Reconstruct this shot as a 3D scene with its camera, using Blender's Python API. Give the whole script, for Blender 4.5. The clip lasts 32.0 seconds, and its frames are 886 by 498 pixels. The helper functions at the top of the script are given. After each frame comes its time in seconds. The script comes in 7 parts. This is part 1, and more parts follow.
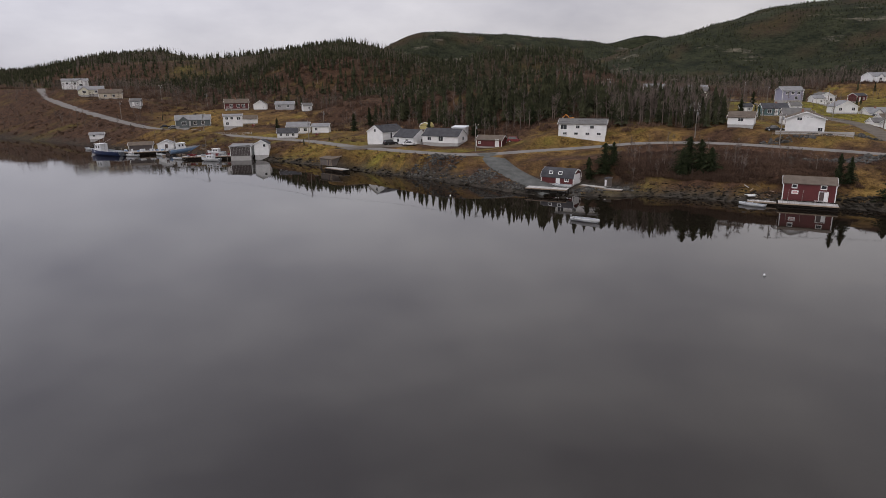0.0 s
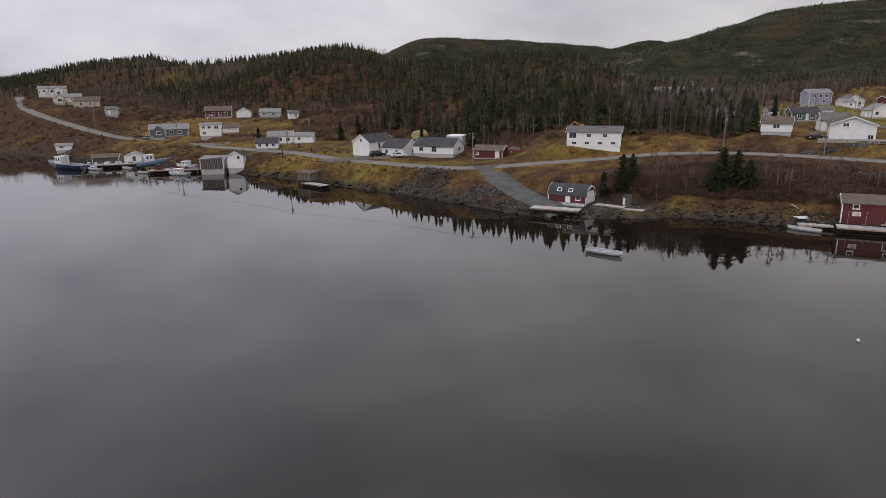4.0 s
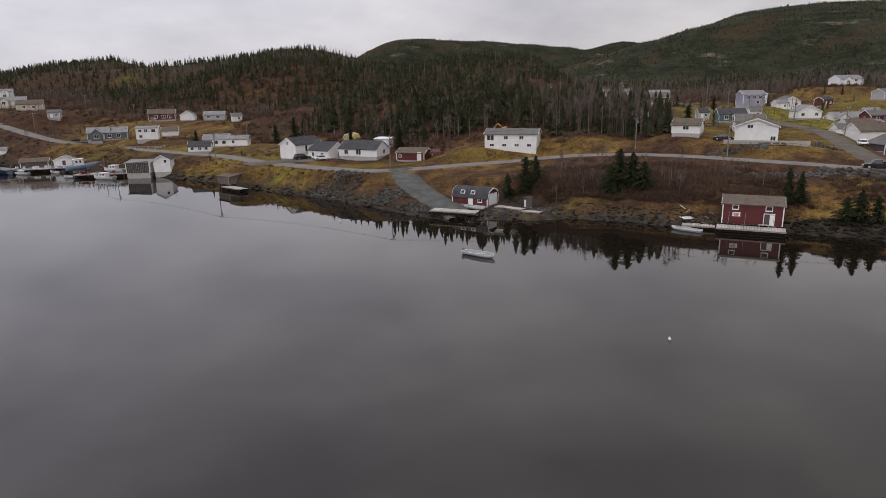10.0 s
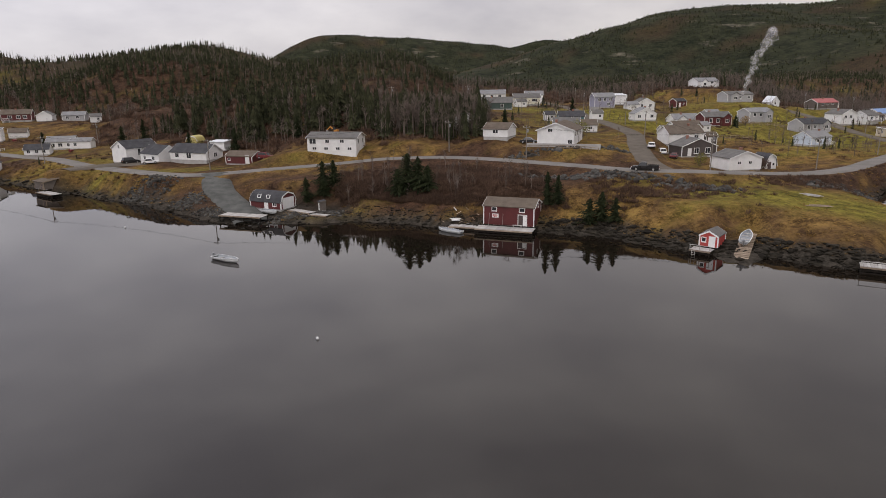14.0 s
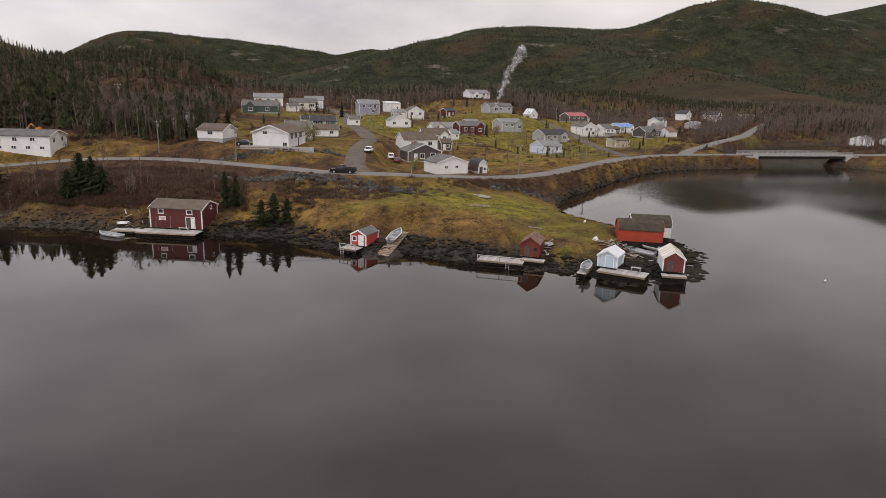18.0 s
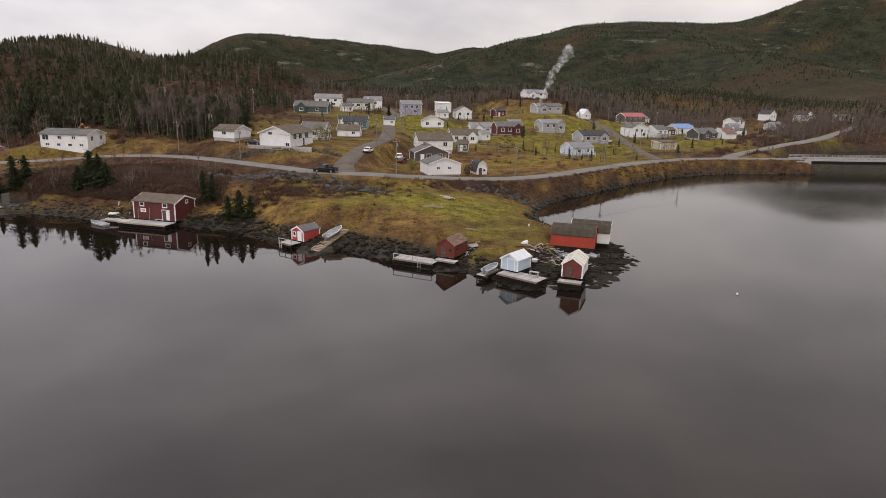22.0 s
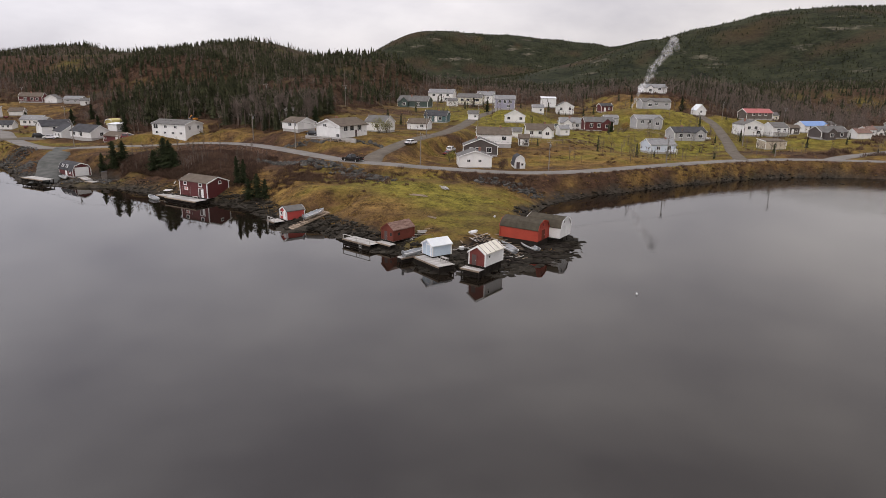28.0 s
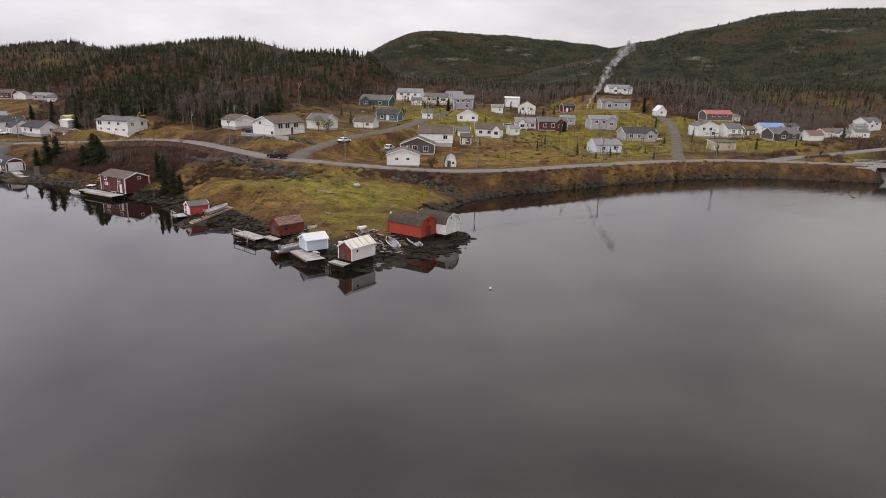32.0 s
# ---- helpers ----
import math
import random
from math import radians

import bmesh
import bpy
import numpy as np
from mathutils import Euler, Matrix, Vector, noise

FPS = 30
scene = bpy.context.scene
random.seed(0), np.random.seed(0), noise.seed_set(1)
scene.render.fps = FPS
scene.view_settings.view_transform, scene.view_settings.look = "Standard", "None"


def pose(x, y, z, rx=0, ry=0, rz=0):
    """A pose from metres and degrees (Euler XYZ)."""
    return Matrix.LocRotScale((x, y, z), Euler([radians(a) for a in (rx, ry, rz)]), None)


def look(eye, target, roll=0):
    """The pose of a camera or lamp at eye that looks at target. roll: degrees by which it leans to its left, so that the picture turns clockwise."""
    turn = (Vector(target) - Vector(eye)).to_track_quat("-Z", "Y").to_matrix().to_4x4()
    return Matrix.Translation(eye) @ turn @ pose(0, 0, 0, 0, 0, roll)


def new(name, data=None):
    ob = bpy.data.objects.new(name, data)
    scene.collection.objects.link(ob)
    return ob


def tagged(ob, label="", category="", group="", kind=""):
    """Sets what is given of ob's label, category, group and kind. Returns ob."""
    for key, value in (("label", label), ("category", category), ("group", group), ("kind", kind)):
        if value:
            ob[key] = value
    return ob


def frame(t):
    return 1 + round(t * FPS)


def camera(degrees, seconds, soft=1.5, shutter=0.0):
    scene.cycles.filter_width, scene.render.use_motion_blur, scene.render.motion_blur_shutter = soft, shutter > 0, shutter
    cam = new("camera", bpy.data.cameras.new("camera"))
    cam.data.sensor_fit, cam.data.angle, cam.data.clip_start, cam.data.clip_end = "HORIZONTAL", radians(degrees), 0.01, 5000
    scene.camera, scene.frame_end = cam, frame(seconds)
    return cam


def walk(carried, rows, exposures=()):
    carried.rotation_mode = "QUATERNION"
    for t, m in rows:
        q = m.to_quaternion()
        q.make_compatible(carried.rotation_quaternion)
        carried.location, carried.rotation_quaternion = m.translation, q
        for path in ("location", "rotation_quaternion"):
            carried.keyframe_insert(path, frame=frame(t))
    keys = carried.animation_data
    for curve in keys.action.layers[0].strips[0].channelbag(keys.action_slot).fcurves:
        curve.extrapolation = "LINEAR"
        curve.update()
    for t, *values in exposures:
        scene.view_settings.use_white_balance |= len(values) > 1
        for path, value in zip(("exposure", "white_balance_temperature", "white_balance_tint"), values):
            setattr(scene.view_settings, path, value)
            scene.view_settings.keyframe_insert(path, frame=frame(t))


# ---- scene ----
# ---- camera ----
cam = camera(70.0, 32.0, soft=0.7)
# seconds, eye, target, roll
PATH = [
    (0, (30.393, 0.635, 25.495), (30.235, 2.561, 24.98), -0.5),
    (0.5, (30.71, 3.967, 24.964), (30.547, 5.895, 24.459), -0.8),
    (1, (30.897, 7.437, 24.683), (30.729, 9.365, 24.18), -0.7),
    (1.5, (31.036, 11.127, 24.586), (30.865, 13.056, 24.084), -0.6),
    (2, (31.04, 14.925, 24.585), (30.866, 16.854, 24.086), -0.7),
    (2.5, (30.997, 18.073, 24.641), (30.821, 20.002, 24.145), -0.6),
    (4.5, (31.606, 24.514, 24.573), (31.44, 26.445, 24.077), -1.0),
    (5, (32.449, 25.209, 24.511), (32.286, 27.14, 24.018), -1.1),
    (5.5, (33.395, 25.462, 24.464), (33.234, 27.394, 23.974), -1.1),
    (6, (34.275, 25.56, 24.445), (34.12, 27.492, 23.954), -1.1),
    (6.5, (35.222, 25.553, 24.478), (35.071, 27.486, 23.988), -1.2),
    (7, (36.398, 25.496, 24.532), (36.249, 27.429, 24.043), -1.2),
    (7.5, (37.981, 25.527, 24.551), (37.831, 27.46, 24.062), -1.3),
    (8, (39.802, 25.404, 24.584), (39.653, 27.338, 24.095), -1.3),
    (8.5, (41.548, 25.26, 24.607), (41.402, 27.194, 24.119), -1.3),
    (9, (43.468, 25.011, 24.644), (43.329, 26.945, 24.155), -1.2),
    (9.5, (45.357, 24.594, 24.694), (45.227, 26.529, 24.203), -1.1),
    (10, (47.393, 23.943, 24.851), (47.279, 25.878, 24.357), -1.0),
    (10.5, (50.305, 23.449, 24.767), (50.202, 25.385, 24.274), -0.9),
    (11, (53.751, 22.717, 24.862), (53.666, 24.653, 24.369), -0.9),
    (11.5, (57.368, 22.157, 25.092), (57.305, 24.093, 24.596), -0.9),
    (12, (61.486, 21.882, 25.43), (61.419, 23.817, 24.932), -0.9),
    (12.5, (65.845, 21.741, 25.808), (65.776, 23.676, 25.306), -1.0),
    (13, (70.411, 21.752, 26.12), (70.336, 23.685, 25.614), -1.1),
    (13.5, (74.229, 21.262, 26.46), (74.178, 23.196, 25.951), -1.0),
    (14, (77.489, 20.083, 26.592), (77.567, 22.016, 26.084), -0.7),
    (14.5, (80.539, 19.686, 26.206), (80.786, 21.607, 25.705), 0.1),
    (15, (83.412, 19.673, 25.802), (83.824, 21.566, 25.303), 0.1),
    (15.5, (86.392, 21.266, 25.687), (86.945, 23.124, 25.192), 0.6),
    (17.5, (102.69, 16.936, 25.292), (103.271, 18.789, 24.813), 1.6),
    (18, (106.82, 15.277, 25.549), (107.395, 17.132, 25.069), 1.6),
    (18.5, (110.88, 13.405, 25.985), (111.447, 15.262, 25.503), 1.6),
    (19, (114.739, 11.756, 26.475), (115.3, 13.614, 25.991), 1.8),
    (19.5, (118.5, 10.686, 26.805), (119.003, 12.56, 26.317), 1.7),
    (20, (122.343, 9.367, 26.965), (122.826, 11.245, 26.476), 1.7),
    (20.5, (124.945, 8.091, 27.245), (125.429, 9.969, 26.755), 1.7),
    (21, (127.892, 6.852, 27.467), (128.289, 8.749, 26.974), 1.6),
    (21.5, (131.198, 5.791, 27.594), (131.489, 7.707, 27.097), 1.4),
    (22, (134.191, 4.767, 27.663), (134.45, 6.687, 27.168), 1.4),
    (22.5, (137.41, 3.255, 27.941), (137.681, 5.173, 27.443), 1.5),
    (23, (140.35, 2.237, 28.013), (140.622, 4.155, 27.515), 1.6),
    (23.5, (143.659, 1.371, 28.025), (143.885, 3.294, 27.525), 1.5),
    (24, (146.998, 0.45, 28.055), (147.153, 2.379, 27.553), 1.4),
    (24.5, (150.201, -0.232, 27.89), (150.267, 1.703, 27.387), 1.3),
    (25, (153.325, -0.649, 27.658), (153.315, 1.288, 27.16), 0.9),
    (25.5, (156.928, -1.012, 27.768), (156.85, 0.922, 27.262), 1.1),
    (27.5, (169.377, -2.383, 28.608), (169.171, -0.463, 28.088), 1.1),
    (28, (172.517, -2.332, 28.677), (172.241, -0.421, 28.156), 1.0),
    (28.5, (175.486, -2.366, 28.802), (175.201, -0.457, 28.28), 1.0),
    (29, (178.098, -2.393, 28.966), (177.828, -0.482, 28.441), 1.1),
    (29.5, (180.948, -2.179, 28.838), (180.667, -0.269, 28.315), 1.0),
    (30, (184.096, -1.991, 28.701), (183.764, -0.089, 28.18), 0.9),
    (30.5, (186.811, -1.817, 28.838), (186.468, 0.083, 28.315), 1.0),
    (31, (189.259, -1.497, 28.806), (188.939, 0.407, 28.283), 1.1),
    (31.5, (191.444, -1.238, 28.806), (191.152, 0.671, 28.284), 1.4),
    (32, (193.243, -1.084, 28.769), (192.957, 0.826, 28.248), 1.4),
]
walk(cam, [(t, look(eye, target, roll)) for t, eye, target, roll in PATH],
     [(0, -0.08, 6700, 12), (6, -0.06, 6700, 12), (13, 0.02, 6900, 12), (19, 0.18, 7150, 12), (24.5, 0.26, 7050, 12), (30, 0.28, 6950, 12), (32, 0.28, 6950, 12)])

# ---- overcast daylight ----
world = bpy.data.worlds.new("overcast")
scene.world = world
world.use_nodes = True
wn, wl = world.node_tree.nodes, world.node_tree.links
bg = wn["Background"]
sky = wn.new("ShaderNodeTexSky")
sky.sky_type, sky.sun_disc = "NISHITA", False
sky.sun_elevation, sky.sun_rotation = radians(32), radians(200)
tcw = wn.new("ShaderNodeTexCoord")
mpw = wn.new("ShaderNodeMapping")
mpw.inputs["Scale"].default_value = (1.0, 1.0, 2.6)
mpw.inputs["Location"].default_value = (2.7, 0.4, 1.3)
cl = wn.new("ShaderNodeTexNoise")
cl.inputs["Scale"].default_value, cl.inputs["Detail"].default_value, cl.inputs["Roughness"].default_value = 2.3, 6, 0.55
wl.new(tcw.outputs["Generated"], mpw.inputs["Vector"])
wl.new(mpw.outputs[0], cl.inputs["Vector"])
cr = wn.new("ShaderNodeValToRGB")
cr.color_ramp.elements[0].position, cr.color_ramp.elements[1].position = 0.34, 0.66
cr.color_ramp.elements[0].color, cr.color_ramp.elements[1].color = (5.5, 5.4, 5.95, 1), (8.6, 8.4, 8.7, 1)
wl.new(cl.outputs[0], cr.inputs[0])
mxw = wn.new("ShaderNodeMix")
mxw.data_type = "RGBA"
mxw.inputs[0].default_value = 0.93
wl.new(sky.outputs[0], mxw.inputs[6])
wl.new(cr.outputs[0], mxw.inputs[7])
# an overcast dome grows brighter towards the zenith
sz = wn.new("ShaderNodeSeparateXYZ")
wl.new(tcw.outputs["Generated"], sz.inputs[0])
gz, vm = wn.new("ShaderNodeMath"), wn.new("ShaderNodeVectorMath")
gz.operation, vm.operation = "MULTIPLY_ADD", "SCALE"
gz.use_clamp = False
gz.inputs[2].default_value = 0.91
gx = wn.new("ShaderNodeMath")
gx.operation = "MULTIPLY_ADD"
gx.inputs[1].default_value, gx.inputs[2].default_value = -1.2, 1.45
wl.new(sz.outputs[0], gx.inputs[0])
wl.new(gx.outputs[0], gz.inputs[1])
wl.new(sz.outputs[2], gz.inputs[0])
wl.new(mxw.outputs[2], vm.inputs[0])
wl.new(gz.outputs[0], vm.inputs["Scale"])
# the cloud is a little bluer towards the west
bx_, bl_ = wn.new("ShaderNodeMapRange"), wn.new("ShaderNodeMix")
bx_.inputs[1].default_value, bx_.inputs[2].default_value, bx_.inputs[3].default_value, bx_.inputs[4].default_value = 0.35, -0.75, 0.0, 1.0
wl.new(sz.outputs[0], bx_.inputs[0])
bl_.data_type, bl_.blend_type = "RGBA", "MULTIPLY"
bl_.inputs[7].default_value = (0.95, 0.985, 1.06, 1)
wl.new(bx_.outputs[0], bl_.inputs[0])
wl.new(vm.outputs[0], bl_.inputs[6])
wl.new(bl_.outputs[2], bg.inputs["Color"])
bg.inputs["Strength"].default_value = 0.09
sun = new("sun", bpy.data.lights.new("sun", "SUN"))
sun.data.energy, sun.data.angle, sun.data.color = 0.6, radians(40), (1.0, 0.96, 0.9)
sun.matrix_basis = look((0, 0, 50), (0.5, 1.2, 49.1))


# ---- small tools ----
rng = random.Random(11)


def part(name, bm, material, parent=None, label="", smooth=False):
    """Link a bmesh as one mesh object, under a parent when given."""
    me = bpy.data.meshes.new(name)
    bm.to_mesh(me)
    bm.free()
    if smooth:
        me.polygons.foreach_set("use_smooth", [True] * len(me.polygons))
    me.materials.append(material)
    ob = new(name, me)
    ob.parent = parent
    if label:
        ob["label"] = label
    return ob


def share(name, me, m, parent, label=""):
    """One more object on the same mesh."""
    ob = new(name, me)
    ob.parent = parent
    ob.matrix_basis = m
    if label:
        ob["label"] = label
    return ob


def empty(name, m, label, category, group="", kind=""):
    ob = new(name)
    ob.empty_display_size = 0.5
    ob.matrix_basis = m
    return tagged(ob, label, category, group, kind)


def box(bm, x0, x1, y0, y1, z0, z1, m=None):
    vs = [bm.verts.new(Vector((x, y, z))) for x in (x0, x1) for y in (y0, y1) for z in (z0, z1)]
    for f in ((0, 1, 3, 2), (4, 6, 7, 5), (0, 4, 5, 1), (2, 3, 7, 6), (0, 2, 6, 4), (1, 5, 7, 3)):
        bm.faces.new([vs[i] for i in f])
    if m is not None:
        for v in vs:
            v.co = m @ v.co
    return vs


def beam(bm, a, b, w, h=None):
    """A square timber from a to b."""
    a, b = Vector(a), Vector(b)
    d = b - a
    m = Matrix.Translation(a) @ d.to_track_quat("X", "Z").to_matrix().to_4x4()
    h = h or w
    box(bm, 0, d.length, -w / 2, w / 2, -h / 2, h / 2, m)


def rod(bm, a, b, r0, r1=None, n=7):
    """A tapered round pole from a to b."""
    a, b = Vector(a), Vector(b)
    r1 = r0 if r1 is None else r1
    m = (b - a).to_track_quat("Z", "Y").to_matrix()
    lo, hi = [], []
    for i in range(n):
        c = Vector((math.cos(2 * math.pi * i / n), math.sin(2 * math.pi * i / n), 0))
        lo.append(bm.verts.new(a + m @ (c * r0)))
        hi.append(bm.verts.new(b + m @ (c * r1)))
    for i in range(n):
        bm.faces.new((lo[i], lo[(i + 1) % n], hi[(i + 1) % n], hi[i]))
    bm.faces.new(hi)
    bm.faces.new(lo[::-1])


def sweep(bm, pts, w, h=None):
    """One unbroken square bar along a line of points."""
    h = h or w
    rings = []
    for i, p in enumerate(pts):
        d = Vector(pts[min(i + 1, len(pts) - 1)]) - Vector(pts[max(i - 1, 0)])
        m = d.to_track_quat("X", "Z").to_matrix()
        rings.append([bm.verts.new(Vector(p) + m @ Vector((0, a * w / 2, b * h / 2))) for a, b in ((-1, -1), (1, -1), (1, 1), (-1, 1))])
    for r0, r1 in zip(rings[:-1], rings[1:]):
        for i in range(4):
            bm.faces.new((r0[i], r0[(i + 1) % 4], r1[(i + 1) % 4], r1[i]))
    bm.faces.new(rings[0][::-1])
    bm.faces.new(rings[-1])


def prism(bm, outline, y0, y1):
    """An outline in x, z drawn out along y."""
    a = [bm.verts.new((x, y0, z)) for x, z in outline]
    b = [bm.verts.new((x, y1, z)) for x, z in outline]
    n = len(outline)
    for i in range(n):
        bm.faces.new((a[i], a[(i + 1) % n], b[(i + 1) % n], b[i]))
    bm.faces.new(a[::-1])
    bm.faces.new(b)


def mixed(name, c0, c1, scale=1.0, rough=0.8, fine=12.0, bump=0.2, c2=None, metal=0.0, island=0.0, each=0.0, coord="Object", stretch=(1, 1, 1), spread=0.25):
    """A surface with stains at one scale and grain at a finer one."""
    mt = bpy.data.materials.new(name)
    mt.use_nodes = True
    nt = mt.node_tree
    n, l = nt.nodes, nt.links
    bs = n["Principled BSDF"]
    bs.inputs["Roughness"].default_value = rough
    bs.inputs["Metallic"].default_value = metal
    bs.inputs["Specular IOR Level"].default_value = 0.5 if rough < 0.75 else 0.06
    tc, mp = n.new("ShaderNodeTexCoord"), n.new("ShaderNodeMapping")
    mp.inputs["Scale"].default_value = stretch
    if coord == "Position":
        ge = n.new("ShaderNodeNewGeometry")
        l.new(ge.outputs["Position"], mp.inputs["Vector"])
    else:
        l.new(tc.outputs[coord], mp.inputs["Vector"])
    na, nb = n.new("ShaderNodeTexNoise"), n.new("ShaderNodeTexNoise")
    na.inputs["Scale"].default_value, nb.inputs["Scale"].default_value = scale, scale * fine
    na.inputs["Detail"].default_value, nb.inputs["Detail"].default_value = 4, 3
    l.new(mp.outputs[0], na.inputs["Vector"])
    l.new(mp.outputs[0], nb.inputs["Vector"])
    rp = n.new("ShaderNodeValToRGB")
    rp.color_ramp.elements[0].position, rp.color_ramp.elements[1].position = 0.5 - spread, 0.5 + spread
    rp.color_ramp.elements[0].color, rp.color_ramp.elements[1].color = (*c0, 1), (*c1, 1)
    if c2:
        e = rp.color_ramp.elements.new(0.5)
        e.color = (*c2, 1)
    ad = n.new("ShaderNodeMix")
    ad.inputs[0].default_value = 0.35
    l.new(na.outputs[0], ad.inputs[2])
    l.new(nb.outputs[0], ad.inputs[3])
    l.new(ad.outputs[0], rp.inputs[0])
    out = rp.outputs[0]
    if island or each:
        src = n.new("ShaderNodeNewGeometry").outputs["Random Per Island"] if island else n.new("ShaderNodeObjectInfo").outputs["Random"]
        mr = n.new("ShaderNodeMapRange")
        k = island or each
        mr.inputs[3].default_value, mr.inputs[4].default_value = 1 - k, 1 + k
        l.new(src, mr.inputs[0])
        mu = n.new("ShaderNodeVectorMath")
        mu.operation = "SCALE"
        l.new(out, mu.inputs[0])
        l.new(mr.outputs[0], mu.inputs["Scale"])
        out = mu.outputs[0]
    l.new(out, bs.inputs["Base Color"])
    if bump:
        bp = n.new("ShaderNodeBump")
        bp.inputs["Strength"].default_value, bp.inputs["Distance"].default_value = bump, 0.05
        l.new(nb.outputs[0], bp.inputs["Height"])
        l.new(bp.outputs[0], bs.inputs["Normal"])
    return mt


def siding(name, c0, c1, pitch=0.22, rough=0.6, upright=False, wear=0.5):
    """Painted boards: shadow lines at the boards' pitch, with weathering."""
    mt = mixed(name, c0, c1, 0.7, rough, 10.0, 0.0, spread=wear / 2)
    n, l = mt.node_tree.nodes, mt.node_tree.links
    bs = n["Principled BSDF"]
    tc = n.new("ShaderNodeTexCoord")
    sp = n.new("ShaderNodeSeparateXYZ")
    l.new(tc.outputs["Object"], sp.inputs[0])
    if upright:
        s = n.new("ShaderNodeMath")
        s.operation = "ADD"
        l.new(sp.outputs[0], s.inputs[0])
        l.new(sp.outputs[1], s.inputs[1])
        src = s.outputs[0]
    else:
        src = sp.outputs[2]
    dv, fr = n.new("ShaderNodeMath"), n.new("ShaderNodeMath")
    dv.operation, fr.operation = "DIVIDE", "FRACT"
    dv.inputs[1].default_value = pitch
    l.new(src, dv.inputs[0])
    l.new(dv.outputs[0], fr.inputs[0])
    bp = n.new("ShaderNodeBump")
    bp.inputs["Strength"].default_value, bp.inputs["Distance"].default_value = 0.6, 0.03
    l.new(fr.outputs[0], bp.inputs["Height"])
    l.new(bp.outputs[0], bs.inputs["Normal"])
    return mt


# ---- materials ----
M_TRIM = mixed("white_trim", (0.62, 0.62, 0.62), (0.78, 0.78, 0.77), 2.0, 0.6)
M_WHITE = siding("white_siding", (0.60, 0.60, 0.60), (0.80, 0.80, 0.79))
M_CREAM = siding("cream_siding", (0.52, 0.50, 0.40), (0.66, 0.64, 0.52))
M_TAN = siding("tan_siding", (0.40, 0.34, 0.26), (0.50, 0.44, 0.35))
M_GREY = siding("grey_siding", (0.065, 0.082, 0.085), (0.11, 0.13, 0.135))
M_OLDWOOD = siding("old_grey_boards", (0.07, 0.06, 0.055), (0.19, 0.165, 0.145), 0.16, 0.9, True, 0.8)
M_MID = siding("mid_grey_siding", (0.30, 0.30, 0.31), (0.40, 0.40, 0.40))
M_DARK = siding("dark_brown_siding", (0.05, 0.04, 0.04), (0.09, 0.075, 0.07))
M_RED = siding("dark_red_siding", (0.068, 0.010, 0.011), (0.12, 0.020, 0.020), 0.14)
M_CORAL = siding("bright_red_boards", (0.33, 0.036, 0.032), (0.46, 0.066, 0.056), 0.15)
M_ORANGE = siding("orange_red_boards", (0.27, 0.028, 0.014), (0.40, 0.055, 0.028), 0.15)
M_BROWN = siding("worn_brown_red_boards", (0.10, 0.035, 0.025), (0.20, 0.06, 0.045), 0.15, 0.85, wear=0.8)
M_MAROON = siding("maroon_boards", (0.11, 0.03, 0.03), (0.19, 0.06, 0.05), 0.15, 0.85, True)
M_BLUE = siding("pale_blue_boards", (0.36, 0.45, 0.54), (0.50, 0.58, 0.66), 0.2, 0.6, True)
M_ICE = siding("ice_blue_siding", (0.45, 0.52, 0.62), (0.58, 0.64, 0.72))
M_PURPLE = siding("grey_purple_siding", (0.22, 0.22, 0.30), (0.33, 0.32, 0.40))
M_GREEN = siding("dark_green_siding", (0.03, 0.055, 0.05), (0.06, 0.09, 0.08))
M_TEAL = siding("teal_siding", (0.045, 0.10, 0.11), (0.08, 0.15, 0.16))
M_YELLOW = siding("yellow_sheet", (0.38, 0.32, 0.10), (0.50, 0.42, 0.16))
R_GREY = mixed("grey_shingles", (0.085, 0.082, 0.08), (0.16, 0.156, 0.15), 0.8, 0.9, 14, 0.3)
R_LIGHT = mixed("pale_grey_shingles", (0.14, 0.142, 0.145), (0.25, 0.252, 0.255), 0.8, 0.85, 14, 0.3)
R_DARK = mixed("charcoal_shingles", (0.035, 0.036, 0.04), (0.08, 0.08, 0.085), 0.8, 0.9, 14, 0.3)
R_BROWN = mixed("brown_shingles", (0.075, 0.06, 0.05), (0.15, 0.125, 0.10), 0.8, 0.9, 14, 0.3)
R_MOSS = mixed("moss_brown_felt", (0.035, 0.031, 0.024), (0.085, 0.074, 0.056), 1.2, 0.9, 8, 0.3)
R_RUST = mixed("rusty_felt", (0.06, 0.025, 0.02), (0.27, 0.19, 0.16), 1.6, 0.85, 7, 0.3, stretch=(3, 0.6, 1))
R_RED = mixed("red_metal_roof", (0.24, 0.045, 0.048), (0.36, 0.085, 0.08), 0.5, 0.5)
R_BLUE = mixed("blue_metal_roof", (0.08, 0.17, 0.36), (0.14, 0.25, 0.47), 0.5, 0.45)
R_WHITE = mixed("white_metal_roof", (0.46, 0.49, 0.52), (0.66, 0.69, 0.71), 0.7, 0.5)
R_PALE = mixed("pale_worn_felt", (0.48, 0.46, 0.38), (0.74, 0.72, 0.66), 1.0, 0.75, 9, 0.2, spread=0.35)
M_CONCRETE = mixed("concrete", (0.28, 0.27, 0.26), (0.42, 0.41, 0.40), 1.0, 0.9)
M_BRICK = mixed("chimney_brick", (0.20, 0.10, 0.08), (0.32, 0.18, 0.14), 3.0, 0.9)
M_DECK = mixed("grey_deck_timber", (0.24, 0.23, 0.22), (0.46, 0.45, 0.43), 1.2, 0.85, 14, 0.2, each=0.18)
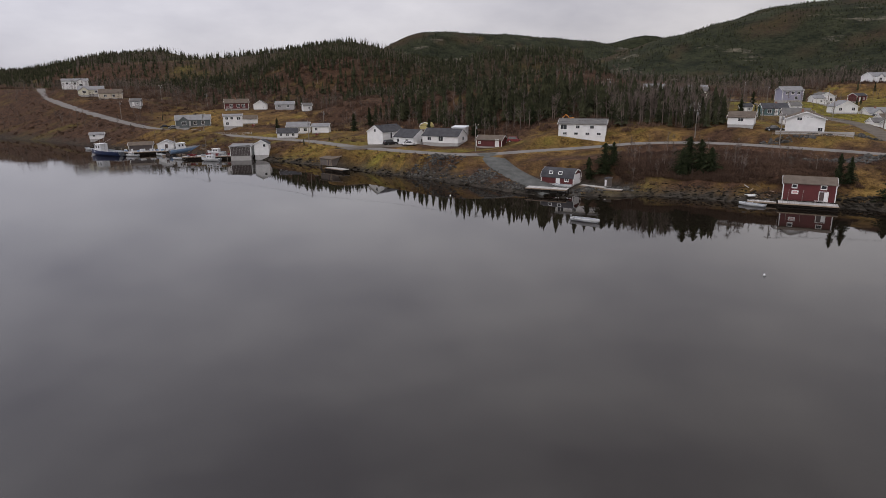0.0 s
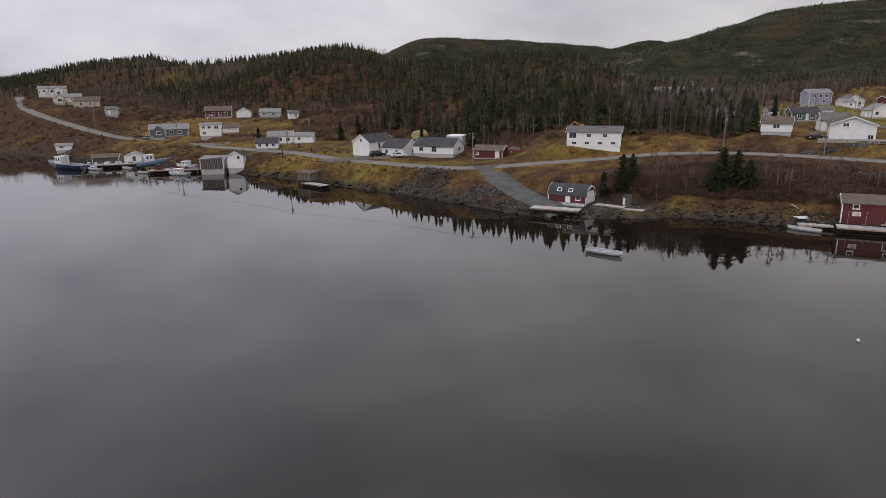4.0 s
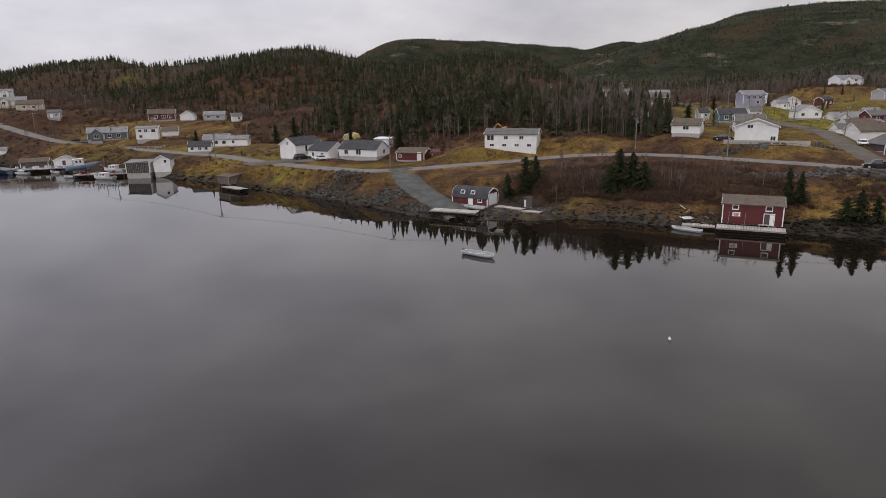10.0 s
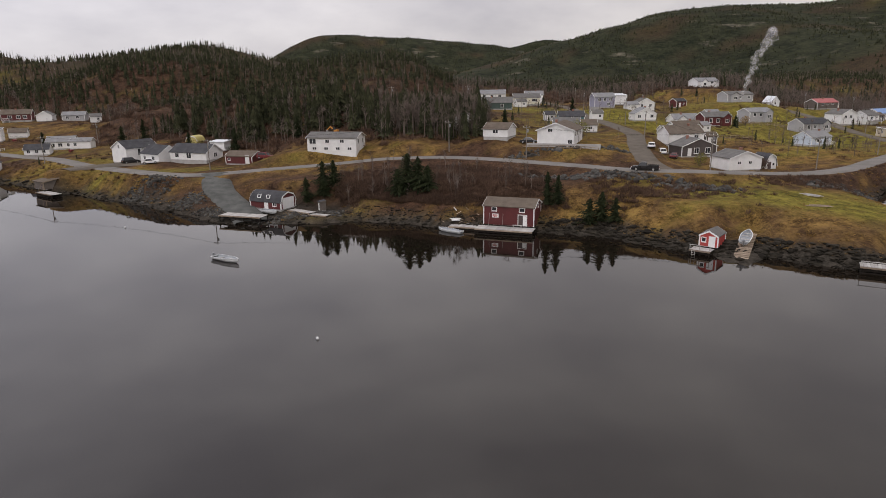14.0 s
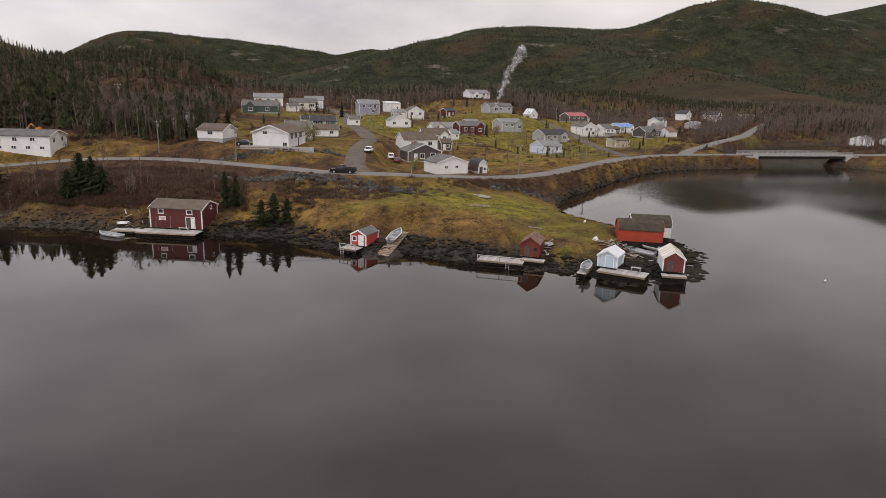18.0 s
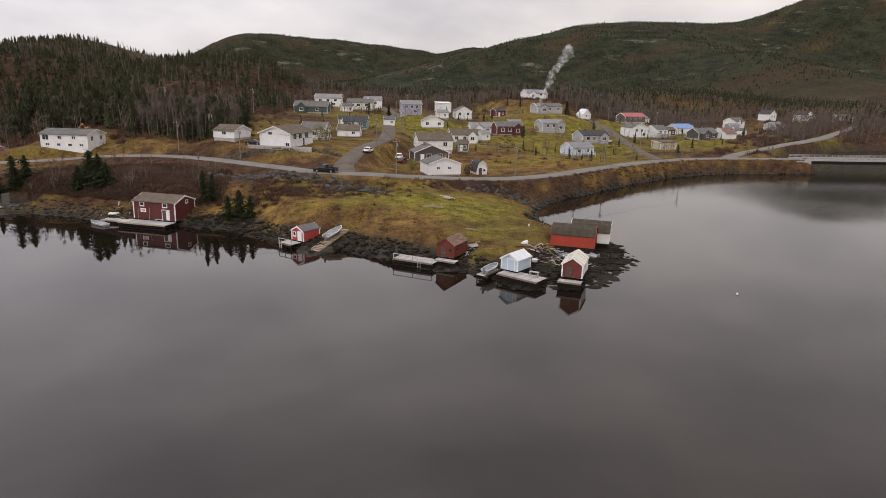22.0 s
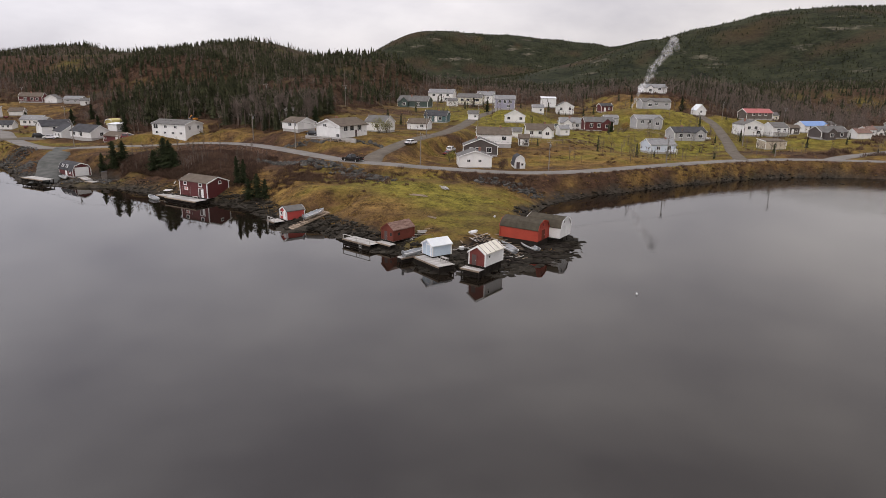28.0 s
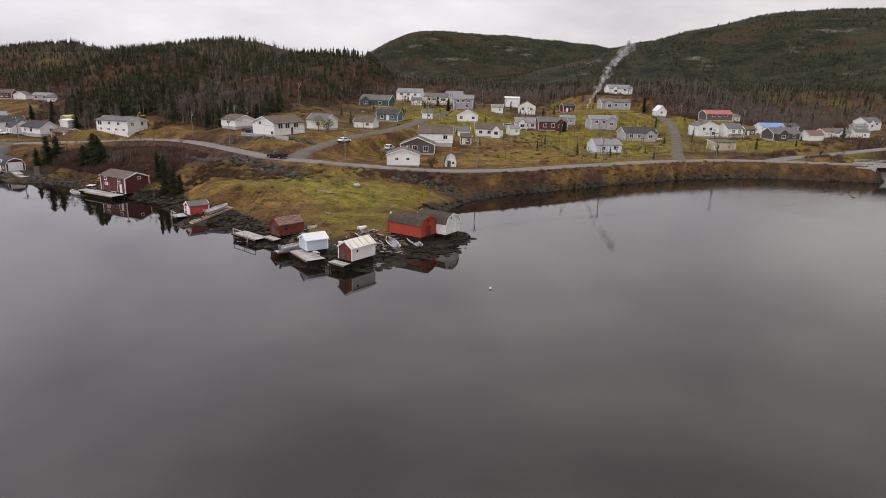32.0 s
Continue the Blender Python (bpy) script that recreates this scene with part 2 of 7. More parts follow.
M_PILE = mixed("dark_wet_timber_and_shade", (0.010, 0.009, 0.008), (0.034, 0.028, 0.024), 1.5, 0.9, 10, 0.3)
M_TIMBER = mixed("weathered_timber", (0.16, 0.12, 0.09), (0.32, 0.26, 0.20), 1.5, 0.85, 12, 0.3, each=0.25)
M_PANE = mixed("window_glass", (0.02, 0.022, 0.025), (0.035, 0.037, 0.04), 0.6, 0.08, 4, 0.0)
M_STEEL = mixed("galvanised_steel", (0.35, 0.35, 0.36), (0.5, 0.5, 0.5), 2.0, 0.45, metal=0.8)
M_DOORW = mixed("white_door", (0.66, 0.66, 0.66), (0.76, 0.76, 0.75), 1.5, 0.5)
M_DOORD = mixed("dark_door", (0.05, 0.035, 0.035), (0.09, 0.06, 0.055), 1.5, 0.6)
M_POLE = mixed("grey_pole_timber", (0.13, 0.115, 0.10), (0.26, 0.235, 0.21), 1.0, 0.9, 8, 0.2, stretch=(4, 4, 0.4))
M_ROAD = mixed("worn_asphalt", (0.115, 0.108, 0.10), (0.205, 0.193, 0.18), 0.25, 0.9, 30, 0.15, coord="Position")
M_GRAVEL = mixed("grey_gravel", (0.066, 0.058, 0.048), (0.15, 0.13, 0.108), 0.4, 0.95, 24, 0.4, coord="Position")
M_SHINGLE = mixed("grey_shingle", (0.045, 0.047, 0.045), (0.125, 0.128, 0.12), 0.5, 0.95, 24, 0.5, coord="Position")
M_ROCK = mixed("grey_rock", (0.013, 0.0125, 0.012), (0.105, 0.101, 0.093), 0.6, 0.85, 9, 0.5, island=0.45, coord="Position")
M_WETROCK = mixed("wet_shore_rock", (0.008, 0.0075, 0.006), (0.034, 0.029, 0.022), 0.9, 0.8, 9, 0.5, island=0.4, coord="Position")
M_DARKSPRUCE = mixed("deep_green_needles", (0.007, 0.010, 0.005), (0.028, 0.034, 0.015), 0.6, 0.85, 12, 0.0, island=0.5, coord="Position")
M_SPRUCE = mixed("spruce_needles", (0.014, 0.016, 0.0095), (0.054, 0.056, 0.029), 0.25, 0.85, 20, 0.0, island=0.45, coord="Position")
M_BARK = mixed("bare_bark", (0.055, 0.042, 0.035), (0.185, 0.15, 0.13), 0.3, 0.9, 12, 0.2, island=0.4, coord="Position")
M_TWIG = mixed("red_brown_twigs", (0.046, 0.030, 0.023), (0.145, 0.092, 0.066), 0.12, 0.9, 20, 0.0, island=0.4, coord="Position")
M_DRYGRASS = mixed("dry_grass", (0.09, 0.055, 0.019), (0.30, 0.19, 0.068), 0.12, 0.9, 20, 0.0, island=0.4, coord="Position")
M_WILLOW = mixed("yellow_willow_leaves", (0.10, 0.10, 0.025), (0.22, 0.20, 0.06), 0.5, 0.9, 20, 0.0, island=0.4, coord="Position")
M_BOATW = mixed("white_boat_paint", (0.50, 0.51, 0.52), (0.70, 0.71, 0.72), 1.5, 0.4)
M_BOATIN = mixed("grey_boat_inside", (0.20, 0.22, 0.24), (0.34, 0.36, 0.38), 2.0, 0.6)
M_NAVY = mixed("navy_hull_paint", (0.015, 0.025, 0.07), (0.03, 0.045, 0.11), 1.5, 0.4)
M_SKYBLUE = mixed("light_blue_paint", (0.16, 0.26, 0.42), (0.26, 0.37, 0.53), 1.5, 0.5)
M_BLACK = mixed("black_rubber", (0.012, 0.012, 0.012), (0.025, 0.025, 0.025), 2.0, 0.8)
M_CARBLK = mixed("black_car_paint", (0.010, 0.010, 0.011), (0.02, 0.02, 0.021), 2.0, 0.25, bump=0)
M_CARWHT = mixed("white_car_paint", (0.60, 0.60, 0.62), (0.72, 0.72, 0.73), 2.0, 0.3, bump=0)
M_CARRED = mixed("dark_red_car_paint", (0.10, 0.012, 0.015), (0.16, 0.02, 0.022), 2.0, 0.3, bump=0)
M_CARGRY = mixed("grey_car_paint", (0.16, 0.17, 0.18), (0.24, 0.25, 0.26), 2.0, 0.3, bump=0)
M_SAFETY = mixed("orange_machine_paint", (0.45, 0.17, 0.02), (0.58, 0.26, 0.04), 2.0, 0.5)

# ---- water ----
M_WATER = bpy.data.materials.new("calm_sea_water")
M_WATER.use_nodes = True
n, l = M_WATER.node_tree.nodes, M_WATER.node_tree.links
bs = n["Principled BSDF"]
bs.inputs["Base Color"].default_value = (0.0090, 0.0068, 0.0048, 1)
bs.inputs["Roughness"].default_value = 0.02
bs.inputs["IOR"].default_value = 1.40
ge = n.new("ShaderNodeNewGeometry")
wv, wf, wm = n.new("ShaderNodeTexNoise"), n.new("ShaderNodeTexNoise"), n.new("ShaderNodeTexNoise")
wv.inputs["Scale"].default_value, wv.inputs["Detail"].default_value = 0.55, 3
wf.inputs["Scale"].default_value, wf.inputs["Detail"].default_value = 2.6, 2
wm.inputs["Scale"].default_value, wm.inputs["Detail"].default_value = 0.018, 2
for k in (wv, wf, wm):
    l.new(ge.outputs["Position"], k.inputs["Vector"])
rm = n.new("ShaderNodeMapRange")
rm.inputs[1].default_value, rm.inputs[2].default_value, rm.inputs[3].default_value, rm.inputs[4].default_value = 0.40, 0.66, 0.15, 1.0
l.new(wm.outputs[0], rm.inputs[0])
ad, mu = n.new("ShaderNodeMath"), n.new("ShaderNodeMath")
ad.operation, mu.operation = "MULTIPLY_ADD", "MULTIPLY"
l.new(wf.outputs[0], ad.inputs[0])
ad.inputs[1].default_value = 0.25
l.new(wv.outputs[0], ad.inputs[2])
l.new(ad.outputs[0], mu.inputs[0])
l.new(rm.outputs[0], mu.inputs[1])
bp = n.new("ShaderNodeBump")
bp.inputs["Strength"].default_value, bp.inputs["Distance"].default_value = 0.12, 0.05
sw = n.new("ShaderNodeSeparateXYZ")
l.new(ge.outputs["Position"], sw.inputs[0])
ripple = []
for axis, a, b in ((0, 165, 250), (1, 100, 195), (0, 20, -120)):
    r_ = n.new("ShaderNodeMapRange")
    r_.inputs[1].default_value, r_.inputs[2].default_value = a, b
    l.new(sw.outputs[axis], r_.inputs[0])
    ripple.append(r_.outputs[0])
m1, m2, m3 = n.new("ShaderNodeMath"), n.new("ShaderNodeMath"), n.new("ShaderNodeMath")
m1.operation, m2.operation, m3.operation = "MULTIPLY", "MULTIPLY_ADD", "MULTIPLY_ADD"
l.new(ripple[0], m1.inputs[0])
l.new(ripple[1], m1.inputs[1])
l.new(m1.outputs[0], m2.inputs[0])
m2.inputs[1].default_value, m2.inputs[2].default_value = 11.0, 1.0
l.new(ripple[2], m3.inputs[0])
m3.inputs[1].default_value = 1.5
l.new(m2.outputs[0], m3.inputs[2])
m4 = n.new("ShaderNodeMath")
m4.operation = "MULTIPLY"
l.new(mu.outputs[0], m4.inputs[0])
l.new(m3.outputs[0], m4.inputs[1])
l.new(m4.outputs[0], bp.inputs["Height"])
m5 = n.new("ShaderNodeMath")
m5.operation = "MULTIPLY_ADD"
l.new(m1.outputs[0], m5.inputs[0])
m5.inputs[1].default_value, m5.inputs[2].default_value = 0.10, 0.02
l.new(m5.outputs[0], bs.inputs["Roughness"])
l.new(bp.outputs[0], bs.inputs["Normal"])
bm = bmesh.new()
bmesh.ops.create_grid(bm, x_segments=2, y_segments=2, size=4500)
tagged(part("water", bm, M_WATER), "calm dark grey sea inlet mirroring the shore", "water", kind="structure")

# ---- lie of the land ----
SHORE = [(-4000, 900), (-600, 440), (-330, 350), (-212, 297), (-167, 276), (-130, 250), (-91, 230), (-60, 214), (-38, 206), (-13, 187), (0, 177.5), (8, 172), (17, 164.5), (26, 157),
         (33, 150), (40, 146), (48, 143), (59, 147), (72, 143), (82, 137), (90, 134), (100, 132), (110, 128), (118, 119), (125, 114), (131, 113), (138, 106),
         (146, 101), (153, 97), (158, 93), (166, 93), (173, 98), (178, 104), (179, 112), (174, 121), (172, 131), (174, 145), (181, 157), (191, 167),
         (212, 185), (235, 204), (255, 214), (275, 219), (297, 218)]
CREEK_L = [(303, 236), (322, 270), (360, 298), (420, 320), (600, 345), (900, 420)]
CREEK_R = [(900, 400), (600, 318), (420, 292), (372, 266), (352, 236), (342, 217)]
SHORE_R = [(352, 200), (380, 188), (430, 180), (520, 190), (4000, 240)]
LAND = SHORE + CREEK_L + CREEK_R + SHORE_R + [(4000, 4400), (-4000, 4400)]

# ground levels: x, y, height
WEST = [(-276, 419, 22), (-221, 372, 22), (-176, 333, 17), (-137, 286, 7), (-107, 277, 6.2), (-80, 262, 7.3), (-98, 309, 12), (-75, 309, 12), (-50, 251, 5.3),
        (-37, 241, 6.4), (-48, 230, 4), (-9, 209, 4.8), (0, 205, 4.2), (12, 202, 5), (18, 213, 8), (6, 231, 8.5), (28, 197, 5.1), (84, 187, 10.2), (76, 194, 12.5), (84, 206, 15),
        (40, 240, 17), (67, 300, 28), (84, 240, 18), (-20, 300, 18), (-60, 420, 36), (60, 420, 40), (-250, 520, 40), (-400, 480, 20), (94, 220, 15.5), (0, 170, 3.6)]
EAST = [(114.5, 180, 11.2), (118, 190, 11.8), (98, 190, 13), (124, 153, 8.8), (155, 169, 5.5), (155, 192, 6), (167, 178, 4), (216, 235, 3.6), (231, 262, 6.3), (135, 351, 14.6), (118, 358, 16),
        (113, 304, 14.8), (133, 246, 11.8), (131, 219, 11), (157, 292, 15.5), (176, 333, 15.3), (163, 258, 12), (185, 320, 12.3), (187, 277, 8.5), (172, 242, 7.4),
        (217, 278, 9.5), (225, 312, 16.4), (232, 362, 22.5), (248, 323, 14), (275, 325, 12), (267, 291, 6.8), (297, 312, 7.2), (261, 259, 4.4), (411, 414, 10.3),
        (373, 388, 6.5), (339, 340, 4.6), (437, 416, 10), (600, 500, 18)]
SLOPE = [(49, 190, 9.6), (55, 190, 9.3), (62, 188, 9.2), (58, 197, 10.8), (60, 235, 18), (50, 262, 24), (20, 262, 21), (56, 207, 13.6), (35, 167, 4.4), (45, 172, 5.3), (55, 173, 5.9), (64, 173, 6.4), (75, 171, 6.8), (85, 168, 7.0), (95, 161, 6.8), (70, 163, 5.0), (106, 155, 6.6)]
SOUTH = [(140, 135, 6.0), (150, 125, 4.6), (160, 115, 3.0), (165, 125, 3.2), (128, 135, 5.6), (165, 105, 2.0), (400, 230, 5), (500, 300, 9), (110, 440, 24), (250, 450, 26), (400, 560, 26)]
# hills: x, y, height, spread in x, spread in y
HILLS = [(-107, 613, 17, 69, 152), (-88, 642, 20, 97, 151), (-356, 743, 24, 61, 193), (-489, 675, 15, 149, 132), (-193, 1974, 119, 209, 247), (309, 2193, 117, 454, 320), (521, 1349, 101, 344, 228), (796, 1661, 144, 275, 313), (1332, 1485, 256, 348, 397), (786, 1014, 62, 173, 303), (1957, 1396, 300, 332, 446), (-708, 2275, 26, 450, 299), (76, 2109, 46, 213, 196), (-41, 820, 29, 35, 140), (575, 2318, 91, 177, 35), (613, 1678, 40, 136, 91), (-860, 1304, 39, 222, 440), (-218, 671, 3, 124, 85), (-291, 624, 13, 36, 44)]
MAIN = [(-276, 419, 22.3), (-235, 365, 18.5), (-201, 330, 15.5), (-172, 307, 12), (-137, 285, 7.4), (-116, 272, 5.8), (-93.8, 260.5, 5.3), (-75.2, 248.5, 5.1), (-60.2, 239.0, 5.1), (-46.2, 228.6, 5.2), (-34.2, 220.9, 5.3), (-21.6, 208.5, 5.3), (-10.9, 198.8, 5.25), (18, 176.5, 5.75), (30, 176.4, 5.9), (40, 179, 6.3), (52, 181.3, 6.8), (60, 181.6, 7.4), (68, 181.4, 8.1), (77, 180.2, 8.5), (86, 177.8, 8.7), (96, 172.5, 8.7), (106, 166, 8.5), (115, 160, 8.3), (124, 155.5, 7.9), (138, 151.5, 7.8), (150, 155, 6.8), (167, 161, 5.6), (184, 171, 5.1), (205, 189, 4.9), (232, 210, 4.8), (259, 222, 4.8), (297, 224, 4.8)]
BEYOND = [(345, 222, 4.8), (380, 218, 5.0), (450, 214, 5.6), (600, 222, 7)]
LANE = [(131, 153.5, 7.8), (130.5, 163, 8.8), (135, 184, 10.6), (142, 208, 11.4), (145, 240, 12.0), (146, 275, 12.8), (152, 330, 14), (146, 385, 16)]
RISE = [(238, 213, 4.9), (241, 235, 5.4), (246, 262, 6.8), (250, 300, 11), (249, 326, 13.6)]
VALLEY = [(268, 223, 4.8), (279, 236, 4.8), (302, 256, 5.0), (329, 277, 5.8), (366, 304, 6.8), (411, 346, 7.6), (470, 400, 9.4)]
SLIP = [(28.5, 175.8, 5.85), (30.4, 170, 5.0), (33.4, 163, 3.5), (38, 156.5, 1.8), (42, 150, 0.9), (44.5, 145, 0.1)]
# level ground round the boat shed
PAD = [(41.5, 156.5, 1.3), (47, 153.6, 1.25), (53, 151.5, 1.2), (57.5, 149.5, 0.9)]
YARD = [(-16, 192.5, 5.45), (-11, 197.5, 5.6), (-4, 201.5, 5.8), (4, 200.5, 5.9)]


def smooth(e0, e1, v):
    t = np.clip((v - e0) / (e1 - e0), 0, 1)
    return t * t * (3 - 2 * t)


def along(line, step=2.0):
    """Points at even steps along a smooth line."""
    p = np.array(line, float)
    out = []
    for i in range(len(p) - 1):
        a, b, c, d = p[max(i - 1, 0)], p[i], p[i + 1], p[min(i + 2, len(p) - 1)]
        k = max(2, int(np.linalg.norm((c - b)[:2]) / step))
        for j in range(k):
            s = j / k
            out.append(0.5 * (2 * b + (c - a) * s + (2 * a - 5 * b + 4 * c - d) * s * s + (3 * b - 3 * c + d - a) * s ** 3))
    out.append(p[-1])
    return np.array(out)


def inside(poly, x, y):
    r = np.zeros(x.shape, bool)
    for (x0, y0), (x1, y1) in zip(poly, poly[1:] + poly[:1]):
        if y0 != y1:
            r ^= ((y0 > y) != (y1 > y)) & (x < (x1 - x0) * (y - y0) / (y1 - y0) + x0)
    return r


def shore_distance(x, y):
    """Metres inland; minus in the water."""
    d = np.full(x.shape, 1e9)
    ring_ = SHORE + CREEK_L + CREEK_R + SHORE_R
    for (x0, y0), (x1, y1) in zip(ring_[:-1], ring_[1:]):
        dx, dy = x1 - x0, y1 - y0
        t = np.clip(((x - x0) * dx + (y - y0) * dy) / (dx * dx + dy * dy), 0, 1)
        d = np.minimum(d, np.hypot(x - x0 - t * dx, y - y0 - t * dy))
    return np.where(inside(LAND, x, y), d, -d)


def wobble(x, y, k, seed):
    r = np.random.RandomState(seed)
    s = np.zeros(np.shape(x))
    for _ in range(7):
        a, f, p = r.uniform(0, 6.28), k * r.uniform(0.5, 2.0), r.uniform(0, 6.28)
        s = s + np.sin((x * math.cos(a) + y * math.sin(a)) * f + p)
    return s / 7 * 1.6


ROADS = [(along(MAIN), 3.3), (along(BEYOND), 3.3), (along(LANE), 2.9), (along(RISE), 2.4), (along(VALLEY), 2.9), (along(SLIP), 3.4), (along(YARD), 3.4), (along(PAD), 4.6)]
# hollows cut in the bank for the boat slips and under the sheds
HOLLOWS = [(along([(123.5, 106.5, -0.3), (132.2, 121.2, 2.35)]), 1.0), (along([(146.2, 100.6, 0.3), (149.4, 105.8, 1.0)]), 1.4), (along([(154.6, 93.6, 0.0), (158.8, 98.8, 0.8)]), 1.4), (along([(169.5, 99.5, 0.1), (173.0, 107.0, 0.6), (176.5, 113.0, 0.5)]), 2.6)]


def height(x, y):
    w = z = 0
    for ax, ay, az in WEST + EAST + SLOPE + SOUTH:
        k = 1 / ((x - ax) ** 2 + (y - ay) ** 2 + 60) ** 2
        w, z = w + k, z + k * az
    z = z / w
    for hx, hy, hz, sx, sy in HILLS:
        z = z + hz * np.exp(-((x - hx) / sx) ** 2 - ((y - hy) / sy) ** 2)
    far = smooth(420, 700, y)
    z = z + far * (wobble(x, y, 0.012, 3) * 5 + wobble(x, y, 0.035, 4) * 2.5) + wobble(x, y, 0.12, 5) * 0.25
    d = shore_distance(x, y) + wobble(x, y, 0.35, 6) * 0.7 + wobble(x, y, 1.2, 7) * 0.25
    cap = 0.15 + 0.46 * np.maximum(d, 0) + 0.35 * smooth(0, 2, d)
    k = np.clip(0.5 + 0.5 * (cap - z) / 1.6, 0, 1)
    land = cap * (1 - k) + z * k - 1.6 * k * (1 - k)
    zz = np.where(d > 0, land, np.maximum(-4, d * 0.35))
    for line, half in HOLLOWS + ROADS[::-1]:
        m = (x > line[:, 0].min() - 14) & (x < line[:, 0].max() + 14) & (y > line[:, 1].min() - 14) & (y < line[:, 1].max() + 14)
        if m.any():
            xs, ys = x[m], y[m]
            dd = np.hypot(xs[:, None] - line[None, :, 0], ys[:, None] - line[None, :, 1])
            i = dd.argmin(1)
            q = dd[np.arange(len(i)), i]
            t = 1 - smooth(half + 0.6, half + 4.6, q)
            zz[m] = zz[m] * (1 - t) + (line[i, 2] - 0.12) * t
    return zz


def ticks(*spans):
    out = []
    for a, b, s in spans:
        out += list(np.arange(a, b, s))
    return np.array(out + [spans[-1][1]], float)


GX = ticks((-4000, -1000, 250), (-1000, -400, 30), (-400, -130, 6), (-130, 300, 2), (300, 460, 5), (460, 1600, 40), (1600, 4000, 300))
GY = ticks((-600, 60, 110), (60, 84, 6), (84, 250, 2), (250, 450, 4), (450, 900, 14), (900, 2600, 34), (2600, 4400, 200))
XX, YY = np.meshgrid(GX, GY)
ZZ = height(XX.ravel(), YY.ravel()).reshape(XX.shape)


def ground_z(x, y):
    """The ground's height, as its mesh has it."""
    i = int(np.clip(np.searchsorted(GX, x) - 1, 0, len(GX) - 2))
    j = int(np.clip(np.searchsorted(GY, y) - 1, 0, len(GY) - 2))
    u, v = (x - GX[i]) / (GX[i + 1] - GX[i]), (y - GY[j]) / (GY[j + 1] - GY[j])
    return float((ZZ[j, i] * (1 - u) + ZZ[j, i + 1] * u) * (1 - v) + (ZZ[j + 1, i] * (1 - u) + ZZ[j + 1, i + 1] * u) * v)


def sheet(name, verts, faces, material, smooth_=True, cover=None):
    me = bpy.data.meshes.new(name)
    verts, faces = np.asarray(verts, np.float32), np.asarray(faces, np.int32)
    k = faces.shape[1]
    me.vertices.add(len(verts))
    me.vertices.foreach_set("co", verts.ravel())
    me.loops.add(faces.size)
    me.loops.foreach_set("vertex_index", faces.ravel())
    me.polygons.add(len(faces))
    me.polygons.foreach_set("loop_start", np.arange(0, faces.size, k, dtype=np.int32))
    me.polygons.foreach_set("use_smooth", np.full(len(faces), smooth_))
    me.update(calc_edges=True)
    if cover is not None:
        at = me.color_attributes.new("cover", "FLOAT_COLOR", "POINT")
        at.data.foreach_set("color", np.asarray(cover, np.float32).ravel())
    me.materials.append(material)
    return new(name, me)


# what grows where: lawn, dry grass, rock as three weights; the rest is brown scrub
FOREST_EDGE = [(-900, 560), (-400, 460), (-300, 415), (-215, 388), (-140, 335), (-100, 322), (-58, 318), (-44, 272), (-22, 258), (0, 240), (14, 226), (28, 217), (42, 210), (66, 207), (72, 197), (90, 196), (93, 222),
               (100, 262), (102, 322), (106, 376), (150, 396), (196, 350), (212, 374), (250, 352), (262, 346), (310, 338), (340, 356), (360, 408), (450, 446), (700, 420), (1500, 500)]
EX, EY = np.array(FOREST_EDGE, float).T


def forest_depth(x, y):
    """Metres into the wood: behind the village, or east of the valley road."""
    west = y - np.interp(x, EX, EY)
    east = np.minimum(0.72 * (x - 338 - 0.8 * (y - 300)), y - 246)
    return np.maximum(west, east)


def near_line(x, y, line, r):
    d = np.hypot(np.subtract.outer(x, line[:, 0]), np.subtract.outer(y, line[:, 1])).min(-1)
    return 1 - smooth(r * 0.5, r, d)


def bumpy(x, y, cx, cy, rx, ry):
    return np.exp(-((x - cx) / rx) ** 2 - ((y - cy) / ry) ** 2)


def levels(x, y):
    """Ground heights at many places at once."""
    i = np.clip(np.searchsorted(GX, x) - 1, 0, len(GX) - 2)
    j = np.clip(np.searchsorted(GY, y) - 1, 0, len(GY) - 2)
    u, v = (x - GX[i]) / (GX[i + 1] - GX[i]), (y - GY[j]) / (GY[j + 1] - GY[j])
    return (ZZ[j, i] * (1 - u) + ZZ[j, i + 1] * u) * (1 - v) + (ZZ[j + 1, i] * (1 - u) + ZZ[j + 1, i + 1] * u) * v


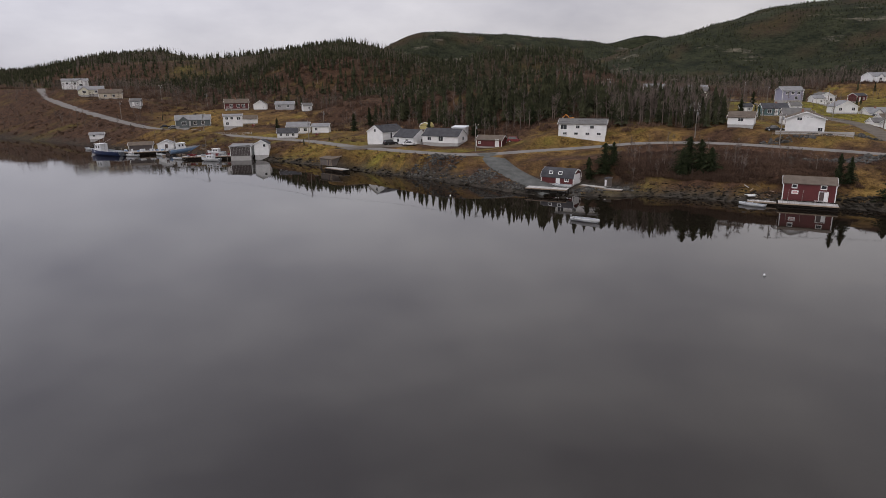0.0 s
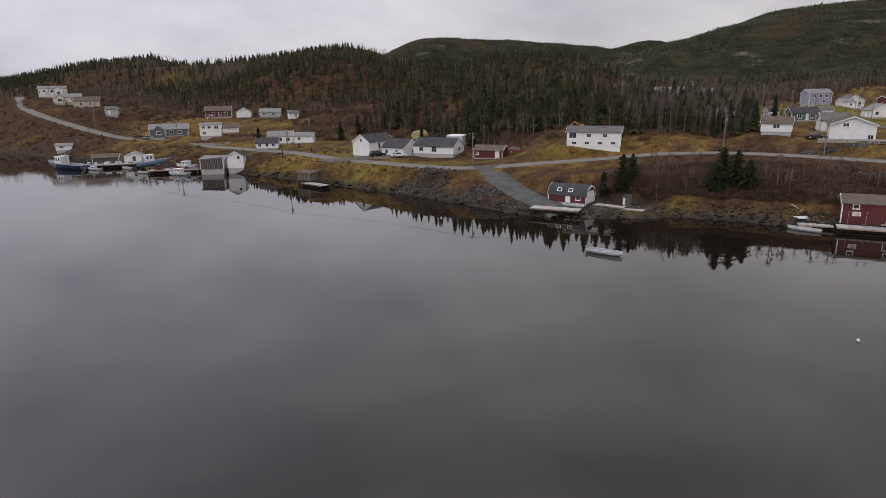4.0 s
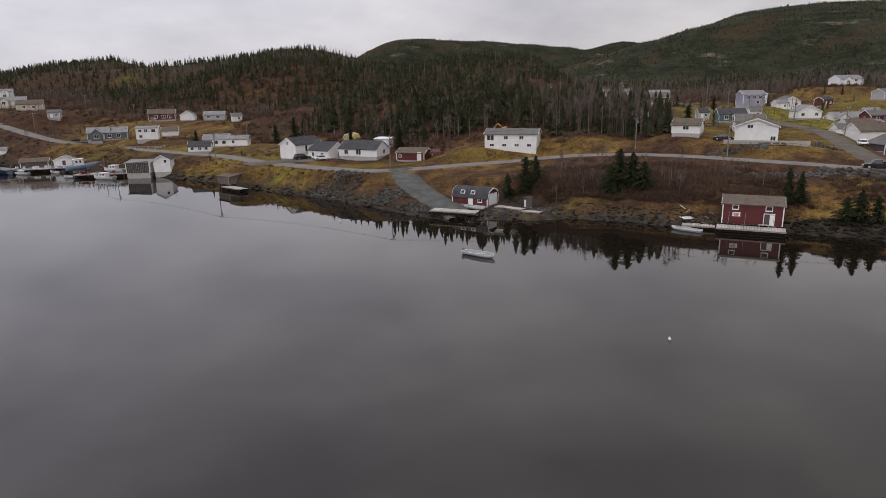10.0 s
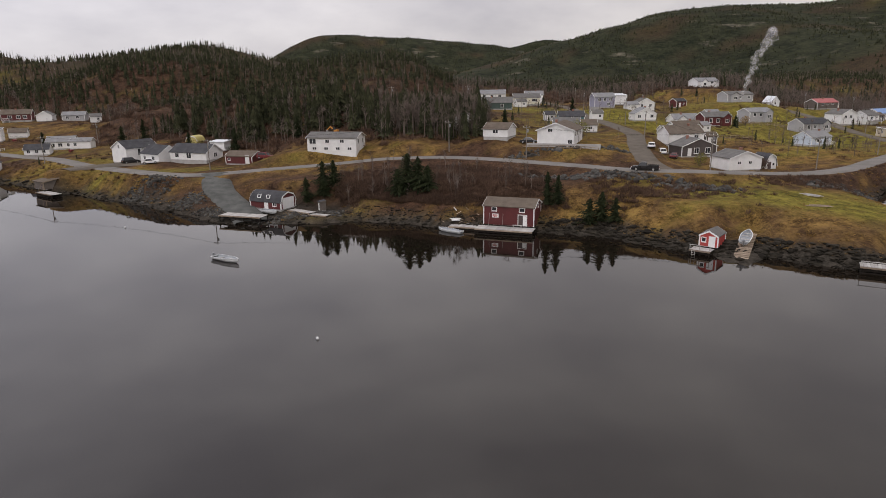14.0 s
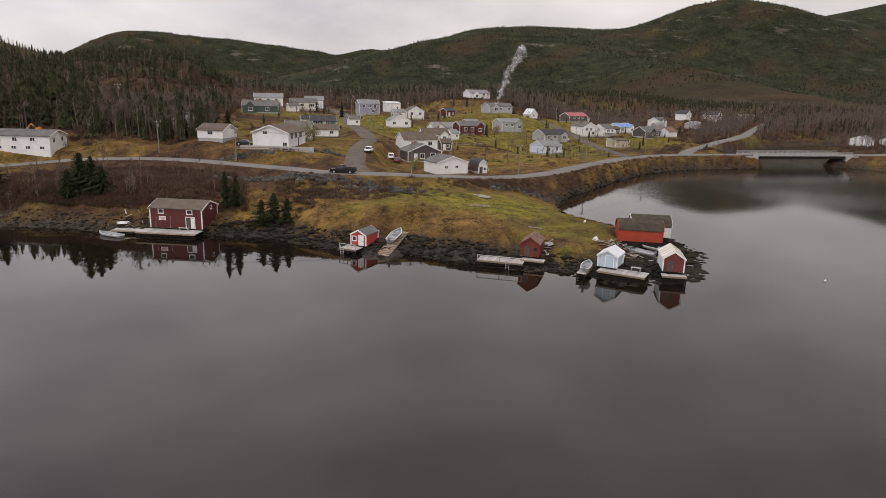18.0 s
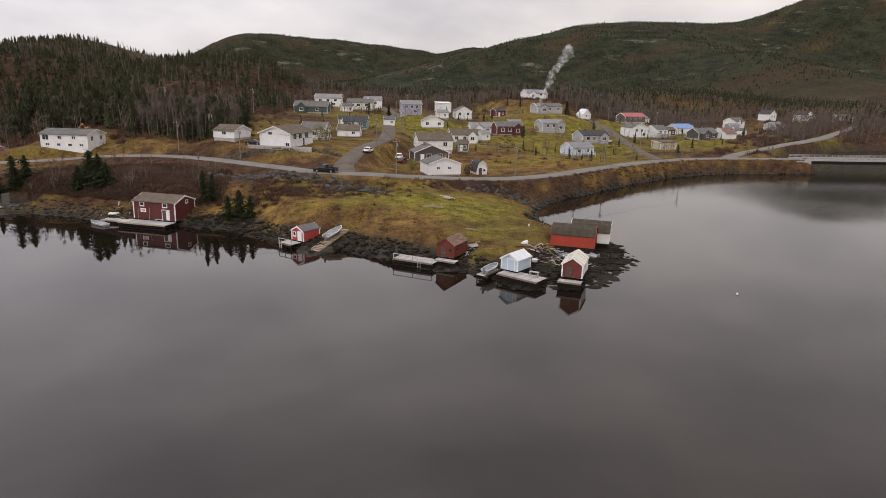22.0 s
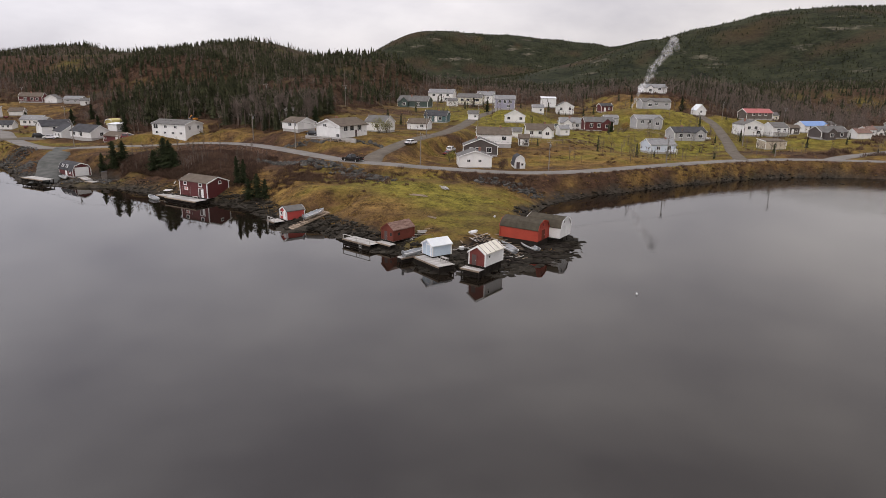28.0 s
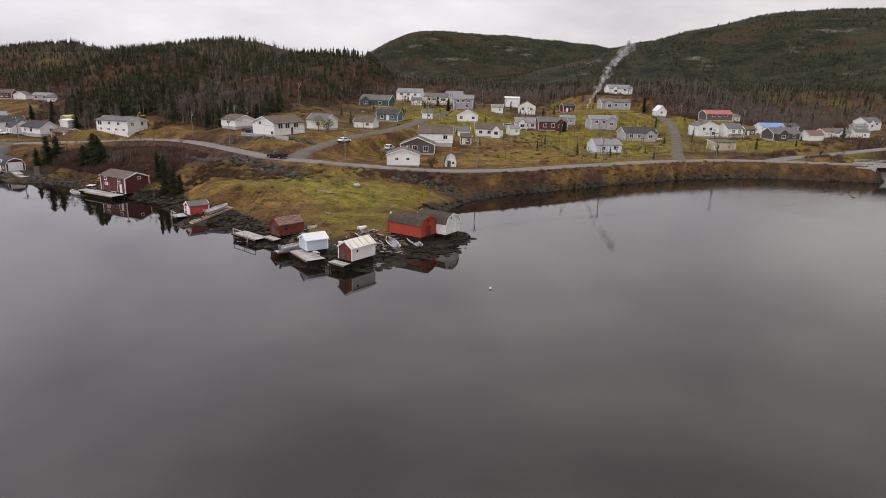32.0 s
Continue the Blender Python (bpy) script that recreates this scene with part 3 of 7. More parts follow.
def cover(x, y):
    z0 = levels(x, y)
    d = shore_distance(x, y)
    w1, w2 = wobble(x, y, 0.10, 21), wobble(x, y, 0.45, 22)
    lawn = bumpy(x, y, 158, 118, 16, 14) * 1.1 - 0.7 * bumpy(x, y, 144, 117, 8, 6) + bumpy(x, y, 145, 135, 22, 10) + bumpy(x, y, 20, 188, 22, 7) + bumpy(x, y, -15, 215, 18, 9) * 0.5 + bumpy(x, y, 150, 300, 45, 70) * 0.5
    lawn = lawn + bumpy(x, y, 175, 260, 60, 60) * 0.45 + bumpy(x, y, 280, 290, 60, 40) * 0.4 + bumpy(x, y, 225, 240, 24, 22) * 0.8 + bumpy(x, y, 110, 215, 22, 22) * 0.4 + bumpy(x, y, 240, 285, 40, 30) * 0.4 + bumpy(x, y, -60, 245, 60, 25) * 0.25 + bumpy(x, y, 330, 330, 60, 40) * 0.4
    lawn = np.clip(lawn + 0.3 * bumpy(x, y, 190, 270, 110, 60) + 0.5 * w1 + 0.45 * w2 + 0.3 * wobble(x, y, 0.9, 29) - 0.2, 0, 1)
    dry = 0.46 + 0.65 * w1 + 0.4 * w2 + 0.5 * wobble(x, y, 0.8, 28)
    dry = dry - 1.5 * bumpy(x, y, 79, 160, 22, 16) - 0.3 * bumpy(x, y, 128, 140, 12, 6) + 0.5 * bumpy(x, y, 185, 215, 40, 40) - 1.2 * bumpy(x, y, -85, 226, 55, 11) - 0.9 * bumpy(x, y, -150, 270, 40, 16) - smooth(-8, 10, forest_depth(x, y)) * 1.1 - 1.3 * smooth(-120, -150, x) * (1 - bumpy(x, y, -165, 325, 40, 18)) + 0.5 * bumpy(x, y, 112, 132, 14, 8) + 0.35 * bumpy(x, y, 146, 117, 9, 6)
    dry = np.clip(dry, 0, 1)
    rock = np.clip((1 - smooth(0.6, 2.0, z0 + w2 * 0.35 - 1.2 * bumpy(x, y, 14, 169, 18, 8))) + 0 * y, 0, 1)
    stony = (1 - smooth(2.0, 4.2, d + w2 * 1.2)) * smooth(60, 70, x) * (1 - smooth(178, 186, x)) * (1 - smooth(136, 146, y)) + 0.9 * bumpy(x, y, 39, 150, 9, 6)
    rock = np.clip(rock + 0.85 * stony, 0, 1)
    green = smooth(40, 170, forest_depth(x, y)) * (0.55 + 0.45 * smooth(650, 1000, y)) * (1 - 0.5 * smooth(0.25, 0.7, wobble(x, y, 0.022, 26) + 0.5 * wobble(x, y, 0.07, 27)))
    return np.stack([lawn, dry, rock, green], -1)


M_GROUND = bpy.data.materials.new("rough_ground")
M_GROUND.use_nodes = True
n, l = M_GROUND.node_tree.nodes, M_GROUND.node_tree.links
bs = n["Principled BSDF"]
bs.inputs["Roughness"].default_value = 0.95
bs.inputs["Specular IOR Level"].default_value = 0.05
at = n.new("ShaderNodeAttribute")
at.attribute_name = "cover"
sp = n.new("ShaderNodeSeparateColor")
l.new(at.outputs["Color"], sp.inputs[0])
ge = n.new("ShaderNodeNewGeometry")


def two_tone(c0, c1, scale):
    t = n.new("ShaderNodeTexNoise")
    t.inputs["Scale"].default_value, t.inputs["Detail"].default_value, t.inputs["Roughness"].default_value = scale, 6, 0.7
    l.new(ge.outputs["Position"], t.inputs["Vector"])
    r = n.new("ShaderNodeValToRGB")
    r.color_ramp.elements[0].position, r.color_ramp.elements[1].position = 0.41, 0.59
    r.color_ramp.elements[0].color, r.color_ramp.elements[1].color = (*c0, 1), (*c1, 1)
    f = n.new("ShaderNodeTexNoise")
    f.inputs["Scale"].default_value, f.inputs["Detail"].default_value, f.inputs["Roughness"].default_value = scale * 5.5, 4, 0.8
    l.new(ge.outputs["Position"], f.inputs["Vector"])
    m = n.new("ShaderNodeMix")
    m.inputs[0].default_value = 0.45
    l.new(t.outputs[0], m.inputs[2])
    l.new(f.outputs[0], m.inputs[3])
    l.new(m.outputs[0], r.inputs[0])
    return r.outputs[0], t


def layered(a, b, f):
    m = n.new("ShaderNodeMix")
    m.data_type = "RGBA"
    l.new(f, m.inputs[0])
    l.new(a, m.inputs[6])
    l.new(b, m.inputs[7])
    return m.outputs[2]


c_scrub, _ = two_tone((0.018, 0.011, 0.008), (0.085, 0.048, 0.030), 0.4)
c_dry, t_dry = two_tone((0.036, 0.020, 0.007), (0.235, 0.145, 0.048), 0.33)
c_lawn, _ = two_tone((0.045, 0.040, 0.009), (0.20, 0.170, 0.034), 0.3)
c_rock, t_rock = two_tone((0.012, 0.011, 0.009), (0.062, 0.054, 0.044), 0.7)
c_green, _ = two_tone((0.009, 0.0115, 0.007), (0.034, 0.037, 0.020), 0.025)
c_crag, _ = two_tone((0.05, 0.045, 0.036), (0.17, 0.15, 0.115), 0.05)
c = layered(c_scrub, c_dry, sp.outputs[0 + 1])
c = layered(c, c_lawn, sp.outputs[0])
c = layered(c, c_green, at.outputs["Alpha"])
c = layered(c, c_rock, sp.outputs[2])
# bare ledges on the far hills, in broken level bands
cv, cm, ck = n.new("ShaderNodeMapping"), n.new("ShaderNodeTexNoise"), n.new("ShaderNodeMapRange")
cv.inputs["Scale"].default_value = (0.010, 0.010, 0.045)
cm.inputs["Scale"].default_value, cm.inputs["Detail"].default_value, cm.inputs["Roughness"].default_value = 1.0, 7, 0.68
ck.inputs[1].default_value, ck.inputs[2].default_value, ck.inputs[3].default_value, ck.inputs[4].default_value = 0.60, 0.66, 0.0, 0.7
l.new(ge.outputs["Position"], cv.inputs["Vector"])
l.new(cv.outputs[0], cm.inputs["Vector"])
l.new(cm.outputs[0], ck.inputs[0])
cs, cf, cx = n.new("ShaderNodeSeparateXYZ"), n.new("ShaderNodeMapRange"), n.new("ShaderNodeMath")
l.new(ge.outputs["Position"], cs.inputs[0])
cf.inputs[1].default_value, cf.inputs[2].default_value = 800, 1100
l.new(cs.outputs[1], cf.inputs[0])
cx.operation = "MULTIPLY"
l.new(ck.outputs[0], cx.inputs[0])
l.new(cf.outputs[0], cx.inputs[1])
c = layered(c, c_crag, cx.outputs[0])
l.new(c, bs.inputs["Base Color"])
bp = n.new("ShaderNodeBump")
bp.inputs["Strength"].default_value, bp.inputs["Distance"].default_value = 0.8, 0.4
l.new(t_rock.outputs[0], bp.inputs["Height"])
l.new(bp.outputs[0], bs.inputs["Normal"])

nx, ny = len(GX), len(GY)
ii = np.arange(nx * ny).reshape(ny, nx)
quads = np.stack([ii[:-1, :-1], ii[:-1, 1:], ii[1:, 1:], ii[1:, :-1]], -1).reshape(-1, 4)
tagged(sheet("ground", np.stack([XX, YY, ZZ], -1).reshape(-1, 3), quads, M_GROUND, True, cover(XX.ravel(), YY.ravel())),
       "rough coastal ground of grass, scrub and rock rising to hills", "ground", kind="structure")


def ribbon(name, line, half, material, label, lift=0.05, camber=0.08):
    """A road along a line, with a crown and edges that drop into the ground."""
    t = np.gradient(line[:, :2], axis=0)
    t /= np.linalg.norm(t, axis=1)[:, None]
    nrm = np.stack([-t[:, 1], t[:, 0]], 1)
    v, prof = [], [(-half - 0.5, -0.45), (-half, 0), (-half * 0.4, camber), (half * 0.4, camber), (half, 0), (half + 0.5, -0.45)]
    for p, q in zip(line, nrm):
        v += [(p[0] + q[0] * u, p[1] + q[1] * u, p[2] + lift + dz) for u, dz in prof]
    k = len(prof)
    f = [(i * k + j, (i + 1) * k + j, (i + 1) * k + j + 1, i * k + j + 1) for i in range(len(line) - 1) for j in range(k - 1)]
    f = [q[::-1] for q in f]
    return tagged(sheet(name, v, f, material), label, "road", kind="structure")


ribbon("road", ROADS[0][0], 2.35, M_ROAD, "worn grey two-lane coast road through the village")
ribbon("road", ROADS[1][0], 2.8, M_ROAD, "worn grey coast road past the bridge")
ribbon("road", ROADS[2][0], 2.3, M_GRAVEL, "grey side lane climbing to the upper houses")
ribbon("road", ROADS[3][0], 1.9, M_GRAVEL, "narrow grey lane up the slope")
ribbon("road", ROADS[4][0], 2.4, M_ROAD, "grey road leading inland from the bridge")
ribbon("road", ROADS[5][0], 3.0, M_SHINGLE, "dark gravel slipway track down to the water", 0.3)
ribbon("road", ROADS[6][0], 3.0, M_GRAVEL, "grey gravel yard before the white barn", 0.03)


# ---- buildings ----
def ring(bm, w, h, t, y0, y1):
    """A frame of four boards round an opening w by h, centred on x, z."""
    box(bm, -w / 2 - t, -w / 2, y0, y1, -h / 2 - t, h / 2 + t)
    box(bm, w / 2, w / 2 + t, y0, y1, -h / 2 - t, h / 2 + t)
    box(bm, -w / 2, w / 2, y0, y1, h / 2, h / 2 + t)
    box(bm, -w / 2, w / 2, y0, y1, -h / 2 - t, -h / 2)


MESHES = {}


def kept(key, material, make):
    """One mesh for all alike parts."""
    key = (*key, material.name)
    if key not in MESHES:
        bm = bmesh.new()
        make(bm)
        me = bpy.data.meshes.new(key[0])
        bm.to_mesh(me)
        bm.free()
        me.materials.append(material)
        MESHES[key] = me
    return MESHES[key]


FACE = {"f": (0, -1, 0), "b": (0, 1, 180), "l": (-1, 0, -90), "r": (1, 0, 90)}


def on_face(face, w, d, u, v):
    """A pose on a wall of a w by d house: u along the wall from its middle, v up."""
    fx, fy, rz = FACE[face]
    m = pose(fx * w / 2, fy * d / 2, 0, 0, 0, rz)
    return m @ pose(u, 0, v)


def window(parent, m, w, h, trim=None, bars=1):
    trim = trim or M_TRIM
    def fr(bm):
        ring(bm, w, h, 0.11, -0.07, 0.05)
        for i in range(bars):
            x = -w / 2 + w * (i + 1) / (bars + 1)
            box(bm, x - 0.03, x + 0.03, -0.045, 0.0, -h / 2, h / 2)
    win = share("window", kept(("window", round(w, 2), round(h, 2), bars), trim, fr), m, parent)
    def pn(bm):
        box(bm, -w / 2, w / 2, -0.012, 0.03, -h / 2, h / 2)
    share("pane", kept(("pane", round(w, 2), round(h, 2)), M_PANE, pn), Matrix(), win)
    def sl(bm):
        box(bm, -w / 2 - 0.14, w / 2 + 0.14, -0.12, 0.0, -h / 2 - 0.17, -h / 2 - 0.11)
    share("window_sill", kept(("window_sill", round(w, 2), round(h, 2)), trim, sl), Matrix(), win)
    return win


def door(parent, m, w, h, material, trim=None):
    """A door whose foot is at m."""
    trim = trim or M_TRIM
    def lf(bm):
        box(bm, -w / 2, w / 2, -0.04, 0.03, 0, h)
        for a, b in ((0.12, 0.42), (0.52, 0.9)):
            box(bm, -w * 0.34, w * 0.34, -0.055, -0.04, h * a, h * b)
    dr = share("door", kept(("door", w, h), material, lf), m, parent)
    def fr(bm):
        box(bm, -w / 2 - 0.12, -w / 2, -0.07, 0.04, 0, h + 0.12)
        box(bm, w / 2, w / 2 + 0.12, -0.07, 0.04, 0, h + 0.12)
        box(bm, -w / 2, w / 2, -0.07, 0.04, h, h + 0.12)
    share("door_frame", kept(("door_frame", w, h), trim, fr), Matrix(), dr)
    def kn(bm):
        rod(bm, (w * 0.38, -0.04, h * 0.46), (w * 0.38, -0.12, h * 0.46), 0.04, 0.045, 6)
    share("door_handle", kept(("door_handle", w, h), M_STEEL, kn), Matrix(), dr)
    return dr


def profile(kind, w, h, rise):
    """The outline of a gable end, from the left eave over the ridge to the right eave, as x, z."""
    if kind == "gambrel":
        half = [(-0.5, 0), (-0.44, 0.38), (-0.36, 0.66)]
        return [(w * a, h + rise * b) for a, b in half] + [(0, h + rise)] + [(-w * a, h + rise * b) for a, b in half[::-1]]
    if kind == "flat":
        return [(-w / 2, h), (w / 2, h + rise)]
    return [(-w / 2, h), (0, h + rise), (w / 2, h)]


def house(name, label, category, x, y, z, yaw, w, d, h, rise, wall, roof, ridge="x", kind="gable", wins=(), doors=(), base=0.5, basem=None,
          chimneys=(), over=0.3, trim=None, corners=True, group="", sink=1.2, porch=None, wing=None):
    """A building on its base at x, y, z. w along its front, d deep, h to the eaves. wins: (face, u, v, w, h[, bars]); doors: (face, u, w, h, material)."""
    trim = trim or M_TRIM
    ob = empty(name, pose(x, y, z, 0, 0, yaw), label, category, group)
    turn = Matrix() if ridge == "y" else pose(0, 0, 0, 0, 0, 90)
    gw, gl = (w, d) if ridge == "y" else (d, w)
    top = profile(kind, gw, h, rise)
    bm = bmesh.new()
    prism(bm, [(-gw / 2, base)] + top + [(gw / 2, base)], -gl / 2, gl / 2)
    bmesh.ops.recalc_face_normals(bm, faces=bm.faces)
    bm.transform(turn)
    part("wall", bm, wall, ob)
    if base or sink:
        bm = bmesh.new()
        box(bm, -w / 2 + 0.04, w / 2 - 0.04, -d / 2 + 0.04, d / 2 - 0.04, -sink, base)
        part("foundation", bm, basem or M_CONCRETE, ob)
    # roof slabs, each a little thicker than the boards below
    tk = 0.14
    ext = [(top[0][0] - over, top[0][1] - over * (top[1][1] - top[0][1]) / max(0.01, top[1][0] - top[0][0]))] + top[1:-1]
    if kind == "flat":
        ext = [(top[0][0] - over, top[0][1]), (top[1][0] + over, top[1][1])]
    else:
        ext.append((-ext[0][0], ext[0][1]))
    half = len(ext) // 2
    sides = [ext] if kind == "flat" else [ext[:half + 1], ext[half:]]
    for side in sides:
        bm = bmesh.new()
        lo = [(px, pz + 0.01) for px, pz in side]
        hi = [(px, pz + tk + 0.01) for px, pz in side[::-1]]
        prism(bm, lo + hi, -gl / 2 - over, gl / 2 + over)
        bmesh.ops.recalc_face_normals(bm, faces=bm.faces)
        bm.transform(turn)
        part("roof_slope", bm, roof, ob)
    for s in (-1, 1):
        bm = bmesh.new()
        ys = s * (gl / 2 + over)
        prism(bm, [(p[0], p[1] - 0.12) for p in ext] + [(p[0], p[1] + tk) for p in ext[::-1]], ys + 0.003 * s, ys + 0.05 * s)
        bmesh.ops.recalc_face_normals(bm, faces=bm.faces)
        bm.transform(turn)
        part("bargeboard", bm, trim, ob)
    if corners:
        for sx in (-1, 1):
            for sy in (-1, 1):
                bm = bmesh.new()
                zt = h if kind != "flat" else h
                box(bm, sx * w / 2 - 0.09, sx * w / 2 + 0.09, sy * d / 2 - 0.09, sy * d / 2 + 0.09, base + 0.01, zt - 0.05)
                part("corner_board", bm, trim, ob)
    for f, u, v, ww, wh, *bars in wins:
        window(ob, on_face(f, w, d, u, v), ww, wh, trim, bars[0] if bars else 1)
    for f, u, dw, dh, dm in doors:
        door(ob, on_face(f, w, d, u, base), dw, dh, dm, trim)
    for cx, cy, ch in chimneys:
        bm = bmesh.new()
        box(bm, cx - 0.28, cx + 0.28, cy - 0.28, cy + 0.28, h, h + rise + ch)
        box(bm, cx - 0.34, cx + 0.34, cy - 0.34, cy + 0.34, h + rise + ch, h + rise + ch + 0.12)
        part("chimney", bm, M_BRICK, ob)
    if wing:
        # a front gable that stands forward of the long wall
        wu, ww_, wp = wing
        wr = rise * 0.8
        bm = bmesh.new()
        prism(bm, [(wu - ww_ / 2, base - 0.6), (wu - ww_ / 2, h - 0.1), (wu, h + wr - 0.1), (wu + ww_ / 2, h - 0.1), (wu + ww_ / 2, base - 0.6)], -d / 2 - wp, -d / 2 + d * 0.3)
        bmesh.ops.recalc_face_normals(bm, faces=bm.faces)
        wg_ = part("front_wing", bm, wall, ob)
        for s in (-1, 1):
            bm = bmesh.new()
            e = (wu + s * (ww_ / 2 + 0.25), h - 0.1 - 0.25 * wr / (ww_ / 2))
            prism(bm, [e, (wu, h + wr - 0.1), (wu, h + wr + 0.06), (e[0], e[1] + 0.16)], -d / 2 - wp - 0.3, -d / 2 + d * 0.3)
            bmesh.ops.recalc_face_normals(bm, faces=bm.faces)
            part("roof_slope", bm, roof, wg_)
        window(ob, pose(wu, -d / 2 - wp, base + (h - base) * 0.5), min(1.6, ww_ * 0.4), 1.15, trim, 1)
        bm = bmesh.new()
        box(bm, wu - ww_ / 2 + 0.04, wu + ww_ / 2 - 0.04, -d / 2 - wp + 0.04, -d / 2, -sink, base - 0.6)
        part("wing_foundation", bm, basem or M_CONCRETE, ob)
    if porch:
        px0, px1, dep, ph = porch
        bm = bmesh.new()
        box(bm, px0, px1, -d / 2 - dep, -d / 2 - 0.01, ph - 0.12, ph)
        part("porch_deck", bm, M_DECK, ob)
        n = max(2, int((px1 - px0) / 0.35))
        bal = kept(("baluster", 1), trim, lambda bm: box(bm, -0.025, 0.025, 0, 0.05, 0, 0.9))
        for i in range(n + 1):
            share("baluster", bal, pose(px0 + 0.03 + (px1 - px0 - 0.06) * i / n, -d / 2 - dep, ph), ob)
        bm = bmesh.new()
        box(bm, px0, px1, -d / 2 - dep - 0.02, -d / 2 - dep + 0.07, ph + 0.9, ph + 0.98)
        part("porch_rail", bm, trim, ob)
        for xx in (px0 + 0.08, px1 - 0.08):
            bm = bmesh.new()
            box(bm, xx - 0.07, xx + 0.07, -d / 2 - dep + 0.01, -d / 2 - dep + 0.15, -sink, ph - 0.12)
            part("porch_post", bm, trim, ob)
    return ob


# ---- village buildings ----
def at(name, label, x, y, yaw, w, d, h, rise, wall, roof, z=None, **k):
    z = ground_z(x, y) if z is None else z
    # low eaves under fairly steep roofs
    h, rise = h * 0.9, rise * 1.15
    k["wins"] = [(f, u, v * 0.9, *q) for f, u, v, *q in k.get("wins", ())]
    if (x > 120 and y > 170) or (x < -30 and y > 225):
        w, d = w * 0.8, d * 0.88
        k["wins"] = [(f, u * 0.8, *q) for f, u, *q in k["wins"]]
        k["doors"] = [(f, u * 0.8, *q) for f, u, *q in k.get("doors", ())]
        if k.get("porch"):
            k["porch"] = (k["porch"][0] * 0.8, k["porch"][1] * 0.8, *k["porch"][2:])
    if w > 9.5 and y > 200 and k.get("kind") is None and not k.get("porch") and k.get("ridge", "x") == "x" and rng.random() < 0.65:
        k["wing"] = (rng.choice((-0.26, 0.24)) * w, rng.uniform(3.2, 4.2), rng.uniform(1.2, 2.2))
    k.setdefault("category", "house")
    if w > 7.5 and k.get("kind") is None and not k.get("chimneys") and rng.random() < 0.45:
        k["chimneys"] = [(rng.uniform(-0.25, 0.25) * w, rng.uniform(-0.1, 0.15) * d, 0.45)]
    return house(name, label, k.pop("category"), x, y, z, yaw, w, d, h, rise, wall, roof, **k)


at("house", "long white two-storey house with grey roof on the slope", 56.3, 192.2, -12, 13.2, 8, 4.2, 1.0, M_WHITE, R_GREY, z=9.3, base=0.3, basem=M_WHITE, over=0.4, sink=2.0,
   wins=[("f", -5.2, 3.2, 1.7, 1.3), ("f", -1.2, 3.2, 1.0, 0.8), ("f", 2.8, 3.2, 1.0, 0.8), ("f", -4.8, 1.1, 1.0, 0.6), ("f", -1.6, 1.1, 1.0, 0.6), ("f", 1.6, 1.1, 1.0, 0.6), ("f", 4.8, 1.1, 1.0, 0.6),
         ("r", -2, 3.0, 0.9, 1.1), ("r", 2, 3.0, 0.9, 1.1)], doors=[("r", 0, 0.9, 2.0, M_DOORW)])
at("barn", "tall white gabled barn with a dark roof", -6, 213.5, -35, 7, 10, 5.0, 1.7, M_WHITE, R_DARK, ridge="y", base=0.4, category="barn", wins=[("r", -1, 3.6, 0.8, 1.8, 0), ("f", 0, 5.4, 0.8, 0.9)])
at("house", "white gabled house with a charcoal roof beside the barn", 3, 209, -35, 8.5, 7, 3.4, 1.9, M_WHITE, R_DARK, base=0.5, wins=[("f", -2.4, 2, 1.0, 1.1), ("f", 1.6, 2, 1.2, 1.1), ("r", 0.6, 2.1, 0.9, 1.0)], porch=(-4, 0, 1.6, 0.6))
at("bungalow", "white bungalow with charcoal roof and front gable", 14.5, 205.5, -22, 12.5, 7, 3.0, 1.8, M_WHITE, R_DARK, base=0.6, wins=[("f", -3.8, 2, 1.2, 1.1), ("f", 0.3, 2.1, 1.5, 1.5), ("r", 0.4, 2, 1.2, 1.1)], doors=[("f", -1.8, 0.9, 2.0, M_DOORW)])
at("shed", "small white flat-topped shed behind the bungalow", 19, 214, -15, 4.4, 3.4, 2.9, 0.3, M_WHITE, R_WHITE, kind="flat", category="shed", base=0.2)
at("shelter", "yellow sheeted shelter with a rounded roof", 6, 231, -12, 3.6, 4.4, 1.4, 1.0, M_YELLOW, M_YELLOW, ridge="y", kind="gambrel", category="shelter", base=0.1, corners=False)
at("garage", "dark red garage with a brown roof by the road", 29.5, 200, -16, 8, 6, 2.4, 1.0, M_RED, R_BROWN, category="garage", base=0.15, doors=[("f", 2.6, 1.0, 2.1, M_DOORW)], wins=[("f", -3, 1.5, 0.6, 0.5, 0)])
at("bungalow", "long dark grey bungalow with pale roof", -103, 277, 24, 18, 8, 3.4, 1.7, M_GREY, R_LIGHT, base=0.5, wins=[("f", -5, 2, 1.2, 1.2), ("f", 1, 2, 1.2, 1.2), ("f", 5, 2, 1.2, 1.2)], doors=[("f", -2, 0.9, 2.0, M_DOORW)])
at("house", "square white flat-roofed two-storey house", -79, 263, 22, 9.4, 7.5, 5.0, 0.4, M_WHITE, R_LIGHT, kind="flat", base=0.4, wins=[("f", -3, 4, 1.0, 0.9), ("f", -0.5, 4, 1.0, 0.9), ("f", 2.8, 3.9, 1.3, 1.0), ("f", -2.8, 1.7, 1.0, 1.0)])
at("shed", "low white shed with a dark roof", -77, 277, 20, 7.6, 5, 2.4, 1.2, M_WHITE, R_BROWN, category="shed", base=0.2)
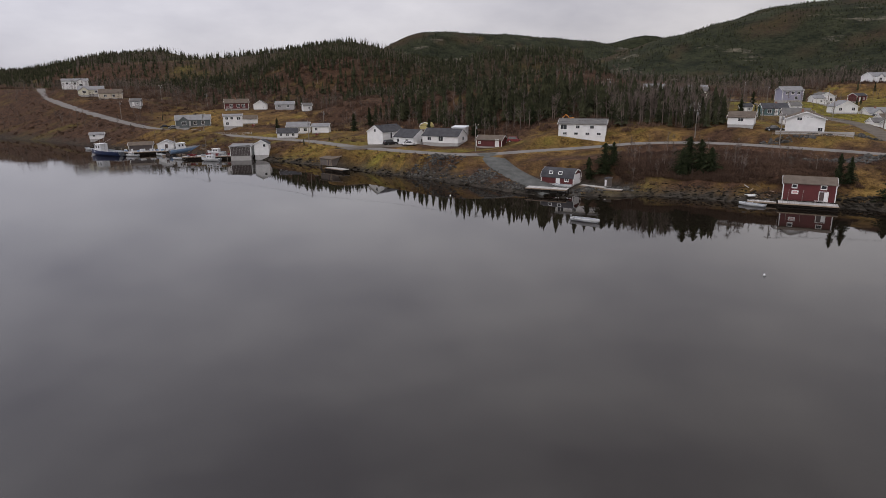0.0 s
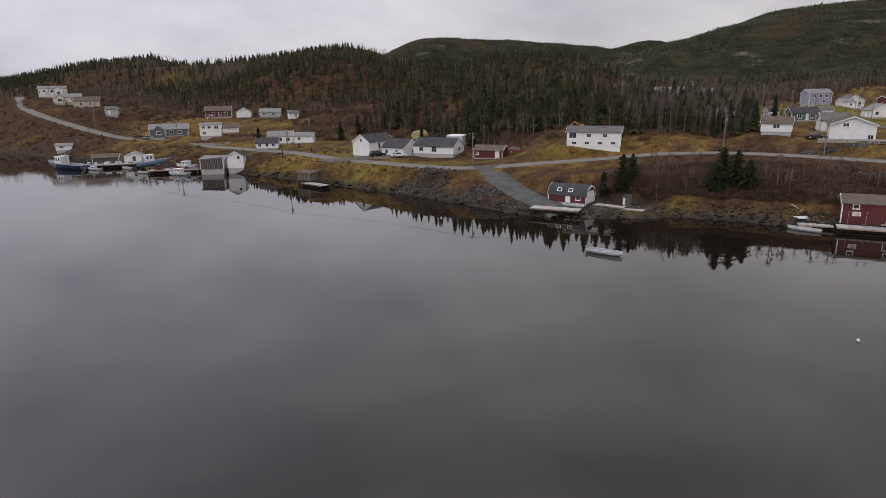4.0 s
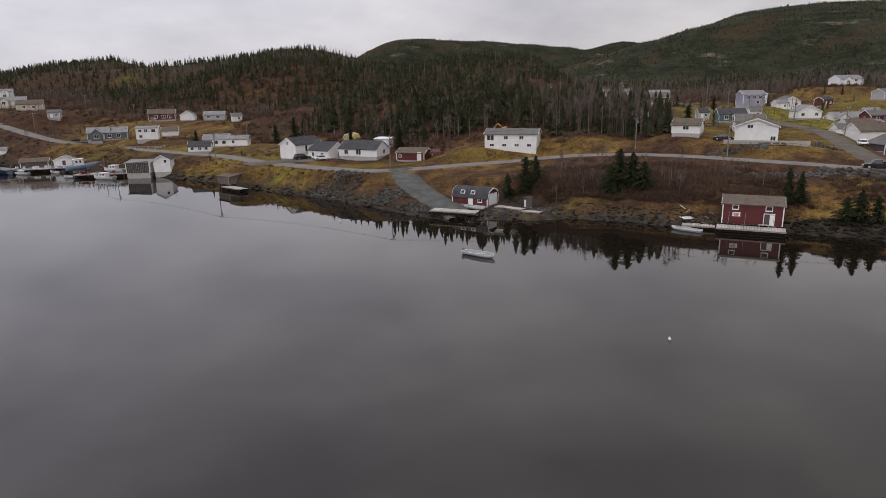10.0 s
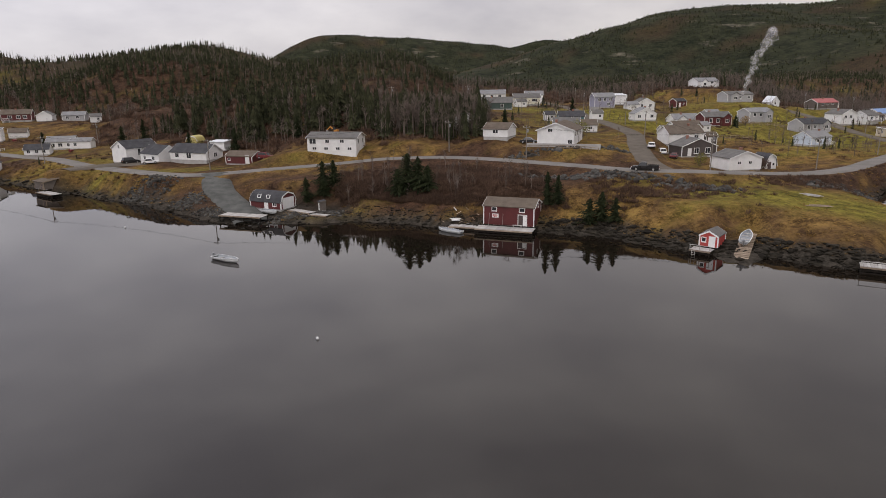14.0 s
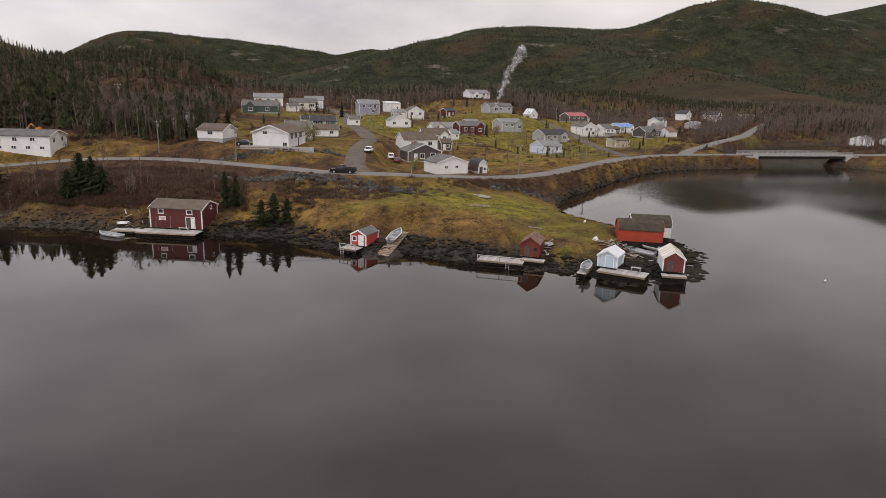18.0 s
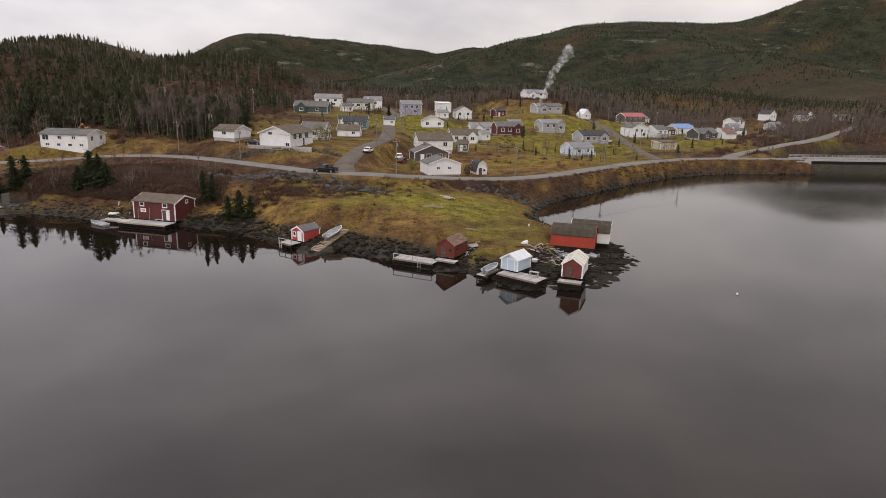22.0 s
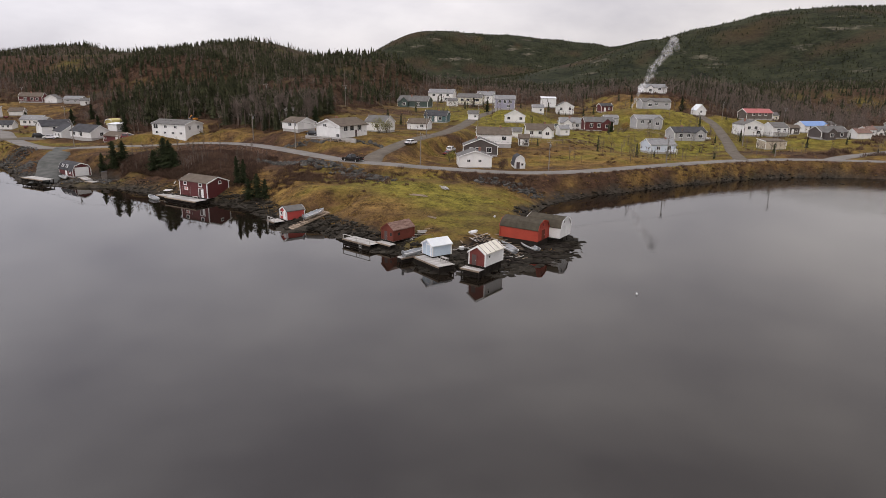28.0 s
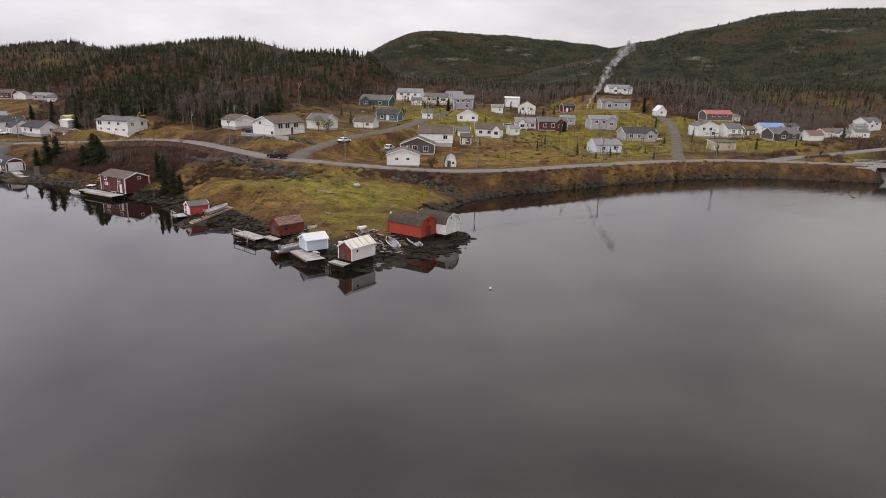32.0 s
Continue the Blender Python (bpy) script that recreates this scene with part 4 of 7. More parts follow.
at("house", "dark red house with white side wings", -96, 310, 20, 14, 8, 3.6, 1.6, M_RED, R_BROWN, base=0.6, wins=[("f", -3, 2.2, 1.3, 1.2), ("f", 1, 2.2, 1.3, 1.2), ("f", 4, 2.2, 1.3, 1.2)], porch=(-6, -3, 2, 0.7))
at("garage", "white gabled garage beside the red house", -84, 310, 15, 7.5, 7, 2.8, 1.5, M_WHITE, R_GREY, ridge="y", category="garage", base=0.2, doors=[("f", 0, 2.6, 2.2, M_DOORW)])
at("bungalow", "low pale grey bungalow at the wood's edge", -72, 311, 12, 11, 7, 2.7, 1.2, M_MID, R_LIGHT, base=0.4, wins=[("f", -3, 1.7, 1.2, 1.0), ("f", 2, 1.7, 1.2, 1.0)])
at("house", "white house with a pale roof above the road", -48, 253, 12, 11, 7, 3.2, 1.5, M_WHITE, R_LIGHT, base=0.6, wins=[("f", -3, 2, 1.3, 1.1), ("f", 0, 2, 1.3, 1.1), ("f", 3.5, 2, 1.2, 1.1)])
at("shed", "white shed with a low pale roof", -36, 243, 6, 8, 5, 2.8, 0.9, M_WHITE, R_LIGHT, category="shed", base=0.2, wins=[("f", -2, 1.7, 0.9, 0.9)])
at("cabin", "small white cabin with dark roof near the road", -47, 236, 14, 9, 5, 2.5, 1.3, M_WHITE, R_DARK, category="cabin", base=0.5, wins=[("f", -3, 1.7, 0.9, 0.9), ("f", 0, 1.7, 0.9, 0.9), ("f", 2.6, 1.7, 0.9, 0.9)])
at("house", "long white house on the hilltop", -222, 376, 30, 17, 8, 5.5, 1.2, M_WHITE, R_LIGHT, base=0.5, wins=[("f", -5, 4.0, 1.2, 1.1), ("f", 0, 4.0, 1.2, 1.1), ("f", 5, 4.0, 1.2, 1.1)])
at("house", "cream house with pale roof on the hill road", -197, 352, 30, 16, 8, 3.2, 1.6, M_CREAM, R_LIGHT, base=0.5, wins=[("f", -4, 2, 1.2, 1.1), ("f", 3, 2, 1.2, 1.1)])
at("house", "tan house with brown roof on the hill road", -176, 336, 28, 14, 8, 3.6, 1.7, M_TAN, R_BROWN, base=0.5, wins=[("f", -3, 2, 1.2, 1.1), ("f", 2, 2, 1.2, 1.1)])

at("house", "white split-level house with brown roof above the road", 114.6, 183.2, -24, 9.0, 12, 4.4, 1.5, M_WHITE, R_BROWN, z=11.0, sink=2.0, over=0.5, ridge="y", base=0.5, wins=[("f", -1.4, 4.3, 1.1, 0.7), ("r", -3.6, 3.4, 1.6, 1.3), ("r", -0.8, 3.4, 1.6, 1.3), ("r", 2.6, 3.4, 1.8, 1.3, 2), ("f", 3.6, 1.3, 1.0, 0.9)], doors=[("r", 1.0, 0.9, 2.0, M_DOORD)])
at("garage", "white garage with a brown roof by the driveway", 99.5, 187.5, -25, 6.5, 7.4, 2.5, 1.2, M_WHITE, R_BROWN, category="garage", base=0.3, wins=[("f", 0, 1.8, 1.3, 0.8)], doors=[("r", 0.5, 2.6, 2.2, M_DOORW)])
at("house", "white house with grey roof behind the split-level", 121, 204, -15, 9, 8, 3.6, 1.6, M_WHITE, R_GREY, base=0.5, wins=[("f", 1, 2.2, 1.2, 1.0)])
at("house", "pale house among bare trees on the slope", 91.5, 203, -10, 6.5, 6, 3.0, 1.6, M_WHITE, R_GREY, ridge="y", base=0.4, wins=[("f", 0, 2.2, 1.0, 1.0)])
at("garage", "small white garage with dark roof", 131, 222, -8, 9, 6, 2.6, 1.3, M_WHITE, R_BROWN, category="garage", base=0.3, wins=[("f", 2, 1.6, 1.0, 0.8)])
at("house", "teal house with a dark roof", 133, 249, -6, 11, 7, 3.0, 1.5, M_TEAL, R_DARK, base=0.4, wins=[("f", -2.5, 1.9, 1.2, 1.2), ("f", 2.5, 1.9, 1.2, 1.2)], doors=[("f", 0.4, 0.9, 2.0, M_DOORW)])
at("house", "dark green house with grey roof", 113, 307, -8, 15, 8, 3.4, 2.0, M_GREEN, R_GREY, base=0.5, wins=[("f", -3, 2, 1.3, 1.1), ("f", 3, 2, 1.3, 1.1)])
at("house", "white two-storey house on the upper lane", 118, 362, -5, 14, 8, 5.2, 1.8, M_WHITE, R_LIGHT, base=0.5, wins=[("f", -4, 4, 1.4, 1.1), ("f", 0, 4, 1.4, 1.1), ("f", 4, 4, 1.4, 1.1), ("f", 3, 1.8, 1.4, 1.1)])
at("house", "cream bungalow with a wide window band", 135, 354, -6, 17, 8, 4.4, 1.7, M_CREAM, R_GREY, base=0.8, wins=[("f", -5, 3, 1.6, 1.2), ("f", -1, 3, 1.6, 1.2), ("f", 5, 3, 2.6, 1.3, 2)])
at("house", "white house behind the cream bungalow", 142, 372, -6, 12, 8, 5, 1.8, M_WHITE, R_LIGHT, base=0.5, wins=[("f", 2, 3.6, 1.3, 1.1), ("f", -2, 3.6, 1.3, 1.1)])
at("house", "grey purple house with a pale roof", 157, 293, 5, 11, 7, 5.0, 1.4, M_PURPLE, R_LIGHT, base=0.5, wins=[("f", -3, 3.9, 1.1, 1.1), ("f", 0, 3.9, 1.1, 1.1), ("f", 3, 3.9, 1.1, 1.1), ("f", 2, 1.7, 1.1, 1.1)])
at("shed", "tall white flat-topped outbuilding", 177, 336, 5, 9, 7, 5.0, 0.5, M_WHITE, R_WHITE, kind="flat", category="outbuilding", base=0.3)
at("house", "white gabled house with front door", 163, 260, 3, 10, 7, 3.0, 1.8, M_WHITE, R_LIGHT, ridge="y", base=0.4, wins=[("f", -3, 1.9, 1.1, 1.0), ("f", 3, 1.9, 1.1, 1.0)], doors=[("f", 1, 0.9, 2.0, M_DOORW)])
at("house", "white cottage with dark windows", 185, 322, 5, 10, 8, 4.4, 1.8, M_WHITE, R_GREY, ridge="y", base=0.5, wins=[("f", -2.6, 3, 1.1, 1.2), ("f", 2.6, 3, 1.1, 1.2)], chimneys=[(0, 0, 0.6)])
at("house", "long white house with pale roof", 187, 280, 8, 14, 7, 3.2, 1.7, M_WHITE, R_LIGHT, base=0.5, wins=[("f", -4, 2, 1.2, 1.1), ("f", -1, 2, 1.2, 1.1), ("f", 2, 2, 1.2, 1.1), ("f", 5, 2, 1.2, 1.1)])
at("house", "dark red and white house with a grey roof", 197, 274, 10, 15, 7, 4.2, 1.5, M_RED, R_GREY, base=0.5, wins=[("f", -4, 2.6, 1.2, 1.4), ("f", 0, 2.6, 1.2, 1.4), ("f", 4.5, 2.6, 1.2, 1.4)])
at("house", "white house with brown roof in the meadow", 173, 245, 8, 13, 7, 3.4, 1.7, M_WHITE, R_BROWN, base=0.5, wins=[("f", -4, 2.1, 1.2, 1.1), ("f", 0, 2.1, 1.2, 1.1), ("f", 4, 2.1, 1.2, 1.1)], chimneys=[(2, 0, 0.6)])
at("shed", "small white shed with grey roof", 164, 238, 5, 6, 5, 2.4, 1.2, M_WHITE, R_GREY, category="shed", base=0.2)
at("house", "dark brown house with white trim and a front gable", 155, 196, 8, 13, 8, 3.4, 1.8, M_DARK, R_GREY, ridge="y", base=0.4, wins=[("f", -1, 2, 1.3, 1.4), ("f", 3.2, 2, 1.4, 1.4), ("r", 0, 2, 1.2, 1.3)], doors=[("f", -3.6, 0.9, 2.0, M_DOORW)])
at("house", "white house with grey roof behind the dark brown house", 158, 212, 8, 14, 8, 4.0, 1.8, M_WHITE, R_BROWN, base=0.5, wins=[("f", 4, 2.6, 1.3, 1.2), ("r", 1, 2.6, 1.2, 1.1)])
at("shed", "long white shed with low roof beside the road", 155.5, 172, 12, 11, 8, 3.4, 1.3, M_WHITE, R_GREY, ridge="y", category="shed", base=0.2, wins=[("f", -2.2, 2.1, 0.8, 0.6), ("f", 1.6, 2.1, 0.8, 0.6)], doors=[("r", 0, 0.9, 2.0, M_DOORW)])
at("shed", "small white gambrel garden shed with black roof", 167.5, 180.5, 12, 3.6, 5.4, 2.2, 1.6, M_WHITE, R_DARK, ridge="y", kind="gambrel", category="shed", base=0.1, wins=[("f", 0.9, 1.4, 0.6, 0.6, 0)], doors=[("f", -0.6, 1.0, 1.8, M_DOORD)])
at("house", "ice blue house with white porch and steps", 216, 238, 22, 12.5, 8, 3.6, 1.6, M_ICE, R_LIGHT, ridge="x", base=0.7, wins=[("f", -2.5, 2.3, 1.2, 1.1), ("f", 3, 2.4, 1.0, 1.4)], porch=(1, 5.5, 2, 0.8))
at("house", "grey house with white trim and charcoal roof", 231, 265, 18, 17, 8, 3.6, 1.6, M_MID, R_DARK, base=0.6, wins=[("f", -5, 2.2, 1.4, 1.3), ("f", -1, 2.2, 1.2, 1.2), ("f", 5.5, 2.2, 1.6, 1.3)], doors=[("f", 2.6, 0.9, 2.0, M_DOORW)])
at("house", "brownish grey house with a pale roof", 218, 282, 15, 14, 8, 4.6, 1.3, M_MID, R_LIGHT, base=0.6, wins=[("f", -4, 3.4, 1.2, 1.2), ("f", 0, 3.4, 1.2, 1.2), ("f", 4, 3.4, 1.6, 1.2)])
at("building", "long low grey building at the wood's edge", 226, 316, 12, 17, 8, 3.8, 1.2, M_MID, R_GREY, base=0.3, category="building", wins=[("f", -6, 2.4, 1.2, 1.0), ("f", 0, 2.4, 1.2, 1.0), ("f", 6, 2.4, 1.2, 1.0)])
at("house", "large white house high among the trees", 233, 366, 12, 16, 9, 3.6, 1.6, M_WHITE, R_LIGHT, base=0.5, wins=[("f", -4, 3, 1.4, 1.2), ("f", 3, 3, 1.4, 1.2)])
at("cabin", "little white gabled cabin at the lane's end", 249, 326, 15, 6, 6, 2.8, 2.2, M_WHITE, R_WHITE, ridge="y", category="cabin", base=0.3, wins=[("f", 0, 2.0, 0.9, 0.9)])
at("house", "grey house with a bright red roof", 276, 329, 18, 17, 8, 3.6, 1.5, M_OLDWOOD, R_RED, base=0.5, wins=[("f", -4, 3, 1.2, 1.1), ("f", 0, 3, 1.2, 1.1), ("f", 4, 3, 1.2, 1.1)])
at("house", "white two-storey house with grey roof", 263, 294, 20, 12, 9, 5.4, 1.6, M_WHITE, R_GREY, ridge="y", base=0.6, wins=[("f", -3, 4, 1.3, 1.2), ("f", 1, 4, 1.3, 1.2), ("f", 3, 1.9, 1.6, 1.2)])
at("house", "white annex house with veranda", 274, 294, 20, 9, 8, 4.6, 1.6, M_WHITE, R_GREY, base=0.5, wins=[("f", -1, 3.2, 1.6, 1.2), ("f", 2.6, 3.2, 1.2, 1.2)], porch=(-4, 4, 1.8, 2.0))
at("house", "white house with a bright blue metal roof", 297, 316, 20, 15, 8, 3.6, 1.6, M_WHITE, R_BLUE, base=0.5, wins=[("f", -3, 2.2, 1.3, 1.2), ("f", 3, 2.2, 1.3, 1.2)])
at("shed", "old brick-coloured shed near the lane", 263, 263, 18, 11, 6, 3.4, 0.5, M_TAN, R_BROWN, kind="flat", category="shed", base=0.2)
at("bungalow", "charcoal bungalow with white trim", 291, 283, 22, 16, 8, 3.2, 1.8, M_DARK, R_GREY, base=0.5, wins=[("f", -4, 2, 1.3, 1.2), ("f", 0, 2, 1.3, 1.2), ("f", 4.6, 2, 1.3, 1.2)])
at("shed", "white shed beside the charcoal bungalow", 303, 283, 22, 9, 6, 2.8, 1.3, M_WHITE, R_RUST, category="shed", base=0.2)
at("house", "white house near the inland road", 335, 338, 28, 15, 8, 3.6, 1.6, M_WHITE, R_GREY, base=0.4, wins=[("f", -3, 2.2, 1.3, 1.2), ("f", 3, 2.2, 1.3, 1.2)])
at("house", "white two-storey house among bare trees", 372, 390, 28, 14, 9, 5.4, 1.8, M_WHITE, R_GREY, base=0.5, wins=[("f", -3, 4, 1.3, 1.2), ("f", 3, 4, 1.3, 1.2), ("f", 0, 1.8, 1.3, 1.2)])
at("house", "white gabled house by the valley road", 412, 416, 30, 11, 9, 5.4, 2.2, M_WHITE, R_DARK, ridge="y", base=0.5, wins=[("f", -2, 3.6, 1.2, 1.2), ("f", 2, 3.6, 1.2, 1.2)])
at("house", "white gabled house farther up the valley", 442, 420, 30, 12, 9, 5.4, 2.2, M_WHITE, R_DARK, ridge="y", base=0.5, wins=[("f", -2, 3.6, 1.2, 1.2)])
at("bungalow", "pale bungalow with grey roof by the valley road", 392, 378, 30, 15, 8, 3.2, 1.5, M_MID, R_LIGHT, base=0.4, wins=[("f", -3, 2, 1.2, 1.1), ("f", 3, 2, 1.2, 1.1)])


# ---- stages, sheds and docks on the shore ----
def plank_mesh(w, d, t):
    return kept(("plank", round(w, 2), round(d, 2), t), M_DECK, lambda bm: box(bm, -w / 2, w / 2, -d / 2, d / 2, -t, 0))


def crib_fill(ob, w, d, top, foot):
    """Stone-filled crib of dark boards under a deck or shed."""
    k = max(3, int(w / 0.3))
    for i in range(k):
        u = -w / 2 + w * (i + 0.5) / k
        bm = bmesh.new()
        box(bm, u - w / k * 0.47, u + w / k * 0.47, -d / 2 + rng.uniform(0, 0.06), d / 2, foot, top - 0.08)
        part("crib_board", bm, M_PILE, ob)


def dock(label, x, y, z, yaw, w, d, posts=True, rail=False, foot=-1.6, step=0.42, ladder=None, name="dock", crib=True, fill=False):
    """A plank deck w along its front and d deep, centred on x, y, on piles with braces."""
    ob = empty(name, pose(x, y, z, 0, 0, yaw), label, "dock")
    k = max(2, int(w / step))
    pw = w / k
    me = plank_mesh(pw - 0.035, d, 0.06)
    for i in range(k):
        share("plank", me, pose(-w / 2 + pw * (i + 0.5), rng.uniform(-0.05, 0.05), rng.uniform(-0.012, 0.012), 0, 0, rng.uniform(-0.6, 0.6)), ob)
    for yy in (-d / 2 + 0.12, d / 2 - 0.12):
        bm = bmesh.new()
        box(bm, -w / 2, w / 2, yy - 0.08, yy + 0.08, -0.3, -0.062)
        part("joist", bm, M_PILE, ob)
    bm = bmesh.new()
    box(bm, -w / 2 - 0.02, w / 2 + 0.02, -d / 2 - 0.09, -d / 2 - 0.02, -0.22, 0.03)
    part("edge_board", bm, M_TIMBER, ob)
    if fill:
        crib_fill(ob, w - 0.5, d - 0.5, -0.3, foot - z)
    if posts:
        n = max(2, int(w / 1.6) + 1)
        pile = kept(("support_post", round(z - foot, 1)), M_PILE, lambda bm: rod(bm, (0, 0, foot - z), (0, 0, -0.06), 0.11, 0.1, 7))
        for i in range(n):
            for yy in (-d / 2 + 0.12, d / 2 - 0.12):
                share("support_post", pile, pose(-w / 2 + 0.15 + (w - 0.3) * i / (n - 1), yy, 0, rng.uniform(-2, 2), rng.uniform(-2, 2), 0), ob)
        # log crib between the piles
        lay = int((z + 0.15) / 0.27) if crib else 0
        lg = kept(("crib_log", round(w, 1)), M_PILE, lambda bm: rod(bm, (-w / 2 + 0.25, 0, 0), (w / 2 - 0.25, 0, 0), 0.13, 0.12, 6))
        cg = kept(("crib_log", round(d, 1), 1), M_PILE, lambda bm: rod(bm, (0, -d / 2 + 0.05, 0), (0, d / 2 - 0.05, 0), 0.12, 0.12, 6))
        for j in range(lay):
            zz = -0.42 - 0.27 * j
            if j % 2 == 0:
                for yy in (-d / 2 + 0.3, 0, d / 2 - 0.3):
                    share("crib_log", lg, pose(rng.uniform(-0.15, 0.15), yy + rng.uniform(-0.06, 0.06), zz, 0, rng.uniform(-0.6, 0.6), rng.uniform(-1, 1)), ob)
            else:
                for i in range(n - 1):
                    share("crib_log", cg, pose(-w / 2 + 0.6 + (w - 1.2) * i / max(1, n - 2), rng.uniform(-0.1, 0.1), zz, 0, 0, rng.uniform(-3, 3)), ob)
        for i in range(n - 1):
            bm = bmesh.new()
            xa, xb = -w / 2 + 0.15 + (w - 0.3) * i / (n - 1), -w / 2 + 0.15 + (w - 0.3) * (i + 1) / (n - 1)
            beam(bm, (xa, -d / 2 + 0.02, -0.5), (xb, -d / 2 + 0.02, -0.55), 0.05, 0.12)
            beam(bm, (xa, -d / 2 + 0.02, -0.95), (xb, -d / 2 + 0.02, -0.9), 0.05, 0.12)
            part("brace", bm, M_PILE, ob)
    if rail:
        for i in range(3):
            bm = bmesh.new()
            xx = -w / 2 + 0.1 + (w - 0.2) * i / 2
            box(bm, xx - 0.05, xx + 0.05, -d / 2 + 0.02, -d / 2 + 0.12, 0.0, 0.75)
            part("rail_post", bm, M_DECK, ob)
        bm = bmesh.new()
        box(bm, -w / 2, w / 2, -d / 2 + 0.0, -d / 2 + 0.14, 0.75, 0.82)
        part("rail", bm, M_DECK, ob)
    if ladder is not None:
        bm = bmesh.new()
        for s in (-0.25, 0.25):
            box(bm, ladder + s - 0.03, ladder + s + 0.03, -d / 2 - 0.18, -d / 2 - 0.11, foot - z + 0.6, 0.5)
        for i in range(6):
            box(bm, ladder - 0.25, ladder + 0.25, -d / 2 - 0.17, -d / 2 - 0.12, -0.15 - 0.3 * i - 0.02, -0.15 - 0.3 * i + 0.02)
        part("ladder", bm, M_DECK, ob)
    return ob


def stilts(ob, w, d, top, foot):
    me = kept(("stilt", round(top - foot, 1)), M_PILE, lambda bm: rod(bm, (0, 0, foot), (0, 0, top), 0.12, 0.11, 7))
    for u in (-0.44, 0, 0.44):
        for v in (-0.44, 0, 0.44):
            share("stilt", me, pose(u * w, v * d, 0, rng.uniform(-1.5, 1.5), rng.uniform(-1.5, 1.5), 0), ob)
    bm = bmesh.new()
    for v in (-0.44, 0.44):
        beam(bm, (-w * 0.46, v * d, foot + 1.0), (w * 0.46, v * d, top - 0.3), 0.06, 0.14)
    part("cross_brace", bm, M_PILE, ob)


# big red fishing stage
st = house("fishing_stage", "large dark red two-storey fishing stage with white corner boards", "boathouse", 95.3, 136.0, 1.05, -22, 9.4, 6.2, 3.5, 1.1, M_RED, R_BROWN, base=0.05, sink=0, over=0.22,
           wins=[("f", -2.7, 3.0, 0.8, 0.6, 0), ("f", 2.5, 3.0, 0.9, 0.6, 0), ("r", 0.6, 3.4, 0.6, 0.5, 0)])
stilts(st, 9.4, 6.2, 0.05, -2.2)
# the doorway stands open; its dark panel paints the shade within
dr = door(st, on_face("f", 9.4, 6.2, 2.6, 0.05), 1.5, 2.0, M_DOORD)
bm = bmesh.new()
box(bm, 0.1, 0.72, -0.09, -0.05, 0.05, 1.9)
part("door_leaf", bm, M_DOORW, dr, "white half-open door leaf")
bm = bmesh.new()
box(bm, -0.62, 0.62, -0.05, 0.0, -0.36, 0.36)
sg = part("sign_board", bm, M_DOORW, st, "white board with faded lettering")
sg.matrix_basis = on_face("f", 9.4, 6.2, -2.5, 1.75)
bm = bmesh.new()
for v, a, b in ((0.16, -0.45, 0.4), (-0.02, -0.5, 0.48), (-0.2, -0.3, 0.3)):
    box(bm, a, b, -0.06, -0.05, v - 0.05, v + 0.05)
part("lettering", bm, M_CORAL, sg)
bm = bmesh.new()
box(bm, -0.9, 0.9, -0.5, -0.1, 0.42, 0.48)
for s in (-0.7, 0.7):
    box(bm, s - 0.05, s + 0.05, -0.45, -0.15, 0.0, 0.42)
bn = part("bench", bm, M_DECK)
bn.matrix_basis = pose(95.6, 131.6, 1.02, 0, 0, -22)
tagged(bn, "grey plank bench against the red stage wall", "bench")
for u in (-3.7, -1.1):
    bm = bmesh.new()
    rod(bm, (0, 0, 0), (0.1, 0.0, 2.3), 0.03, 0.025, 6)
    pl = part("oar", bm, M_DECK)
    pl.matrix_basis = pose(95.3, 136.0, 1.02, 0, 0, -22) @ pose(u, -3.32, 0, -4, 0, 0)
    tagged(pl, "long grey oar leaning on the red wall", "oar")
dock("pale plank wharf in front of the red fishing stage", 93.2, 131.1, 1.0, -22, 10.6, 3.2, foot=-2.4)
dock("sloping old plank landing beside the red stage", 86.2, 135.9, 0.65, -20, 5.4, 3.0, foot=-1.5)
dock("small grey landing at the stage's far side", 102.6, 133.3, 0.75, -22, 3.6, 2.0, foot=-1.5)

# gambrel boat shed with the slipway
gs = house("boat_shed", "dark red gambrel boat shed with black roof and white end door", "boathouse", 46.6, 155.3, 1.3, -28.5, 8.2, 4.7, 1.7, 1.75, M_RED, R_DARK, kind="gambrel", base=0.05, sink=1.0, over=0.15,
           wins=[("f", 2.4, 1.05, 0.8, 0.6)], doors=[("f", 0.2, 0.8, 1.35, M_DOORW), ("r", 0, 3.4, 2.2, M_DOORW)])
for u in (-1.7, 0.7):
    m = pose(u, -2.09, 2.55, -27, 0, 0)
    bm = bmesh.new()
    ring(bm, 0.75, 0.6, 0.1, -0.14, 0.0)
    sk = part("skylight", bm, M_TRIM, gs)
    sk.matrix_basis = m
    bm = bmesh.new()
    box(bm, -0.37, 0.37, -0.1, -0.03, -0.3, 0.3)
    part("pane", bm, M_PANE, sk)
dock("long white-topped slip dock on low trestles", 42.6, 146.2, 1.45, -20, 9.6, 3.0, foot=-1.6, crib=False)
dock("weathered plank landing beside the boat shed", 53.6, 149.9, ground_z(53.6, 149.9) + 0.35, -38, 6.4, 2.0, foot=-1.2, crib=False)
dock("old ramp of dark planks running into the water", 57.6, 146.9, ground_z(57.6, 146.9) + 0.3, -24, 4.2, 1.6, foot=-1.2, crib=False)
